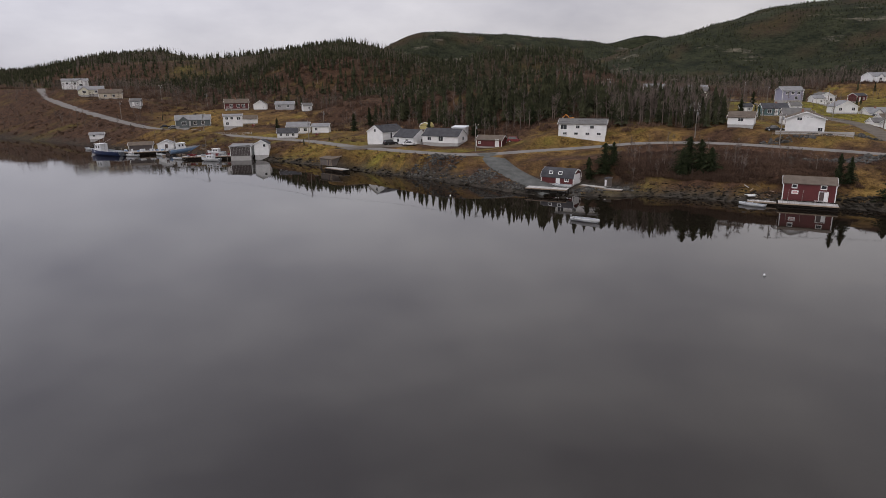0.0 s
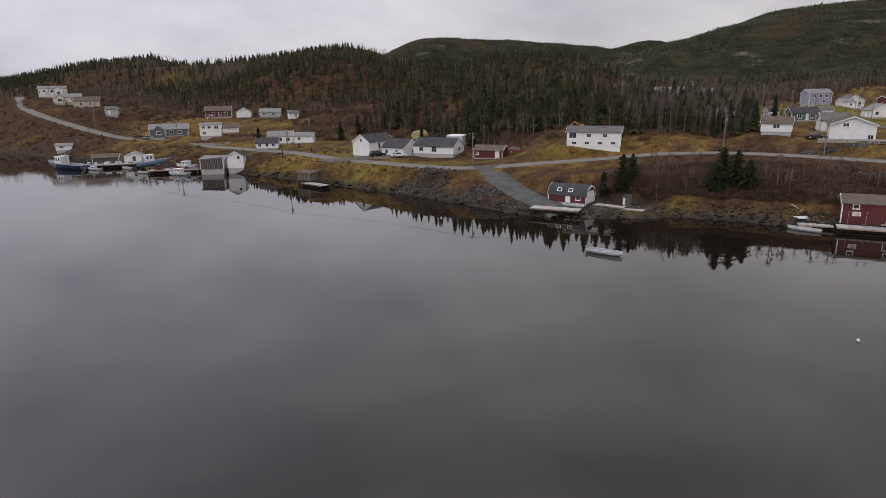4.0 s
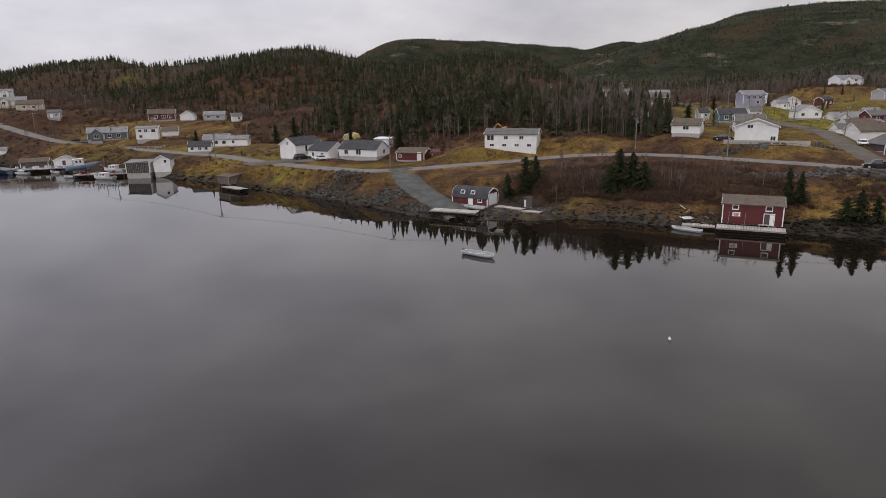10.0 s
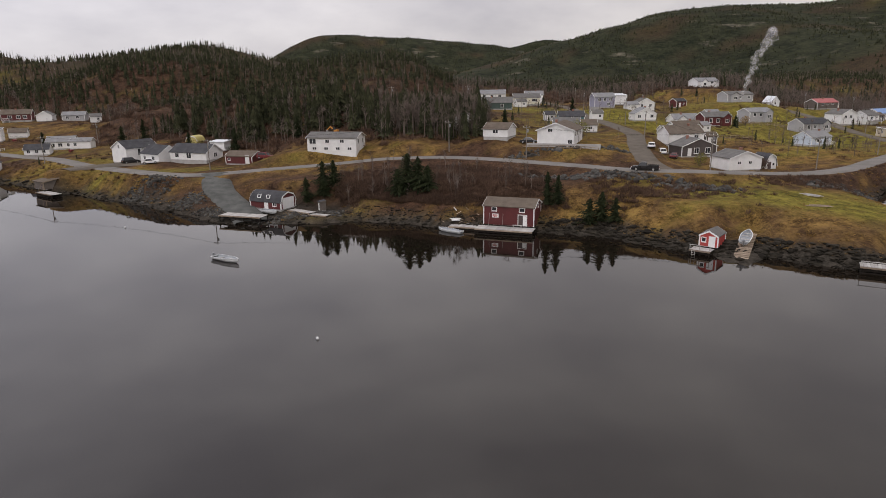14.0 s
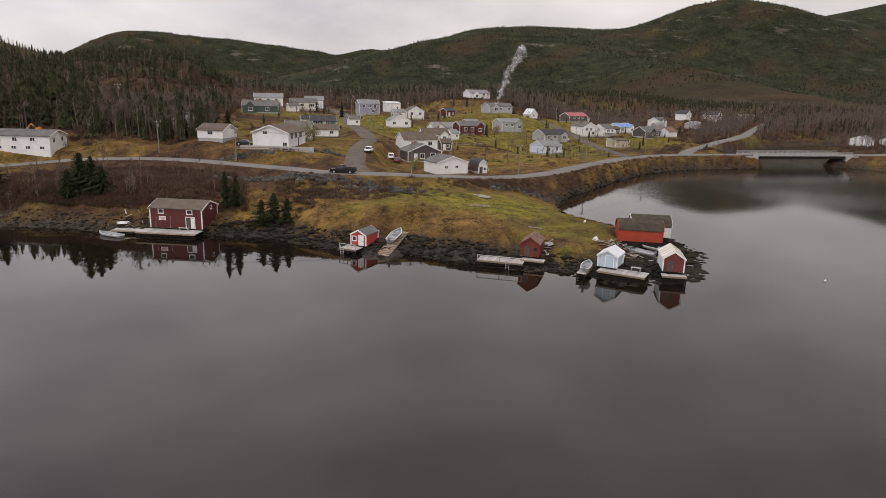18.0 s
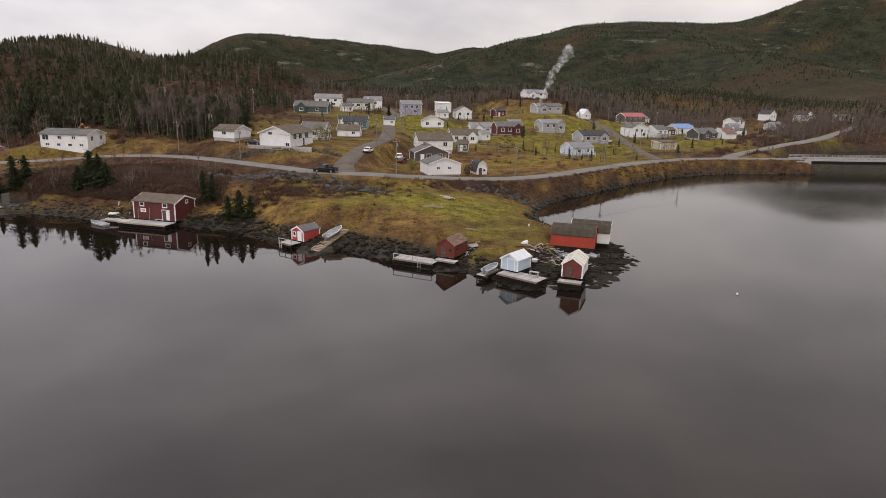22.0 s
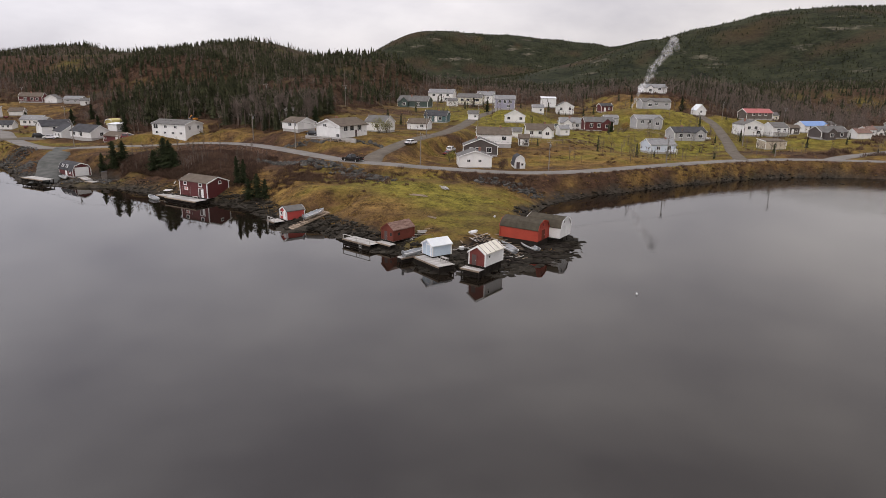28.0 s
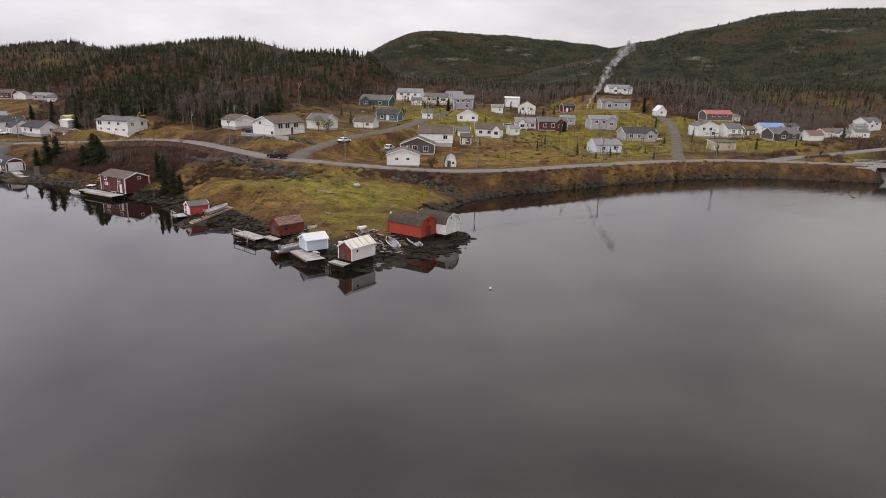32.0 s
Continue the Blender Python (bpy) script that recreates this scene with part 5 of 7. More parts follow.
house("outhouse", "tiny white and dark outhouse at the water's edge", "shed", 57.4, 152.6, ground_z(57.4, 152.6), -60, 1.2, 1.3, 1.8, 0.2, M_OLDWOOD, R_DARK, kind="flat", base=0.05, sink=1.0, over=0.08, corners=False, trim=M_OLDWOOD, doors=[("f", 0, 0.7, 1.5, M_DOORW)])

# bright red shed with ramp
rb = house("fishing_shed", "bright red fishing shed with white corners and grey roof", "boathouse", 124.6, 116.6, 0.95, -41, 2.8, 3.9, 1.8, 0.75, M_CORAL, R_GREY, ridge="y", base=0.05, sink=0, over=0.14,
           wins=[("f", -0.75, 1.15, 0.55, 0.6, 0)], doors=[("f", 0.5, 0.75, 1.6, M_DOORW)])
stilts(rb, 2.8, 3.9, 0.05, -3)
dock("small railed landing before the bright red shed", 122.0, 114.4, 0.85, -41, 3.2, 2.3, foot=-1.8, rail=True, ladder=-0.9)


def ramp(label, a, b, w):
    a, b = Vector(a), Vector(b)
    d = b - a
    m = Matrix.Translation(a) @ d.to_track_quat("X", "Z").to_matrix().to_4x4()
    ob = empty("boat_ramp", m, label, "boat ramp")
    for s in (-w / 2 + 0.15, 0, w / 2 - 0.15):
        bm = bmesh.new()
        box(bm, 0, d.length, s - 0.09, s + 0.09, -0.22, -0.04)
        part("runner", bm, M_TIMBER, ob)
    n = int(d.length / 0.55)
    me = kept(("slat", w), M_TIMBER, lambda bm: box(bm, -0.2, 0.2, -w / 2, w / 2, -0.04, 0.03))
    for i in range(n):
        share("slat", me, pose(0.3 + i * d.length / n, 0, 0, 0, 0, rng.uniform(-3, 3)), ob)
    return ob


ramp("brown timber boat ramp rising from the water", (126.3, 110.6, 0.25), (131.4, 118.0, ground_z(131.4, 118.0) + 0.7), 2.2)

# worn brown shed and its dock
bs_ = house("fishing_shed", "worn brown-red fishing shed with a rusty roof", "boathouse", 149.1, 104.0, 1.25, -34, 2.9, 5.0, 2.0, 1.0, M_BROWN, R_RUST, ridge="y", base=0.05, sink=0, over=0.16, trim=M_BROWN,
            wins=[("r", -1.2, 1.2, 0.6, 0.5, 0), ("f", 0.85, 1.2, 0.5, 0.5, 0)], doors=[("f", -0.4, 0.8, 1.6, M_DOORD)])
stilts(bs_, 2.9, 5.0, 0.05, -3)
dock("grey plank dock on log cribs by the brown shed", 143.0, 101.9, 1.0, -32, 7.0, 2.6, foot=-1.8, rail=True, ladder=1.2)
dock("narrow plank walk along the brown shed", 147.7, 100.6, 1.15, -34, 3.6, 1.4, foot=-1.8)
dock("plank side deck behind the brown shed", 152.4, 103.6, 1.2, 48, 3.8, 1.2, foot=-1.2)

# pale blue shed
bl = house("fishing_shed", "pale blue fishing shed with white metal roof", "boathouse", 157.5, 94.7, 1.4, -46, 2.8, 3.6, 1.75, 0.8, M_BLUE, R_WHITE, ridge="y", base=0.05, sink=0, over=0.2, doors=[("f", 0.3, 1.1, 1.7, M_BLUE)])
stilts(bl, 2.8, 3.6, 0.05, -3)
crib_fill(bl, 2.6, 3.4, 0.0, -1.8)
dock("broad pale plank dock in front of the blue shed", 157.6, 91.4, 1.2, -46, 6.8, 3.0, foot=-1.9, fill=True)
dock("old plank gangway beside the blue shed", 153.2, 94.6, 0.9, 48, 4.6, 1.3, foot=-1.6)
bm = bmesh.new()
box(bm, -0.7, 0.7, -0.3, 0.3, 0.68, 0.74)
for sx in (-0.6, 0.6):
    for sy in (-0.22, 0.22):
        box(bm, sx - 0.05, sx + 0.05, sy - 0.05, sy + 0.05, 0, 0.68)
tb = part("splitting_table", bm, M_DECK)
tb.matrix_basis = pose(159.3, 90.8, 1.21, 0, 0, -40)
tagged(tb, "small pale timber table on the blue shed's dock", "table")

# maroon and white shed
tn = house("fishing_shed", "white-sided fishing shed with maroon front and pale felt roof", "boathouse", 165.7, 91.6, 1.35, -28, 2.9, 5.0, 2.05, 0.95, M_WHITE, R_PALE, ridge="y", base=0.05, sink=0, over=0.2, wins=[("r", -1.4, 1.45, 0.45, 0.4, 0)])
stilts(tn, 2.9, 5.0, 0.05, -3)
crib_fill(tn, 2.5, 4.6, 0.0, -1.8)
bm = bmesh.new()
prism(bm, [(-1.36, 0.06), (-1.36, 2.0), (0, 2.9), (1.36, 2.0), (1.36, 0.06)], -2.56, -2.52)
bmesh.ops.recalc_face_normals(bm, faces=bm.faces)
part("front_boarding", bm, M_MAROON, tn, "maroon upright boards")
door(tn, pose(-0.5, -2.57, 0.05), 0.85, 1.65, M_DOORD, M_MAROON)
for i in range(5):
    xx = -2.4 + i * 1.2
    for s in (-1, 1):
        bm = bmesh.new()
        beam(bm, (s * 0.05, xx, 3.17), (s * 1.62, xx, 2.14), 0.06, 0.05)
        part("roof_batten", bm, M_DECK, tn)
dock("narrow white landing before the maroon shed", 163.9, 88.3, 1.2, -28, 3.4, 1.4, foot=-1.9, fill=True)

# two gambrel sheds at the point
rg = house("boat_shed", "orange-red gambrel boat shed with mossy brown roof", "boathouse", 171.1, 108.1, 1.65, -25, 7.3, 4.4, 2.15, 1.35, M_ORANGE, R_MOSS, kind="gambrel", base=0.05, sink=0.9, over=0.12, basem=M_PILE, trim=M_ORANGE,
           wins=[("r", 0, 2.75, 0.4, 0.45, 0)], doors=[("r", 0, 1.4, 1.8, M_BROWN)])
wg = house("boat_shed", "white gambrel boat shed with mossy brown roof on stilts", "boathouse", 175.3, 111.2, 1.65, -25, 6.6, 4.4, 2.15, 1.4, M_WHITE, R_MOSS, kind="gambrel", base=0.05, sink=0, over=0.15,
           wins=[("r", -0.6, 2.9, 0.45, 0.6, 0)], doors=[("r", 0.7, 1.0, 1.8, M_DOORW)])
stilts(wg, 6.6, 4.6, 0.05, -3.4)

# western wharves
bh = house("boathouse", "tall white boathouse with grey roof at the wharf", "boathouse", -48.5, 212.5, 1.4, 12, 4.6, 5, 3.9, 1.3, M_WHITE, R_DARK, ridge="y", base=0.2, sink=3, wins=[("f", 1, 3.4, 0.7, 0.8, 0)])
bo = house("boathouse", "open-fronted white wharf shed with a sloping grey roof", "boathouse", -54.8, 210.5, 1.4, 8, 6.8, 5.2, 3.2, 0.5, M_WHITE, R_LIGHT, kind="flat", base=0.2, sink=3, wins=[("r", 0.5, 2.0, 0.6, 0.6, 0)])
# dark boards close the open front, painting in the shade inside
for i in range(13):
    xx = -3.25 + i * 0.5
    bm = bmesh.new()
    box(bm, xx, xx + 0.46, -2.65, -2.61, 0.22, 3.3 + 0.035 * i)
    part("shaded_front_board", bm, M_DARK, bo, "dark board standing for the shaded open front")
dock("long low wharf of grey planks", -66.5, 212.2, 1.1, 12, 19, 3.2, foot=-2.2, step=0.6)
house("shed", "low white gabled wharf shed", "shed", -92.5, 231.5, 1.4, 20, 5.4, 5, 2.2, 1.2, M_WHITE, R_LIGHT, ridge="y", base=0.1, sink=2.5, doors=[("f", 0.3, 1.0, 1.9, M_DOORD)])
house("shed", "long dark wharf shed with a brown roof", "shed", -101, 229, 1.4, 24, 8, 5, 1.9, 1.0, M_DARK, R_BROWN, base=0.1, sink=2.5)
dock("dark wharf under the low sheds", -98, 225.5, 1.2, 22, 18, 3.4, foot=-2.4, step=0.6)
house("cabin", "small white cabin on the far shore", "cabin", -139, 262, ground_z(-139, 262), 25, 5.4, 3.6, 1.9, 0.8, M_WHITE, R_LIGHT, base=0.1, wins=[("f", -1, 1.4, 0.8, 0.7)])
ru = house("fishing_shed", "half-ruined grey timber fishing stage", "boathouse", -18.6, 187.6, 1.3, -38, 5.2, 3.6, 1.9, 0.7, M_OLDWOOD, R_BROWN, kind="flat", base=0.05, sink=0, trim=M_TIMBER, doors=[("f", 1.4, 0.8, 1.6, M_DOORD)])
stilts(ru, 5.2, 3.6, 0.05, -3)
dock("pale broken plank dock by the ruined stage", -15.4, 182.4, 0.9, -38, 8.5, 2.6, foot=-2)


# ---- boats ----
def hull_sections(length, beam_, depth, flare=0.35):
    out = []
    for i in range(9):
        s = i / 8
        half = beam_ / 2 * (0.82 + 0.18 * math.sin(math.pi * min(1, s * 1.6) / 2)) * (1 - max(0, (s - 0.45) / 0.55) ** 2.2)
        half = max(half, 0.03)
        sheer = depth * (1 + 0.35 * s * s)
        keel = depth * 0.12 + depth * 0.5 * max(0, (s - 0.75) / 0.25) ** 2
        out.append((s * length - length / 2, half, sheer, keel))
    return out


def boat(label, x, y, z, yaw, length=5.0, beam_=1.7, depth=0.6, hull=None, inside=None, motor=True, cabin=None, pitch=0, roll=0, mast=False, stripe=None, name="boat"):
    """An open boat with its bow along +x; cabin: (from, to, height, width)."""
    hull, inside = hull or M_BOATW, inside or M_BOATIN
    ob = empty(name, pose(x, y, z, roll, -pitch, yaw), label, "boat")
    sec = hull_sections(length, beam_, depth)
    def skin(bm, shrink, lift, flip):
        rows = []
        for xx, half, sheer, keel in sec:
            hh = max(0.01, half - shrink)
            pts = [(-hh, sheer), (-hh * 0.92, sheer * 0.62), (-hh * 0.6, keel + 0.12 * depth), (0, keel - 0.04), (hh * 0.6, keel + 0.12 * depth), (hh * 0.92, sheer * 0.62), (hh, sheer)]
            rows.append([bm.verts.new((xx, a, max(b, keel) + lift if lift else b)) for a, b in pts])
        for r0, r1 in zip(rows[:-1], rows[1:]):
            for i in range(6):
                q = (r0[i], r0[i + 1], r1[i + 1], r1[i])
                bm.faces.new(q[::-1] if flip else q)
        return rows
    bm = bmesh.new()
    rows = skin(bm, 0, 0, True)
    bm.faces.new(rows[0])
    part("hull", bm, hull, ob, smooth=True)
    bm = bmesh.new()
    rows = skin(bm, 0.06, 0.05, False)
    bm.faces.new(rows[0][::-1])
    part("inner_hull", bm, inside, ob)
    bm = bmesh.new()
    box(bm, sec[0][0] - 0.03, sec[0][0] + 0.05, -sec[0][1], sec[0][1], sec[0][2] - 0.12, sec[0][2] + 0.04)
    part("transom", bm, stripe or hull, ob)
    for s in (-1, 1):
        bm = bmesh.new()
        sweep(bm, [(a[0], s * a[1], a[2]) for a in sec], 0.09, 0.07)
        part("gunwale", bm, stripe or hull, ob)
    for u in (-0.22, 0.08, 0.28):
        bm = bmesh.new()
        hw_ = beam_ / 2 * (0.86 if u < 0.2 else 0.7)
        box(bm, u * length - 0.13, u * length + 0.13, -hw_, hw_, depth * 0.66, depth * 0.66 + 0.05)
        part("thwart", bm, inside if cabin else M_DECK, ob)
    if motor:
        bm = bmesh.new()
        box(bm, -length / 2 - 0.42, -length / 2 - 0.05, -0.16, 0.16, depth * 0.9, depth * 0.9 + 0.5)
        bmesh.ops.bevel(bm, geom=bm.edges[:], offset=0.06, segments=2, affect="EDGES")
        box(bm, -length / 2 - 0.3, -length / 2 - 0.16, -0.06, 0.06, -0.1, depth * 0.92)
        part("outboard_motor", bm, M_CARGRY, ob)
    if cabin:
        a, b, hh, ww = cabin
        bm = bmesh.new()
        vs = box(bm, a, b, -ww / 2, ww / 2, depth * 0.8, depth * 0.8 + hh)
        for v in vs:
            if v.co.z > depth and v.co.x > (a + b) / 2:
                v.co.x -= 0.25 * hh
        bmesh.ops.bevel(bm, geom=bm.edges[:], offset=0.07, segments=2, affect="EDGES")
        cb = part("cabin", bm, M_BOATW, ob)
        for s in (-1, 1):
            for q in (0.25, 0.6):
                bm = bmesh.new()
                xm = a + (b - a) * q
                box(bm, xm - 0.28, xm + 0.28, s * ww / 2 - 0.015, s * ww / 2 + 0.02, depth * 0.8 + hh * 0.5, depth * 0.8 + hh * 0.82)
                part("cabin_window", bm, M_PANE, cb)
        bm = bmesh.new()
        box(bm, a - 0.15, b - 0.1 * hh, -ww / 2 - 0.1, ww / 2 + 0.1, depth * 0.8 + hh, depth * 0.8 + hh + 0.07)
        part("cabin_roof", bm, M_BOATW, cb)
    if mast:
        bm = bmesh.new()
        mx = (cabin[0] if cabin else 0) - 0.3
        rod(bm, (mx, 0, depth * 0.5), (mx, 0, depth + mast), 0.07, 0.04, 7)
        rod(bm, (mx, 0, depth + mast * 0.45), (mx - length * 0.28, 0, depth + mast * 0.75), 0.05, 0.04, 6)
        part("mast", bm, M_STEEL, ob)
    return ob


boat("white open motor boat moored on the calm water", 47.4, 117.0, -0.12, -35, 5.6, 1.8, 0.62)
boat("white rowing boat floating at the red stage's landing", 83.4, 133.6, -0.12, 140, 5.2, 1.7, 0.55, motor=False)
boat("grey-white dinghy hauled up on the timber ramp", 129.6, 115.6, ground_z(129.6, 115.6) + 0.75, 55, 4.8, 1.8, 0.6, pitch=10)
boat("grey-white open boat with a motor on the log slip", 168.4, 103.9, ground_z(168.4, 103.9) + 0.05, 121, 5.6, 1.8, 0.62, inside=M_BOATIN, pitch=2)
boat("long white skiff on the log slip", 171.8, 105.4, ground_z(171.8, 105.4) + 0.1, 126, 6.0, 1.5, 0.55, pitch=3)
boat("white open boat hauled out beside the boat shed", 46.6, 150.9, ground_z(46.6, 150.9) + 0.1, -38, 4.8, 1.7, 0.7, motor=False)
boat("upturned pale skiff lying in the grass", 162.2, 107.2, ground_z(162.2, 107.2) + 0.4, 50, 1.9, 0.9, 0.4, motor=False, roll=180)
boat("white punt lying beside the blue shed", 153.7, 94.9, 1.0, 52, 4.2, 1.5, 0.6, motor=True)
boat("navy blue longliner with a white wheelhouse at the wharf", -111, 223.2, -0.6, 162, 15.5, 4.8, 2.2, hull=M_NAVY, cabin=(1.2, 4.6, 3.0, 3.2), motor=False, mast=6.5, stripe=M_BOATW)
boat("blue and white fishing boat drawn up on the slip", -82.5, 227, 0.5, 40, 12, 3.8, 1.8, hull=M_SKYBLUE, cabin=(-3.4, -0.2, 2.4, 2.6), motor=False, mast=4.5, stripe=M_BOATW, pitch=3)
boat("small white cabin cruiser beside the wharf", -64.5, 206.8, -0.25, 170, 7, 2.5, 1.1, cabin=(-1.2, 1.4, 1.3, 1.9))
boat("white cabin boat ashore behind the wharf", -66, 214.9, 1.1, 175, 6.5, 2.3, 1.1, cabin=(-1.2, 1.4, 1.3, 1.8), motor=False)
boat("small white open boat off the wharf", -77.6, 211, -0.12, 168, 5.4, 1.7, 0.6)
boat("small white boat beside the navy longliner", -99.5, 219.6, -0.12, 170, 5.2, 1.8, 0.7, cabin=(-0.4, 1.2, 0.8, 1.3))

for bx, by in ((66.4, 84.2), (20.5, 143.0), (187.4, 84.4)):
    bm = bmesh.new()
    bmesh.ops.create_uvsphere(bm, u_segments=12, v_segments=8, radius=0.17)
    rod(bm, (0, 0, 0.14), (0, 0, 0.26), 0.04, 0.04, 6)
    by_ = part("mooring_buoy", bm, M_BOATW, smooth=True)
    by_.location = (bx, by, 0.1)
    tagged(by_, "round white mooring buoy afloat on the inlet", "buoy")


# ---- vehicles ----
def wheel(ob, x, y, r=0.36):
    tyre = kept(("tyre", r), M_BLACK, lambda bm: rod(bm, (0, -0.11, 0), (0, 0.11, 0), r, r, 16))
    rim = kept(("rim", r), M_STEEL, lambda bm: rod(bm, (0, -0.125, 0), (0, 0.125, 0), r * 0.58, r * 0.58, 12))
    wh_ = share("wheel", tyre, pose(x, y, r), ob)
    share("rim", rim, Matrix(), wh_)


def vehicle(name, label, x, y, yaw, paint, kind="car", z=None, category="car"):
    """A car, van or pickup with its front along +x."""
    z = ground_z(x, y) + 0.12 if z is None else z
    ob = empty(name, pose(x, y, z, 0, 0, yaw), label, category)
    L, W, H = {"car": (4.5, 1.78, 1.42), "pickup": (5.7, 1.95, 1.85), "suv": (4.7, 1.85, 1.7)}[kind]
    bm = bmesh.new()
    sill, belt = 0.3, H * 0.58
    side = [(-L / 2, sill + 0.15), (-L / 2 + 0.05, belt - 0.04), (-L * 0.3, belt), (L * 0.18, belt), (L / 2 - 0.25, belt - 0.14), (L / 2, sill + 0.32), (L / 2 - 0.03, sill), (-L / 2 + 0.1, sill)]
    prism(bm, side, -W / 2, W / 2)
    bmesh.ops.recalc_face_normals(bm, faces=bm.faces)
    bmesh.ops.bevel(bm, geom=bm.edges[:], offset=0.05, segments=2, affect="EDGES")
    part("body", bm, paint, ob)
    lo, hi = {"car": ((-L * 0.36, L * 0.24), (-L * 0.22, L * 0.08)), "pickup": ((-L * 0.08, L * 0.27), (-L * 0.05, L * 0.15)), "suv": ((-L * 0.46, L * 0.22), (-L * 0.4, L * 0.08))}[kind]
    bm = bmesh.new()
    vs = box(bm, lo[0], lo[1], -W / 2 + 0.06, W / 2 - 0.06, belt - 0.05, H)
    for v in vs:
        if v.co.z > belt:
            v.co.x = hi[0] if v.co.x < (lo[0] + lo[1]) / 2 else hi[1]
            v.co.y *= 0.84
    bmesh.ops.bevel(bm, geom=bm.edges[:], offset=0.05, segments=2, affect="EDGES")
    cab = part("cab", bm, paint, ob)
    zl, zh = belt + 0.06, H - 0.1
    for s in (-1, 1):
        bm = bmesh.new()
        f0, f1 = 0.12, 0.85
        def pt(q, zz):
            t = (zz - belt) / (H - belt)
            xa, xb = lo[0] + (hi[0] - lo[0]) * t, lo[1] + (hi[1] - lo[1]) * t
            return (xa + (xb - xa) * q, s * ((W / 2 - 0.06) * (1 - 0.16 * t) + 0.012), zz)
        q = [bm.verts.new(pt(u, v)) for u, v in ((0.1, zl), (0.9, zl), (0.88, zh), (0.12, zh))]
        q2 = [bm.verts.new(v.co - Vector((0, s * 0.03, 0))) for v in q]
        bm.faces.new(q)
        bm.faces.new(q2[::-1])
        for i in range(4):
            bm.faces.new((q[i], q2[i], q2[(i + 1) % 4], q[(i + 1) % 4]))
        bmesh.ops.recalc_face_normals(bm, faces=bm.faces)
        part("side_window", bm, M_PANE, cab)
    for e, sgn in ((1, 1), (0, -1)):
        bm = bmesh.new()
        def pe(yq, zz):
            t = (zz - belt) / (H - belt)
            xx = lo[e] + (hi[e] - lo[e]) * t + sgn * 0.012
            return (xx, yq * (W / 2 - 0.14) * (1 - 0.16 * t), zz)
        q = [bm.verts.new(pe(u, v)) for u, v in ((-1, zl), (1, zl), (1, zh), (-1, zh))]
        q2 = [bm.verts.new(v.co - Vector((sgn * 0.03, 0, 0))) for v in q]
        bm.faces.new(q)
        bm.faces.new(q2[::-1])
        for i in range(4):
            bm.faces.new((q[i], q2[i], q2[(i + 1) % 4], q[(i + 1) % 4]))
        bmesh.ops.recalc_face_normals(bm, faces=bm.faces)
        part("windscreen" if e else "rear_window", bm, M_PANE, cab)
    if kind == "pickup":
        bm = bmesh.new()
        box(bm, -L / 2 + 0.12, -L * 0.1, -W / 2 + 0.12, W / 2 - 0.12, belt - 0.02, belt + 0.012)
        part("cargo_bed", bm, M_BLACK, ob)
        bm = bmesh.new()
        for s in (-1, 1):
            box(bm, -L / 2 + 0.03, -L * 0.09, s * (W / 2 - 0.06) - 0.05, s * (W / 2 - 0.06) + 0.05, belt - 0.03, belt + 0.2)
        box(bm, -L / 2 + 0.02, -L / 2 + 0.1, -W / 2 + 0.11, W / 2 - 0.11, belt - 0.03, belt + 0.2)
        part("bed_side", bm, paint, ob)
    for sx in (-L * 0.31, L * 0.31):
        for sy in (-W / 2 + 0.06, W / 2 - 0.06):
            wheel(ob, sx, sy, 0.4 if kind == "pickup" else 0.34)
    for s in (-1, 1):
        bm = bmesh.new()
        box(bm, L / 2 - 0.09, L / 2 + 0.015, s * W * 0.33 - 0.16, s * W * 0.33 + 0.16, sill + 0.34, sill + 0.48)
        part("headlight", bm, M_DOORW, ob)
        bm = bmesh.new()
        box(bm, -L / 2 - 0.015, -L / 2 + 0.06, s * W * 0.38 - 0.1, s * W * 0.38 + 0.1, belt - 0.32, belt - 0.1)
        part("tail_light", bm, M_CARRED, ob)
    for sx in (-L / 2, L / 2):
        bm = bmesh.new()
        box(bm, sx - 0.07, sx + 0.07, -W / 2 + 0.03, W / 2 - 0.03, sill, sill + 0.16)
        part("bumper", bm, M_STEEL if kind == "pickup" else M_BLACK, ob)
    return ob


vehicle("pickup_truck", "black pickup truck with cargo bed parked by the road", 126.4, 153.6, 156, M_CARBLK, "pickup", category="pickup truck")
vehicle("car", "dark red car parked in the carport", 36.6, 194.6, -12, M_CARRED, "suv")
vehicle("car", "black car parked in the driveway by the barn", -2.6, 201.8, 40, M_CARBLK, "suv")
vehicle("car", "white car parked before the white house", 3.8, 199.0, 20, M_CARWHT, "car")
vehicle("car", "silver car standing on the lane", 136.6, 178, 70, M_CARWHT, "car")
vehicle("car", "dark car parked beside the white garage", 106.2, 181.5, -20, M_CARBLK, "car")
vehicle("car", "dark red car parked at the dark brown house", 146.5, 187.5, 60, M_CARRED, "car")
vehicle("car", "dark car parked at the long grey bungalow", -116, 276.5, 30, M_CARBLK, "car")
vehicle("car", "second dark car parked at the grey bungalow", -111, 274.3, 30, M_CARGRY, "car")
vehicle("car", "green car beside the long white house", 180, 266, 10, M_CARGRY, "suv")
vehicle("car", "white van parked by the dark brown house", 146, 195, 80, M_CARWHT, "suv")

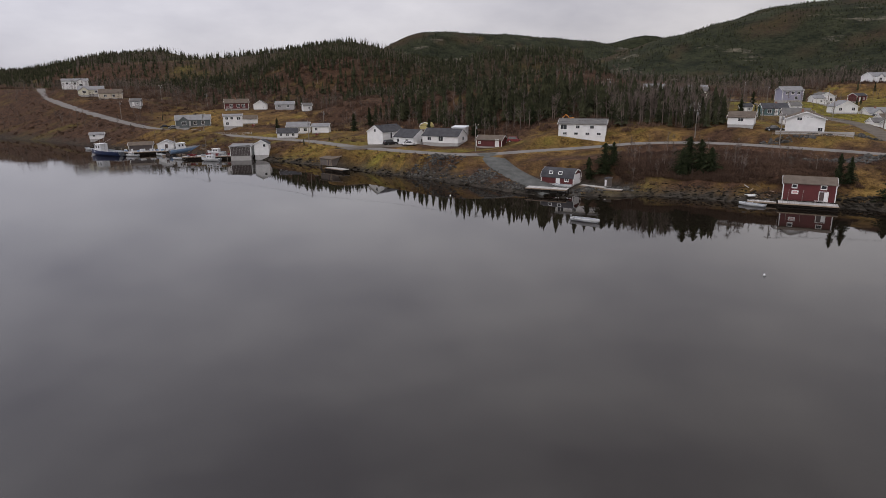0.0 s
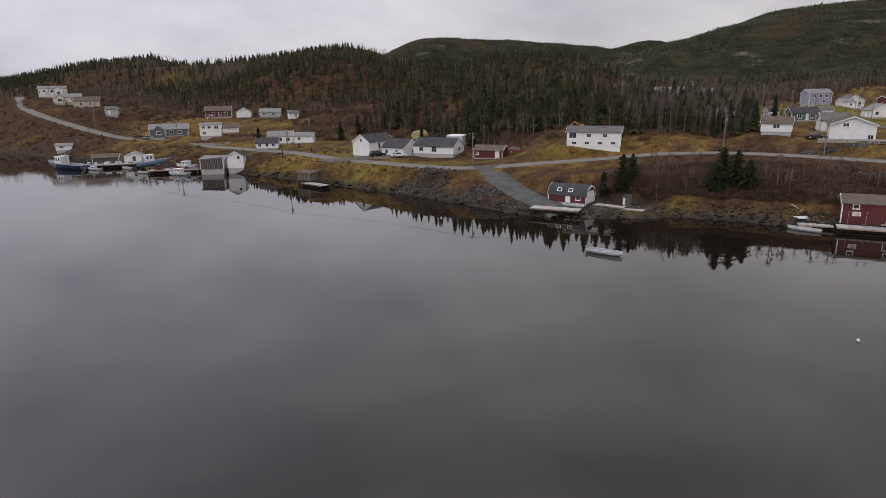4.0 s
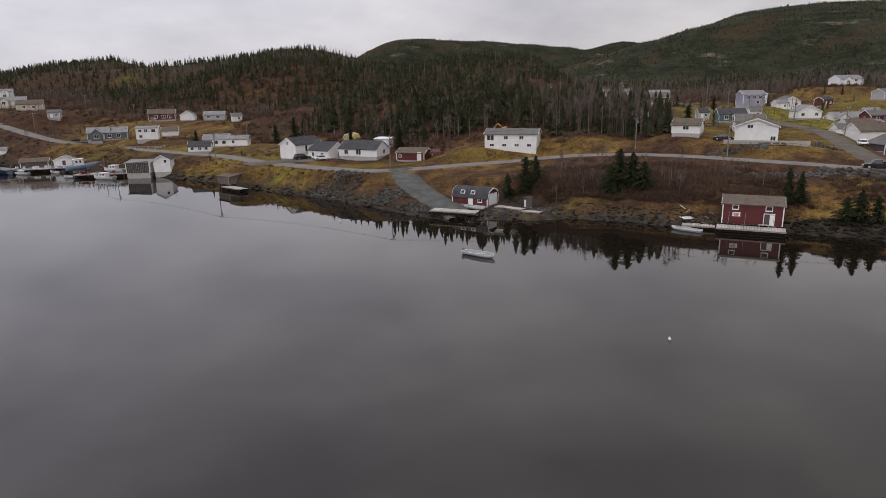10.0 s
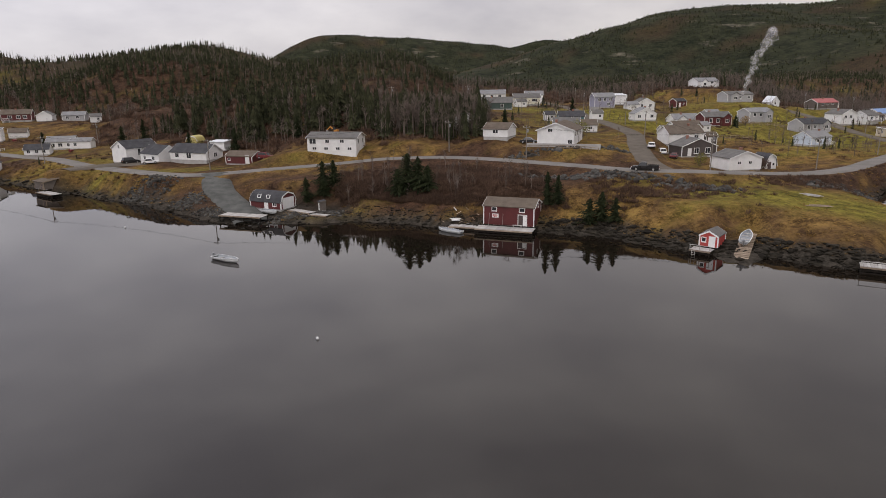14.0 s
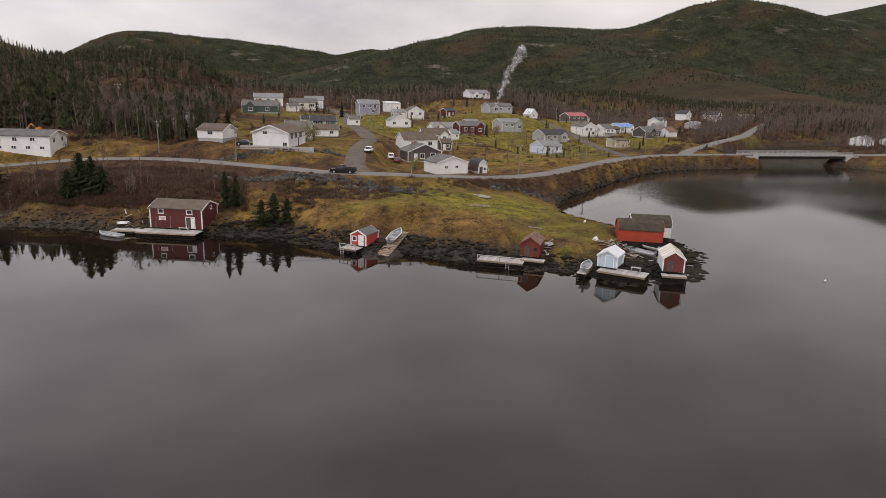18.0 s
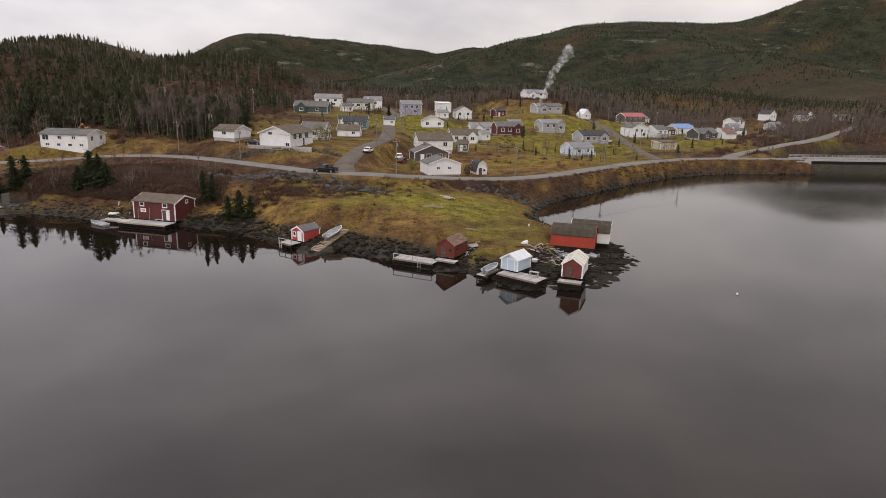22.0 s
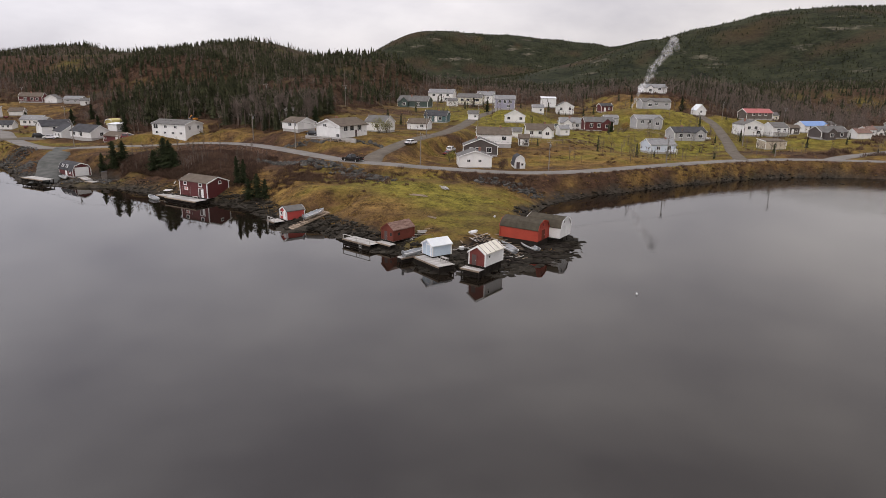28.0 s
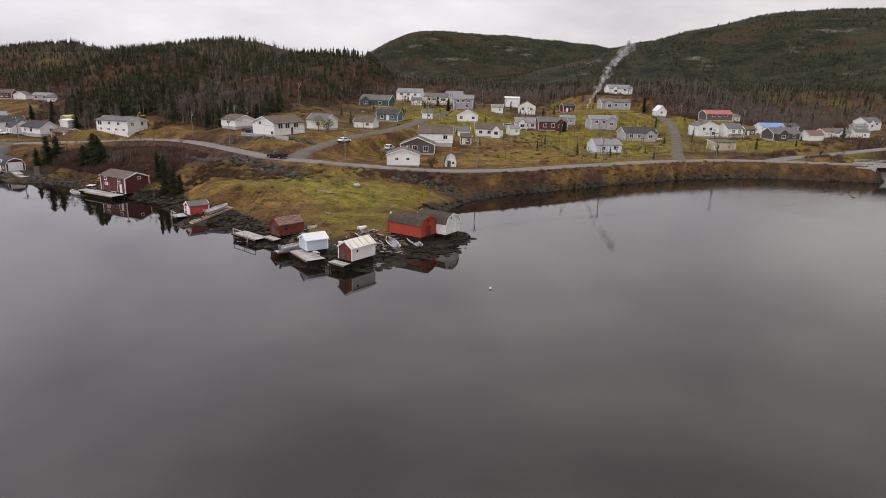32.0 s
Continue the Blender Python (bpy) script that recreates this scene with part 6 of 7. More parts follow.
# yellow digger behind the white hillside house
ex = empty("excavator", pose(54.5, 206.5, ground_z(54.5, 206.5), 0, 0, 160) @ Matrix.Scale(0.62, 4), "small orange excavator parked on the bank above the white house", "excavator")
bm = bmesh.new()
for s in (-0.8, 0.8):
    box(bm, -1.4, 1.4, s - 0.25, s + 0.25, 0, 0.6)
part("track", bm, M_BLACK, ex)
bm = bmesh.new()
box(bm, -1.3, 0.7, -0.95, 0.95, 0.65, 1.5)
bmesh.ops.bevel(bm, geom=bm.edges[:], offset=0.1, segments=2, affect="EDGES")
part("engine_house", bm, M_SAFETY, ex)
bm = bmesh.new()
box(bm, -0.1, 1.1, 0.0, 0.95, 1.5, 2.6)
part("cab", bm, M_PANE, ex)
bm = bmesh.new()
beam(bm, (0.9, -0.3, 1.2), (3.0, -0.3, 2.9), 0.3, 0.4)
beam(bm, (3.0, -0.3, 2.9), (4.6, -0.3, 1.3), 0.25, 0.3)
part("boom", bm, M_SAFETY, ex)
bm = bmesh.new()
box(bm, 4.3, 4.9, -0.75, 0.15, 0.6, 1.3)
part("bucket", bm, M_STEEL, ex)


# ---- poles and wires ----
def utility_pole(x, y, h, yaw=0, arm=True):
    z = ground_z(x, y)
    ob = empty("utility_pole", pose(x, y, z, 0, 0, yaw), "weathered grey timber utility pole", "utility pole", "power line poles")
    bm = bmesh.new()
    rod(bm, (0, 0, -0.5), (0, 0, h), 0.14, 0.09, 9)
    part("post", bm, M_POLE, ob)
    if arm:
        bm = bmesh.new()
        box(bm, -0.9, 0.9, -0.16, -0.06, h - 0.6, h - 0.48)
        part("crossarm", bm, M_POLE, ob)
        for s in (-0.8, 0, 0.8):
            bm = bmesh.new()
            rod(bm, (s, -0.11, h - 0.48), (s, -0.11, h - 0.3), 0.05, 0.04, 6)
            part("insulator", bm, M_CARWHT, ob)
        bm = bmesh.new()
        rod(bm, (0.28, 0, h - 1.7), (0.28, 0, h - 0.95), 0.19, 0.19, 9)
        part("transformer", bm, M_CARGRY, ob)
    return Vector((x, y, z + h - 0.3))


tops = [utility_pole(x, y, h, a) for x, y, h, a in ((-150, 300, 8.5, 40), (-86, 250, 8.5, 40), (-32, 212, 8, 40), (25, 183.5, 8, 20), (86, 184, 8, 0), (104, 172.5, 8, -30), (143, 158.5, 8.5, -30),
                                                      (176, 172, 8, -50), (212, 200, 8, -50), (252, 226, 8.5, -30))]
lane = [utility_pole(x, y, h, a) for x, y, h, a in ((139, 190, 8, 80), (150, 240, 8, 80), (151, 300, 8.5, 80), (176, 298, 8, 60), (160, 352, 8.5, 60))]
rise = [utility_pole(x, y, h, a) for x, y, h, a in ((252, 262, 8, 80), (256, 310, 8, 80), (287, 322, 8, 20), (330, 300, 8, 40), (384, 372, 8, 40))]
far_ = [utility_pole(x, y, h, a) for x, y, h, a in ((70, 232, 8.5, 0), (96, 248, 8.5, 0), (-40, 262, 8, 20), (-150, 340, 8, 30), (-120, 330, 8, 30))]


def wire(a, b):
    ob = empty("power_line", Matrix(), "thin dark overhead wires between timber poles", "power line", "overhead wires")
    pts = []
    for i in range(11):
        t = i / 10
        p = a.lerp(b, t)
        p.z -= 0.9 * 4 * t * (1 - t)
        pts.append(p)
    for off in (-0.8, 0, 0.8):
        bm = bmesh.new()
        sweep(bm, [p + Vector((0, off * 0.3, 0.05 * off)) for p in pts], 0.014)
        part("wire", bm, M_BLACK, ob)


for line in (tops, [tops[6]] + lane, [tops[9]] + rise):
    for a, b in zip(line[:-1], line[1:]):
        wire(a, b)

# ---- bridge over the brook's mouth ----
br = empty("bridge", pose(321, 223, 4.85, 0, 0, -2.4), "low concrete road bridge with steel rails over the brook", "bridge")
# girders wear the near-black timber colour as the shadow under the deck
for name_, dims, mt in (("deck", (-25, 25, -4.2, 4.2, -0.35, 0.0), M_CONCRETE), ("carriageway", (-25, 25, -3.4, 3.4, 0.004, 0.05), M_ROAD), ("girder", (-25, 25, -3.9, -3.2, -1.5, -0.352), M_PILE), ("girder", (-25, 25, 3.2, 3.9, -1.5, -0.352), M_PILE),
                        ("abutment", (-27.5, -21.5, -4.6, 4.6, -6.5, -0.36), M_CONCRETE), ("abutment", (21.5, 27.5, -4.6, 4.6, -6.5, -0.36), M_CONCRETE), ("kerb", (-25, 25, -4.2, -3.7, 0.004, 0.3), M_CONCRETE), ("kerb", (-25, 25, 3.7, 4.2, 0.004, 0.3), M_CONCRETE)):
    bm = bmesh.new()
    box(bm, *dims)
    part(name_, bm, mt, br)
post = kept(("rail_post", 1), M_STEEL, lambda bm: box(bm, -0.06, 0.06, -0.06, 0.06, 0.3, 1.25))
for s in (-3.95, 3.95):
    for i in range(21):
        share("rail_post", post, pose(-24.5 + i * 2.45, s, 0), br)
    for zz in (0.75, 1.15):
        bm = bmesh.new()
        box(bm, -25, 25, s - 0.04, s + 0.04, zz, zz + 0.13)
        part("rail", bm, M_STEEL, br)


# ---- woods, scrub, grass and rocks ----
def spread(name, protos, spots, material, label, category, seed=1):
    """One object of many copies of a few small meshes. spots: x, y, z, size, height stretch."""
    r = np.random.RandomState(seed)
    spots = np.asarray(spots, float)
    pick = r.randint(0, len(protos), len(spots))
    vs, fs, base = [], [], 0
    for k, (pv, pf) in enumerate(protos):
        s = spots[pick == k]
        if not len(s):
            continue
        a = r.uniform(0, 2 * math.pi, len(s))
        ca, sa = np.cos(a)[:, None], np.sin(a)[:, None]
        x = (pv[None, :, 0] * ca - pv[None, :, 1] * sa) * s[:, 3, None] + s[:, 0, None]
        y = (pv[None, :, 0] * sa + pv[None, :, 1] * ca) * s[:, 3, None] + s[:, 1, None]
        z = pv[None, :, 2] * (s[:, 3] * s[:, 4])[:, None] + s[:, 2, None]
        vs.append(np.stack([x, y, z], -1).reshape(-1, 3))
        fs.append((pf[None] + (np.arange(len(s)) * len(pv))[:, None, None] + base).reshape(-1, 3))
        base += len(s) * len(pv)
    return tagged(sheet(name, np.concatenate(vs), np.concatenate(fs), material, False), label, category, kind="stuff")


def spruce_proto(seed, tiers, spokes, wide=0.2):
    """A spruce one metre high: ragged drooping skirts round a stem."""
    r = random.Random(seed)
    v, f = [], []
    for t in range(tiers):
        q = t / tiers
        zc = 0.1 + 0.9 * (q ** 0.92)
        top = min(1.0, zc + 1.45 * 0.9 / tiers)
        rad = wide * (1 - q) ** 0.85 * r.uniform(0.8, 1.15) + 0.012
        c = len(v)
        v.append((r.uniform(-0.01, 0.01), r.uniform(-0.01, 0.01), top))
        n = spokes * 2
        off = r.uniform(0, 6.3)
        for i in range(n):
            a = off + 2 * math.pi * i / n
            rr = rad * (r.uniform(0.85, 1.25) if i % 2 else r.uniform(0.4, 0.65))
            v.append((rr * math.cos(a), rr * math.sin(a), zc - (0.05 if i % 2 else 0.0) + r.uniform(-0.02, 0.02)))
        for i in range(n):
            f.append((c, c + 1 + i, c + 1 + (i + 1) % n))
    c = len(v)
    for a in (0, 2.1, 4.2):
        v.append((0.018 * math.cos(a), 0.018 * math.sin(a), -0.05))
    v.append((0, 0, 0.5))
    f += [(c, c + 1, c + 3), (c + 1, c + 2, c + 3), (c + 2, c, c + 3)]
    return np.array(v, float), np.array(f, int)


def bare_proto(seed, limbs, twigs):
    """A leafless tree one metre high: stem, limbs and fine twigs as thin blades."""
    r = random.Random(seed)
    v, f = [], []

    def blade(a, b, w, thin=False):
        a, b = Vector(a), Vector(b)
        d = (b - a).cross(Vector((r.uniform(-1, 1), r.uniform(-1, 1), 0.3)))
        d = d.normalized() * w if d.length else Vector((w, 0, 0))
        e = d.cross(b - a).normalized() * w
        c = len(v)
        if thin:
            v.extend([tuple(a + d), tuple(a - d), tuple(b)])
            f.append((c, c + 1, c + 2))
            return
        v.extend([tuple(a + d), tuple(a - d * 0.5 + e * 0.8), tuple(a - d * 0.5 - e * 0.8), tuple(b)])
        f.extend([(c, c + 1, c + 3), (c + 1, c + 2, c + 3), (c + 2, c, c + 3)])
    tip = Vector((r.uniform(-0.08, 0.08), r.uniform(-0.08, 0.08), 1))
    blade((0, 0, -0.05), tip, 0.019)
    for _ in range(limbs):
        q = r.uniform(0.3, 0.85)
        s = tip * q
        a = r.uniform(0, 6.3)
        e = s + Vector((math.cos(a), math.sin(a), r.uniform(0.7, 1.5))) * r.uniform(0.12, 0.26) * (1.2 - q)
        blade(s, e, 0.008)
        for _ in range(twigs):
            p = s.lerp(e, r.uniform(0.35, 1))
            blade(p, p + Vector((r.uniform(-1, 1), r.uniform(-1, 1), r.uniform(0.2, 1.2))) * 0.12, 0.005, True)
    return np.array(v, float), np.array(f, int)


def clump_proto(seed, n, lean, w, tall=1.0):
    """A bush or tuft of upright blades in a rounded clump, about one metre wide."""
    r = random.Random(seed)
    v, f = [], []
    for _ in range(n):
        a, q = r.uniform(0, 6.3), math.sqrt(r.random()) * 0.5
        x, y = q * math.cos(a), q * math.sin(a)
        h = tall * (1 - (q / 0.62) ** 2) * r.uniform(0.6, 1.05)
        b = r.uniform(0, 6.3)
        dx, dy = w * math.cos(b), w * math.sin(b)
        z0 = h * r.uniform(-0.05, 0.45)
        c = len(v)
        v += [(x - dx, y - dy, z0), (x + dx, y + dy, z0), (x + x * lean + r.uniform(-0.1, 0.1), y + y * lean + r.uniform(-0.1, 0.1), h)]
        f.append((c, c + 1, c + 2))
    return np.array(v, float), np.array(f, int)


def rock_proto(seed, flat=0.6):
    r = random.Random(seed)
    bm = bmesh.new()
    bmesh.ops.create_icosphere(bm, subdivisions=1, radius=0.5)
    for v in bm.verts:
        v.co *= r.uniform(0.7, 1.2)
        v.co.z *= flat
        v.co.x *= 1.2
    bm.verts.ensure_lookup_table()
    pv = np.array([tuple(v.co) for v in bm.verts])
    pf = np.array([[v.index for v in fc.verts] for fc in bm.faces])
    bm.free()
    return pv, pf


R = np.random.RandomState(5)


def scattered(n, x0, x1, y0, y1, keep):
    x, y = R.uniform(x0, x1, n), R.uniform(y0, y1, n)
    m = keep(x, y)
    return x[m], y[m]


CLEAR = [(o.matrix_basis.translation.x, o.matrix_basis.translation.y) for o in scene.objects if o.type == "EMPTY" and o.get("category") in ("house", "bungalow", "garage", "shed", "cabin", "barn", "boathouse", "building", "outbuilding", "shelter", "car", "pickup truck", "excavator")]
CLEAR = np.array(CLEAR)


def open_ground(x, y, r=7.0, road=4.5):
    """True away from buildings and roads."""
    ok = np.ones(len(x), bool)
    for cx, cy in CLEAR:
        ok &= np.hypot(x - cx, y - cy) > r
    for line, half in ROADS:
        p = line[::2]
        for k in range(0, len(p), 40):
            q = p[k:k + 41]
            near = (x > q[:, 0].min() - 12) & (x < q[:, 0].max() + 12) & (y > q[:, 1].min() - 12) & (y < q[:, 1].max() + 12)
            if near.any():
                d = np.hypot(x[near][:, None] - q[None, :, 0], y[near][:, None] - q[None, :, 1]).min(1)
                ok[np.flatnonzero(near)[d < road]] = False
    return ok


SPR_NEAR = [spruce_proto(s, 9, 6, 0.15 + 0.035 * (s % 3)) for s in range(8)]
SPR_MID = [spruce_proto(10 + s, 6, 4, 0.17 + 0.03 * (s % 3)) for s in range(6)]
SPR_FAR = [spruce_proto(20 + s, 4, 3, 0.22) for s in range(5)]
SPR_TINY = [spruce_proto(40 + s, 2, 2, 0.34) for s in range(4)]
BARE = [bare_proto(60 + s, 9, 4) for s in range(6)]
BARE_FAR = [bare_proto(80 + s, 5, 1) for s in range(5)]


def woods(n, x0, x1, y0, y1, keep, h0, h1, thick=1.0, clear=8, shore=6, road=4.5):
    x, y = scattered(n, x0, x1, y0, y1, keep)
    m = open_ground(x, y, clear, road) & ((shore_distance(x, y) > shore) | ((shore < 2) & (levels(x, y) > 0.9)))
    x, y = x[m], y[m]
    h = R.uniform(h0, h1, len(x)) * (0.8 + 0.4 * R.rand(len(x)))
    return np.stack([x, y, levels(x, y) - 0.1, h, np.ones(len(x)) * thick], 1)


mix_ = lambda x, y: wobble(x, y, 0.035, 31) + 0.5 * wobble(x, y, 0.12, 32)
near_wood = lambda x, y: (forest_depth(x, y) > 14) & (R.rand(len(x)) < np.clip((0.10 + forest_depth(x, y) / 190 + 0.6 * mix_(x, y)) * (1 - 0.6 * smooth(270, 330, x) * (1 - smooth(60, 140, forest_depth(x, y)))), 0.03, 1))
spread("spruce_wood", SPR_MID, woods(15000, -330, 520, 205, 430, lambda x, y: near_wood(x, y) & (R.rand(len(x)) < 0.42 + smooth(12, 80, forest_depth(x, y))), 3.2, 6.6), M_SPRUCE, "dark green spruce wood on the slopes behind the village", "woods", 1)
spread("spruce_wood", SPR_FAR, np.concatenate([woods(24000, -620, 640, 420, 800, lambda x, y: (forest_depth(x, y) > 20) & (R.rand(len(x)) < 0.62 + 0.6 * mix_(x, y)), 3, 5.6),
                                               woods(2600, -900, -300, 420, 900, lambda x, y: forest_depth(x, y) > 10, 3, 6)]), M_SPRUCE, "dense dark spruce wood on the ridge", "woods", 2)
spread("spruce_wood", SPR_TINY, woods(60000, -900, 1500, 800, 2350, lambda x, y: R.rand(len(x)) < 0.55 + 0.6 * wobble(x, y, 0.02, 33), 2.8, 5.5, 0.9), M_SPRUCE, "thin spruce wood on the far hills", "woods", 3)
edge_bare = lambda x, y: (forest_depth(x, y) > -6) & (forest_depth(x, y) < 190) & (R.rand(len(x)) < np.clip(0.85 - forest_depth(x, y) / 260 - 0.4 * mix_(x, y), 0.08, 1))
spread("bare_trees", BARE, woods(9000, -300, 560, 195, 430, edge_bare, 3.6, 7), M_BARK, "grey leafless birches at the edge of the wood", "bare trees", 4)
spread("bare_trees", BARE, np.concatenate([woods(560, 62, 98, 186, 226, lambda x, y: (y > 201 - 0.45 * (x - 66)) & (x > 66), 5.5, 10, 1.0, 5), woods(300, -30, 66, 206, 250, lambda x, y: (forest_depth(x, y) > 0) & (R.rand(len(x)) < 0.8), 5, 9, 1.0, 6), woods(200, 64, 112, 140, 160, lambda x, y: R.rand(len(x)) < 0.5 * bumpy(x, y, 80, 152, 20, 7), 2.5, 5, 1.0, 5), woods(500, -260, -135, 262, 400, lambda x, y: R.rand(len(x)) < 0.7, 3, 6, 1.0, 6), woods(120, 60, 100, 146, 178, lambda x, y: R.rand(len(x)) < 0.6, 2.5, 5, 1.0, 5), woods(1500, 100, 420, 330, 420, lambda x, y: forest_depth(x, y) > -3, 5, 9, 1.0, 7), woods(2600, 270, 620, 300, 470, lambda x, y: forest_depth(x, y) > -2, 5, 9.5, 1.0, 7), woods(900, 360, 560, 246, 330, lambda x, y: forest_depth(x, y) > 2, 6, 10, 1.0, 7)]), M_BARK, "slender leafless birches above the road", "bare trees", 14)
spread("spruce_wood", SPR_NEAR, np.concatenate([woods(330, 64, 98, 187, 232, lambda x, y: (y > 201 - 0.45 * (x - 66)) & (x > 66) & (R.rand(len(x)) < 0.6), 5.5, 10, 1.0, 5), woods(260, 20, 66, 206, 245, lambda x, y: (forest_depth(x, y) > 4) & (R.rand(len(x)) < 0.8), 6, 10.5, 1.0, 6), woods(120, -26, 24, 226, 262, lambda x, y: (forest_depth(x, y) > 4) & (R.rand(len(x)) < 0.8), 6, 10, 1.0, 6)]), M_SPRUCE, "dark spruces among bare birches above the road", "woods", 15)
spread("bare_trees", BARE_FAR, woods(9000, -500, 640, 330, 640, lambda x, y: (forest_depth(x, y) > 0) & (mix_(x, y) < 0.4), 4, 7), M_BARK, "leafless trees among the far spruces", "bare trees", 5)

# thin garden trees and bushes between the houses
yard = lambda x, y: (forest_depth(x, y) < 0) & (R.rand(len(x)) < 0.5 + 0.5 * wobble(x, y, 0.08, 44))
spread("bare_trees", BARE, np.concatenate([woods(1500, 112, 345, 190, 350, yard, 2.4, 5.5, 1.0, 6.5), woods(170, -140, 60, 205, 320, yard, 2.4, 5, 1.0, 6.5)]), M_BARK, "thin leafless trees between the houses", "bare trees", 16)
spread("spruce_wood", SPR_NEAR, np.concatenate([woods(190, 112, 345, 205, 350, yard, 2, 5, 1.0, 6.5), woods(70, -140, 60, 205, 320, yard, 1.6, 4, 1.0, 6.5)]), M_SPRUCE, "young spruces between the houses", "woods", 17)

BUSH = [clump_proto(100 + s, 70, 0.45, 0.03, 0.75) for s in range(5)]
under = lambda x, y: (forest_depth(x, y) > -14) & (forest_depth(x, y) < 150) & (R.rand(len(x)) < 0.8)
b1 = woods(15000, -300, 520, 190, 420, under, 1.6, 3.4, 1.0, 5.5)
bank = lambda x, y: (R.rand(len(x)) < np.clip(1.15 * bumpy(x, y, 79, 155, 20, 15) + 0.6 * bumpy(x, y, 112, 138, 10, 6) + 0.35 * bumpy(x, y, 128, 140, 13, 5) + 0.9 * bumpy(x, y, 205, 182, 14, 8) + 0.8 * bumpy(x, y, 235, 203, 26, 7) + 0.9 * bumpy(x, y, 163, 152, 14, 5)
                    + 0.6 * bumpy(x, y, 5, 168, 16, 7) + 0.7 * bumpy(x, y, 58, 158, 8, 8) + 0.5 * bumpy(x, y, -30, 200, 30, 6) + 0.7 * bumpy(x, y, -150, 275, 60, 14) + 0.5 * bumpy(x, y, 133, 125, 6, 5) + 0.8 * bumpy(x, y, 90, 200, 14, 10)
                    + 0.8 * bumpy(x, y, -190, 300, 60, 40) + 0.6 * bumpy(x, y, 148, 285, 8, 16) + 0.5 * bumpy(x, y, 380, 240, 60, 30), 0, 1))
b2 = woods(17000, -300, 460, 118, 340, bank, 0.8, 1.9, 0.9, 4.0, 1.6, 6.0)
b2 = np.concatenate([b2, woods(9000, -140, 345, 196, 350, lambda x, y: (forest_depth(x, y) < 2) & (wobble(x, y, 0.11, 45) + 0.4 * wobble(x, y, 0.3, 46) > 0.35), 0.6, 1.7, 0.9, 5.5), woods(9000, 60, 106, 134, 172, bank, 0.8, 1.9, 0.85, 4.5, 6, 6.5), woods(1200, 112, 146, 132, 150, bank, 0.9, 1.8, 0.9, 4.0), woods(7000, 184, 300, 160, 226, lambda x, y: (shore_distance(x, y) < 9) & (R.rand(len(x)) < 0.75 + 0.4 * wobble(x, y, 0.15, 41)), 0.6, 1.5, 0.85, 4.0, 0.8, 3.2),
                     woods(1600, 145, 180, 144, 160, bank, 0.8, 1.6, 0.9, 4.0), woods(1200, -12, 26, 158, 178, bank, 0.8, 1.6, 0.9, 4.0), woods(5000, -140, 12, 165, 260, lambda x, y: (shore_distance(x, y) < 12) & (R.rand(len(x)) < 0.45 + 0.6 * wobble(x, y, 0.15, 42)), 0.6, 1.4, 0.85, 4.0, 1.2, 3.2)])
spread("brown_scrub", BUSH, np.concatenate([b1, b2]), M_TWIG, "leafless red-brown alder scrub", "scrub", 6)

TUFT = [clump_proto(120 + s, 22, 0.7, 0.05, 0.5) for s in range(5)]
def grassy(x, y):
    c = cover(x, y)
    return (c[:, 2] < 0.55) & (R.rand(len(x)) < 0.15 + 0.85 * np.clip(c[:, 1] - 0.6 * c[:, 0], 0, 1)) & (forest_depth(x, y) < 25)
g = np.concatenate([woods(26000, -140, 300, 92, 300, grassy, 0.45, 1.1, 0.9, 4.2, 1.3),
                    woods(40000, -130, 300, 100, 250, lambda x, y: (shore_distance(x, y) < 8) & (R.rand(len(x)) < 0.8 + 0.3 * wobble(x, y, 0.2, 43)), 0.5, 1.2, 0.9, 4.0, 0.8, 2.9)])
spread("dry_grass", TUFT, g, M_DRYGRASS, "tufts of orange-brown dry grass", "dry grass", 7)

ROCK = [rock_proto(s, 0.55) for s in range(7)]
BOULDER = [rock_proto(30 + s, 0.9) for s in range(8)]
def shore_spots(n, x0, x1, y0, y1, d0, d1, s0, s1, keep=None):
    x, y = R.uniform(x0, x1, n), R.uniform(y0, y1, n)
    d = shore_distance(x, y)
    z = levels(x, y)
    m = (d > d0) & (d < d1) & ((z < 1.1) | (d1 > 3.5)) | (d1 < 1.4) & (z > -0.25) & (z < 0.4) & (y < 262)
    if keep is not None:
        m &= keep(x, y)
    x, y = x[m], y[m]
    s = R.uniform(s0, s1, len(x)) ** 1.0 * (0.5 + R.rand(len(x)))
    return np.stack([x, y, np.maximum(levels(x, y), -0.15), s, np.ones(len(x))], 1)
spread("shore_rocks", ROCK, np.concatenate([shore_spots(42000, -140, 185, 86, 262, -1.3, 1.3, 0.3, 1.1), shore_spots(6000, -140, 185, 86, 262, 1.0, 2.6, 0.3, 0.9), shore_spots(2600, 60, 104, 128, 150, 0.0, 4.0, 0.2, 0.6), shore_spots(500, 154, 173, 86, 97, -5.0, 3.0, 0.6, 1.4), shore_spots(14000, 182, 300, 150, 226, -1.3, 0.7, 0.25, 0.8), shore_spots(14000, 98, 182, 86, 134, -1.0, 3.8, 0.3, 1.1), shore_spots(2500, 170, 190, 84, 130, -3.0, 2, 0.5, 1.3)]), M_WETROCK, "dark wet rocks along the tideline", "rocks", 8)
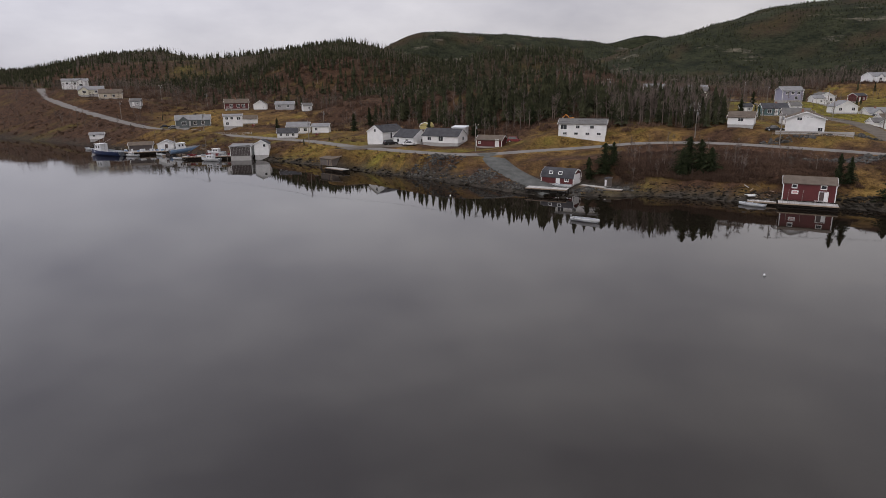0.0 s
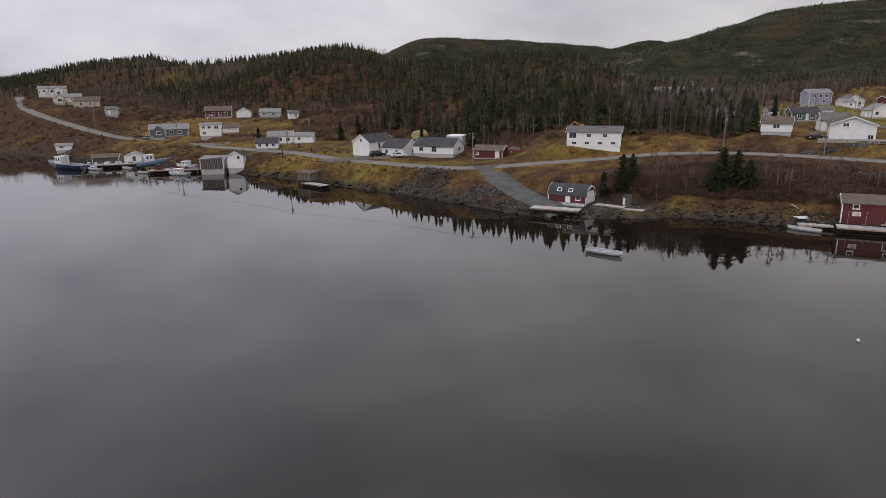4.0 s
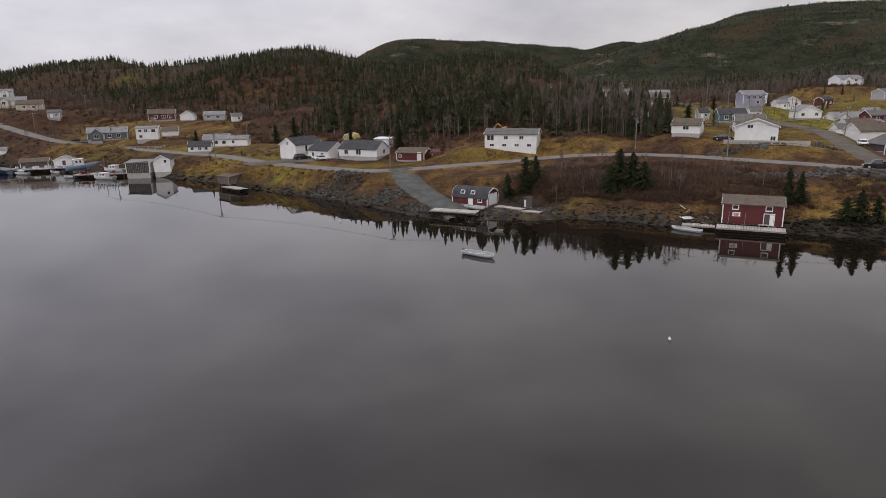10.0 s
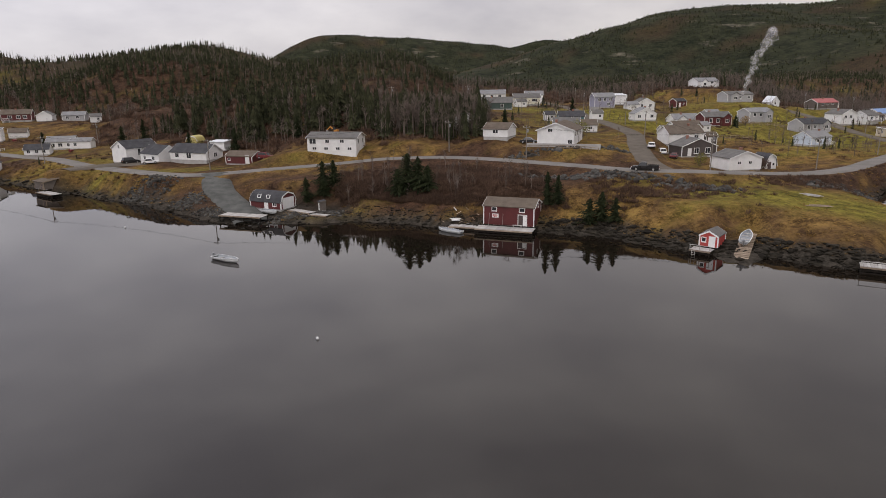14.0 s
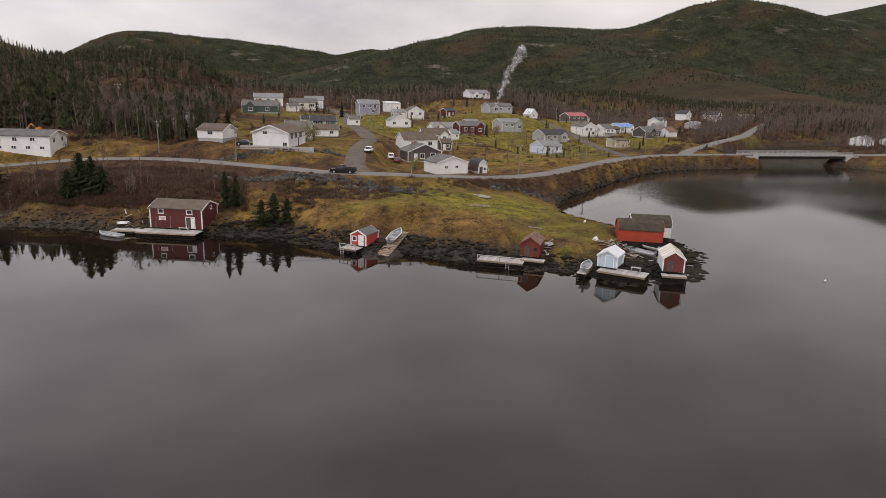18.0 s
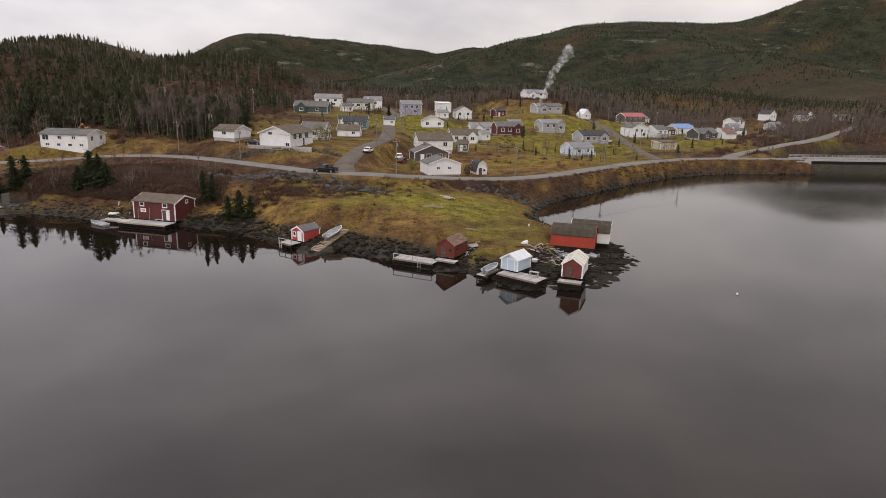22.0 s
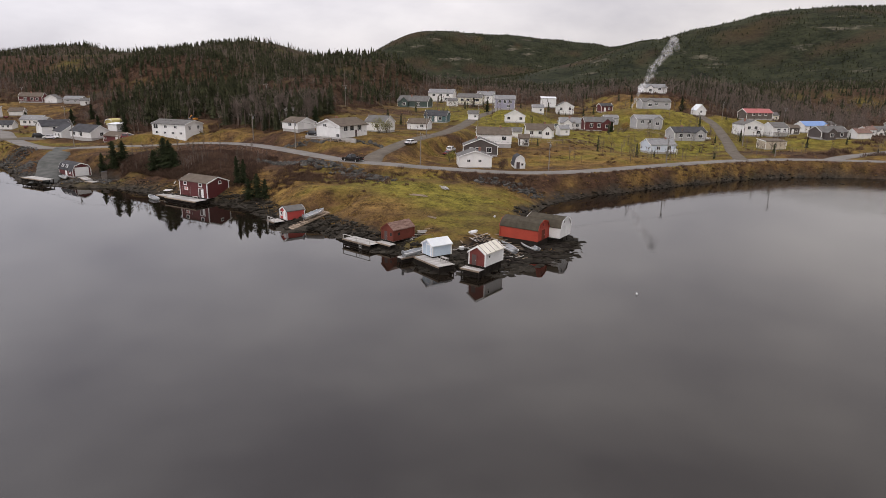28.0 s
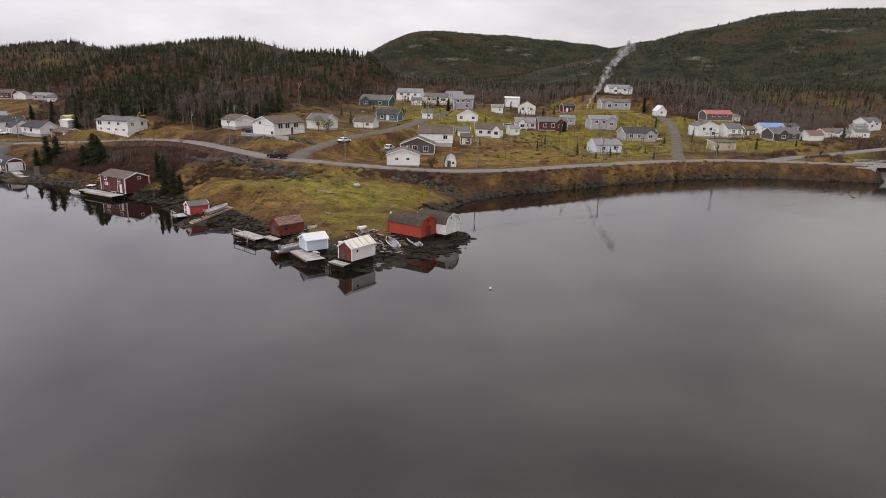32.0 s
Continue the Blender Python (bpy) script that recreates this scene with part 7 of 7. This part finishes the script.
spread("loose_rocks", BOULDER, np.concatenate([shore_spots(15000, -14, 34, 142, 180, 0.2, 9, 0.3, 0.8, lambda x, y: (0.95 * bumpy(x, y, 13, 171, 8, 5) + 0.75 * bumpy(x, y, 28, 159, 6, 4)) * (0.75 + 0.5 * wobble(x, y, 0.5, 47)) > R.rand(len(x)) * 0.9 + 0.12), shore_spots(5000, 28, 62, 141, 154, 0.2, 5, 0.2, 0.6, lambda x, y: R.rand(len(x)) < 0.5),
                                            shore_spots(5000, 145, 180, 128, 160, 2, 16, 0.4, 1.1, lambda x, y: np.exp(-((y - 149) / 3.0) ** 2) > R.rand(len(x)) + 0.25),
                                            shore_spots(4000, 100, 130, 165, 186, 5, 60, 0.4, 1.2, lambda x, y: np.exp(-((y - 174) / 3.5) ** 2) > R.rand(len(x)) + 0.75)]), M_ROCK, "broken grey rocks on the bank", "rocks", 9)
spread("boulder_bank", BOULDER, shore_spots(3600, 95, 150, 132, 160, 5, 30, 0.5, 1.35, lambda x, y: 1.1 * np.exp(-((y - (154.0 - (x - 102) * 0.40)) / 2.8) ** 2) * smooth(96, 102, x) * (1 - smooth(136, 144, x)) > R.rand(len(x)) * 1.1 + 0.1), M_ROCK, "heap of angular grey boulders under the road", "boulders", 19)
# stones standing out of the shallows before the bridge
def shoal(n):
    x, y = R.uniform(225, 345, n), R.uniform(165, 214, n)
    d = shore_distance(x, y)
    m = (d < -1) & (R.rand(n) < 1.0 * bumpy(x, y, 300, 196, 32, 12) + 0.5 * bumpy(x, y, 250, 203, 22, 8))
    s = R.uniform(0.4, 1.4, m.sum())
    return np.stack([x[m], y[m], np.full(m.sum(), 0.0), s, np.full(m.sum(), 0.6)], 1)
spread("shoal_stones", ROCK, shoal(420), M_WETROCK, "dark stones breaking the shallow water", "stones", 10)


# single spruces that stand apart
def spruce_tree(x, y, h, wide, label):
    r = random.Random(int(x * 7 + y))
    ob = empty("spruce_tree", pose(x, y, ground_z(x, y) - 0.1, 0, 0, r.uniform(0, 360)), label, "tree")
    bm = bmesh.new()
    rod(bm, (0, 0, -0.3), (0, 0, h * 0.96), 0.13, 0.015, 7)
    part("trunk", bm, M_BARK, ob)
    v, f = [], []
    n = int(30 * h)
    for i in range(n):
        q = (i + r.random()) / n
        zc = h * (0.06 + 0.93 * q)
        reach = wide * ((1 - q) ** 0.55) * r.uniform(0.3, 1.35) * (0.8 + 0.25 * math.sin(q * 15 + x)) * (1 + 0.3 * math.sin(i * 2.4 + y)) + 0.1
        a = i * 2.4 + r.uniform(-0.4, 0.4)
        ca, sa = math.cos(a), math.sin(a)
        for k in range(5):
            s0, s1 = reach * k / 5, reach * (k + 1.25) / 5
            w = (0.36 - 0.04 * k) * (0.6 + 0.5 * (1 - q)) * r.uniform(0.8, 1.2)
            z0, z1 = zc - 0.10 * s0 * s0 / max(reach, 0.4), zc - 0.16 * s1 * s1 / max(reach, 0.4) - r.uniform(0.02, 0.14)
            c = len(v)
            v += [(ca * s0 - sa * w, sa * s0 + ca * w, z0 - 0.10), (ca * s0, sa * s0, z0 + 0.09), (ca * s0 + sa * w, sa * s0 - ca * w, z0 - 0.10), (ca * s1, sa * s1, z1)]
            f += [(c, c + 1, c + 3), (c + 1, c + 2, c + 3), (c + 2, c, c + 3)]
    cr_ = sheet("crown", v, f, M_DARKSPRUCE, False)
    cr_.parent = ob
    return ob


for x, y, h, wd in ((42.5, 212, 6.8, 2.0), (24, 212, 7, 2.2), (53.4, 157.4, 5.6, 1.9), (57.2, 157.2, 8.0, 2.9), (59.4, 158.4, 5.8, 2.6), (75.6, 152.2, 8.0, 3.5), (77.8, 151.0, 7.2, 3.6), (79.8, 149.6, 5.4, 3.3), (73.4, 150.6, 5.8, 3.1),
                    (102.3, 138.6, 6.6, 1.4), (104.3, 138.2, 6.0, 1.5), (108.6, 131.2, 4.8, 2.0), (110.8, 131.0, 5.6, 2.3), (113.0, 130.2, 4.4, 1.9), (91, 196, 8, 2.0), (102, 196, 7, 2.0),
                    (-24, 246, 7, 2.2), (-19, 252, 8, 2.2), (8, 219, 6, 1.6), (-60, 262, 5, 1.4), (202, 266, 4.5, 1.3), (160, 306, 6, 1.6), (148, 308, 6.5, 1.6), (139, 330, 5, 1.5), (243, 336, 8, 2)):
    spruce_tree(x, y, h, wd, "dark green bushy spruce standing apart")


def leafy_bush(x, y, h, label, material):
    r = random.Random(int(x * 3 + y))
    ob = empty("willow_bush", pose(x, y, ground_z(x, y)), label, "bush")
    bm = bmesh.new()
    for i in range(9):
        a = r.uniform(0, 6.3)
        rod(bm, (0.2 * math.cos(a), 0.2 * math.sin(a), -0.2), (h * 0.4 * math.cos(a), h * 0.4 * math.sin(a), h * r.uniform(0.6, 0.95)), 0.06, 0.015, 5)
    part("trunk", bm, M_BARK, ob)
    v, f = [], []
    for i in range(900):
        d = Vector((r.gauss(0, 1), r.gauss(0, 1), r.gauss(0, 1))).normalized() * (r.random() ** 0.4) * h * 0.5
        p = Vector((d.x * 1.05, d.y * 1.05, d.z * 0.85 + h * 0.58 + 0.25 * math.sin(d.x * 2.1) + 0.2 * math.sin(d.y * 2.7)))
        c = len(v)
        for _ in range(3):
            v.append(tuple(p + Vector((r.uniform(-1, 1), r.uniform(-1, 1), r.uniform(-1, 1))) * 0.17))
        f.append((c, c + 1, c + 2))
    cr_ = sheet("crown", v, f, material, False)
    cr_.parent = ob


leafy_bush(122.5, 196.5, 5.0, "large yellow-green willow bush by the white house", M_WILLOW)
leafy_bush(124.5, 199, 4.2, "yellow-green willow bush with thin leaves", M_WILLOW)
leafy_bush(148.5, 176, 3.2, "yellowing bush beside the lane", M_WILLOW)
leafy_bush(163.5, 174, 3.0, "brownish bush beside the white shed", M_TWIG)
leafy_bush(208, 270, 3.6, "orange autumn bush near the grey house", M_DRYGRASS)


# ---- smaller things round the houses ----
def fence(label, pts, h, material, posts=True, rails=2, step=2.2, slats=False):
    ob = empty("fence", Matrix(), label, "fence")
    p = along([(x, y, 0) for x, y in pts], step)
    q = [Vector((a[0], a[1], ground_z(a[0], a[1]))) for a in p]
    me = kept(("fence_post", h), material, lambda bm: box(bm, -0.06, 0.06, -0.06, 0.06, -0.3, h))
    for v in q:
        share("post", me, Matrix.Translation(v), ob)
    for a, b in zip(q[:-1], q[1:]):
        for k in range(rails):
            zz = h * (0.9 - 0.45 * k)
            bm = bmesh.new()
            beam(bm, a + Vector((0, 0, zz)), b + Vector((0, 0, zz)), 0.05, 0.12)
            part("rail", bm, material, ob)
    return ob


fence("low pale garden fence before the white flat-roofed house", [(-92, 252), (-80, 250), (-66, 249)], 1.0, M_DECK)
fence("grey rail fence on the bank below the split-level house", [(104, 177.5), (112, 173.5), (121, 170.5)], 0.9, M_TIMBER, rails=2)
fence("grey rail fence along the meadow", [(160, 224), (176, 226), (190, 230)], 1.1, M_TIMBER)
fence("grey garden fence near the brownish house", [(206, 271), (216, 268), (226, 268)], 1.1, M_TIMBER)

# low wall of pale blocks under the split-level house
bm = bmesh.new()
box(bm, -9, 9, -0.25, 0.25, -0.8, 0.75)
rw = part("retaining_wall", bm, M_CONCRETE)
rw.matrix_basis = pose(113.5, 175.2, ground_z(113.5, 175.2), 0, 0, -20)
tagged(rw, "low pale concrete retaining wall below the house", "wall")


def timber_pile(label, x, y, yaw, n, length, material):
    ob = empty("timber_pile", pose(x, y, ground_z(x, y) + 0.05, 0, 0, yaw), label, "timber pile")
    for i in range(n):
        bm = bmesh.new()
        L = length * rng.uniform(0.7, 1.1)
        beam(bm, (-L / 2, 0, 0), (L / 2, 0, 0), 0.22, 0.08)
        b = part("board", bm, material, ob)
        b.matrix_basis = pose(rng.uniform(-0.3, 0.3), -n * 0.09 + i * 0.19, 0.04 + 0.09 * (i % 3), 0, 0, rng.uniform(-8, 8))
    return ob


timber_pile("pale sawn boards stacked in the grass", 148.4, 127.4, -18, 4, 4.2, M_TIMBER)
timber_pile("weathered boards lying on the bank", 152.6, 136.4, -60, 6, 4.0, M_DECK)
timber_pile("loose boards beside the brown shed", 153.4, 106.4, 30, 6, 2.8, M_DECK)
timber_pile("grey boards on the slope above the shed", 153.6, 113.2, -40, 2, 2.6, M_TIMBER)
timber_pile("pile of white debris near the red stage", 84.8, 138.2, 10, 9, 1.6, M_TRIM)

# logs and driftwood about the point
LOG = [kept(("log", k), M_PILE, lambda bm, k=k: rod(bm, (-1.6 - 0.3 * k, 0, 0), (1.6 + 0.3 * k, 0.1 * k, 0.05), 0.13 + 0.02 * k, 0.1, 7)) for k in range(3)]
for i in range(46):
    if i < 26:
        x, y, a = rng.uniform(171, 181), rng.uniform(100, 114), rng.uniform(-30, 25)
    else:
        x, y, a = rng.uniform(167, 176), rng.uniform(96, 104), rng.uniform(-60, -10)
    ob = share("driftwood_log", LOG[i % 3], pose(x, y, max(0.06, ground_z(x, y) + 0.12) + rng.uniform(0, 0.12), 0, rng.uniform(-4, 4), a), None)
    tagged(ob, "dark wet log lying at the water's edge", "log", "logs round the point")
SLEEP = kept(("slip_log", 0), M_TIMBER, lambda bm: rod(bm, (-1.9, 0, 0), (1.9, 0, 0), 0.1, 0.09, 7))
for i in range(14):
    x, y = 166.4 + i * 0.42, 107.6 - i * 0.62
    ob = share("slip_log", SLEEP, pose(x + 0.8, y + 0.6, ground_z(x, y) + 0.1, 0, 0, 33 + rng.uniform(-5, 5)), None)
    tagged(ob, "round timber laid across the boat slip", "log", "logs of the boat slip")

# broken timber strewn over the bank between the sheds
SCRAP = [kept(("scrap_board", k), (M_TIMBER, M_DECK, M_PILE)[k], lambda bm, k=k: box(bm, -0.7 - 0.35 * k, 0.7 + 0.35 * k, -0.09, 0.09, -0.03, 0.03)) for k in range(3)]
for i in range(175):
    if i < 75:
        x, y = rng.gauss(166, 2.2), rng.gauss(101.5, 2.4)
    elif i < 135:
        x, y = rng.gauss(164, 1.6), rng.gauss(103.5, 1.6)
    elif i < 155:
        x, y = rng.gauss(152.5, 1.2), rng.gauss(105.5, 1.2)
    else:
        x, y = rng.gauss(86, 2.0), rng.gauss(138.5, 1.2)
    o = share("scrap_board", SCRAP[rng.choice((0, 0, 1, 2))], pose(x, y, max(0.05, ground_z(x, y)) + rng.uniform(0.05, 0.25), rng.uniform(-12, 12), rng.uniform(-14, 14), rng.uniform(0, 180)), None)
    tagged(o, "loose weathered board strewn on the bank", "board", "scrap timber on the bank")

# propane tank, tubs and small clutter
bm = bmesh.new()
rod(bm, (0, 0, -0.1), (0, 0, 0.12), 0.12, 0.22, 10)
rod(bm, (0, 0, 0.12), (0, 0, 0.42), 0.22, 0.1, 10)
tk_ = part("float_buoy", bm, M_BOATW)
tk_.matrix_basis = pose(165.2, 116.5, ground_z(165.2, 116.5) + 0.1, 20, 0, 30)
tagged(tk_, "small white float lying in the grass", "buoy")
# low dark cart with a white tub on it, behind the blue shed
ct = empty("hand_cart", pose(161.3, 97.6, ground_z(161.3, 97.6) + 0.05, 0, 0, -30), "low dark timber cart carrying a white tub", "cart")
bm = bmesh.new()
box(bm, -0.55, 0.55, -0.75, 0.75, 0.3, 0.62)
part("cart_bed", bm, M_PILE, ct)
for sx in (-0.5, 0.5):
    bm = bmesh.new()
    box(bm, sx - 0.04, sx + 0.04, 0.55, 0.65, 0.3, 1.35)
    part("stake", bm, M_PILE, ct)
    bm = bmesh.new()
    rod(bm, (sx - 0.06, 0, 0.26), (sx + 0.06, 0, 0.26), 0.27, 0.27, 14)
    part("wheel", bm, M_BLACK, ct)
bm = bmesh.new()
box(bm, -0.5, 0.5, 0.56, 0.64, 1.2, 1.34)
part("crossbar", bm, M_PILE, ct)
bm = bmesh.new()
bmesh.ops.create_cone(bm, cap_ends=True, segments=14, radius1=0.36, radius2=0.48, depth=0.45, matrix=pose(0, -0.2, 0.84))
part("tub", bm, M_BOATW, ct, "white plastic tub")
for k, (x, y) in enumerate(((157, 181), (170, 250), (96, 186), (183, 262), (240, 266), (-70, 262), (20, 206), (222, 244), (-35, 233), (258, 289))):
    bm = bmesh.new()
    rod(bm, (-0.75, 0, 0.75), (0.75, 0, 0.75), 0.42, 0.42, 14)
    for s in (-0.5, 0.5):
        for t in (-0.25, 0.25):
            rod(bm, (s, t, -0.1), (s, t, 0.5), 0.04, 0.04, 5)
    o = part("oil_tank", bm, (M_CARGRY, M_CARWHT, M_CARRED)[k % 3])
    o.matrix_basis = pose(x, y, ground_z(x, y), 0, 0, rng.uniform(0, 90))
    tagged(o, "round heating oil tank on short legs", "oil tank", "oil tanks")

EXTRA = [("grey garden shed with a dark roof", 128, 262, 3.6, 3.2, M_MID, R_DARK), ("small white shed behind the houses", 146, 262, 4, 3.4, M_WHITE, R_GREY), ("little brown shed in the yard", 168, 214, 3.4, 3, M_DARK, R_BROWN),
         ("small white shed beside the meadow house", 182, 250, 4, 3.4, M_WHITE, R_LIGHT), ("white shed at the upper lane", 128, 330, 5, 4, M_WHITE, R_GREY), ("low grey shed among the houses", 204, 292, 6, 4, M_MID, R_LIGHT),
         ("small white outbuilding near the lane", 172, 300, 5, 4, M_WHITE, R_LIGHT), ("small pale shed near the red-roofed house", 286, 336, 5, 4, M_CREAM, R_GREY), ("dark shed beside the white houses", 283, 300, 5, 4, M_DARK, R_BROWN),
         ("white shed in the valley", 352, 352, 7, 5, M_WHITE, R_GREY), ("grey shed in the valley", 360, 372, 7, 5, M_MID, R_LIGHT), ("white shed by the valley road", 322, 318, 6, 5, M_WHITE, R_RUST), ("pale low shed in the valley", 424, 398, 9, 5, M_CREAM, R_LIGHT),
         ("small white shed behind the hillside houses", -58, 300, 4, 3.4, M_WHITE, R_GREY), ("small grey shed on the hill road", -152, 318, 5, 4, M_MID, R_GREY), ("dark red shed among the upper houses", 205, 330, 6, 5, M_RED, R_DARK),
         ("white house wing among bare trees", 318, 356, 10, 7, M_WHITE, R_GREY), ("white house at the far valley", 462, 446, 12, 8, M_WHITE, R_LIGHT), ("grey house at the far valley", 480, 430, 14, 8, M_MID, R_GREY), ("white house beyond the bridge", 402, 262, 13, 8, M_WHITE, R_LIGHT),
         ("white shed beyond the bridge", 416, 258, 7, 6, M_WHITE, R_WHITE)]
for lb, x, y, w, d, wm, rm_ in EXTRA:
    house("shed" if w < 8 else "house", lb, "shed" if w < 8 else "house", x, y, ground_z(x, y), rng.uniform(0, 30), w, d, 2.2 + 0.1 * w, 0.9 + 0.05 * w, wm, rm_, base=0.15, wins=[("f", 0.2 * w, 1.5, 0.8, 0.8)], doors=[("f", -0.18 * w, 0.85, 1.8, M_DOORW)])

# gear and small craft about the western wharf
for x, y, a, ln, lb in ((-90.5, 222.4, 150, 5.0, "small white skiff by the dark wharf"), (-119, 232.5, 145, 5.4, "white skiff drawn up on the far shore"), (-124, 236.5, 160, 4.8, "grey-white skiff on the shingle"), (-131.5, 243, 140, 5.2, "white boat lying on the far beach"),
                        (-73.5, 218.6, 30, 4.6, "old white punt ashore among the gear"), (-87.5, 232.4, 60, 5.0, "white punt lying in the boatyard"), (-57.5, 216.6, 10, 4.4, "small pale punt behind the wharf shed"), (-104.5, 236, 40, 5.2, "white boat laid up behind the sheds")):
    boat(lb, x, y, max(-0.1, ground_z(x, y) + 0.02), a, ln, 1.7, 0.65, motor=False)
CRATE_M = (M_CARGRY, M_BOATW, M_TIMBER, M_CARRED, M_SKYBLUE, M_DARK)
for i in range(60):
    k = i % 3
    cx, cy, sx, sy = ((-66.5, 212.6, 8.5, 1.0), (-98, 226, 8.0, 1.2), (-80, 224.5, 9, 4))[k]
    u, v, ca, sa = rng.uniform(-sx, sx), rng.uniform(-sy, sy), math.cos(radians(18)), math.sin(radians(18))
    x, y = cx + u * ca - v * sa, cy + u * sa + v * ca
    me = kept(("fish_box", i % 2), CRATE_M[i % 6], lambda bm: (box(bm, -0.5, 0.5, -0.32, 0.32, 0, 0.1), box(bm, -0.5, -0.44, -0.32, 0.32, 0.1, 0.5 + 0.3 * (i % 2)), box(bm, 0.44, 0.5, -0.32, 0.32, 0.1, 0.5 + 0.3 * (i % 2)),
                                                               box(bm, -0.44, 0.44, -0.32, -0.26, 0.1, 0.5 + 0.3 * (i % 2)), box(bm, -0.44, 0.44, 0.26, 0.32, 0.1, 0.5 + 0.3 * (i % 2))))
    o = share("fish_box", me, pose(x, y, (1.1, 1.2, max(0.1, ground_z(x, y)))[k], 0, 0, rng.uniform(0, 180)), None)
    tagged(o, "open fish box standing about the wharf", "box", "gear on the western wharf")
for x, y, h in ((-72, 220, 6.5), (-117, 229, 5.5), (-107, 232, 4.5), (-60, 209.6, 3.4), (-76, 210.2, 3.0), (-92, 222.8, 3.6), (-104, 221, 3.4)):
    bm = bmesh.new()
    rod(bm, (0, 0, -1.5), (rng.uniform(-0.1, 0.1), 0, h), 0.12, 0.07, 7)
    o = part("mooring_post", bm, M_POLE)
    o.location = (x, y, max(-0.5, ground_z(x, y)))
    tagged(o, "tall grey post standing in the wharf", "post", "posts of the western wharf")

# smoke drifting from a chimney
M_SMOKE = bpy.data.materials.new("thin_smoke")
M_SMOKE.use_nodes = True
n, l = M_SMOKE.node_tree.nodes, M_SMOKE.node_tree.links
for nd in list(n):
    n.remove(nd)
mo, tr_, df, mx_ = n.new("ShaderNodeOutputMaterial"), n.new("ShaderNodeBsdfTransparent"), n.new("ShaderNodeBsdfDiffuse"), n.new("ShaderNodeMixShader")
df.inputs[0].default_value = (0.97, 0.97, 0.98, 1)
tl_, md_ = n.new("ShaderNodeBsdfTranslucent"), n.new("ShaderNodeMixShader")
tl_.inputs[0].default_value = (0.97, 0.97, 0.98, 1)
l.new(df.outputs[0], md_.inputs[1])
l.new(tl_.outputs[0], md_.inputs[2])
sn_, sm_ = n.new("ShaderNodeTexNoise"), n.new("ShaderNodeMapRange")
sn_.inputs["Scale"].default_value, sn_.inputs["Detail"].default_value = 0.45, 4
l.new(n.new("ShaderNodeNewGeometry").outputs["Position"], sn_.inputs["Vector"])
sm_.inputs[1].default_value, sm_.inputs[2].default_value, sm_.inputs[3].default_value, sm_.inputs[4].default_value = 0.34, 0.68, 0.0, 0.17
l.new(sn_.outputs[0], sm_.inputs[0])
l.new(sm_.outputs[0], mx_.inputs[0])
l.new(tr_.outputs[0], mx_.inputs[1])
l.new(md_.outputs[0], mx_.inputs[2])
l.new(mx_.outputs[0], mo.inputs[0])
PUFF = []
for s in range(4):
    pv, pf = rock_proto(200 + s, 1.0)
    PUFF.append((pv, pf))
sp_ = []
for i in range(64):
    t = i / 63
    sp_.append((211.4 + 17 * t ** 1.15 + rng.gauss(0, 0.15 + 1.1 * t), 282.5 + 12 * t + rng.gauss(0, 0.15 + 0.9 * t), 17.4 + 29 * t + rng.gauss(0, 0.3), 0.8 + 2.8 * t * rng.uniform(0.5, 1.2), 1.2))
spread("smoke_plume", PUFF, sp_, M_SMOKE, "thin pale chimney smoke drifting upward", "smoke", 30)
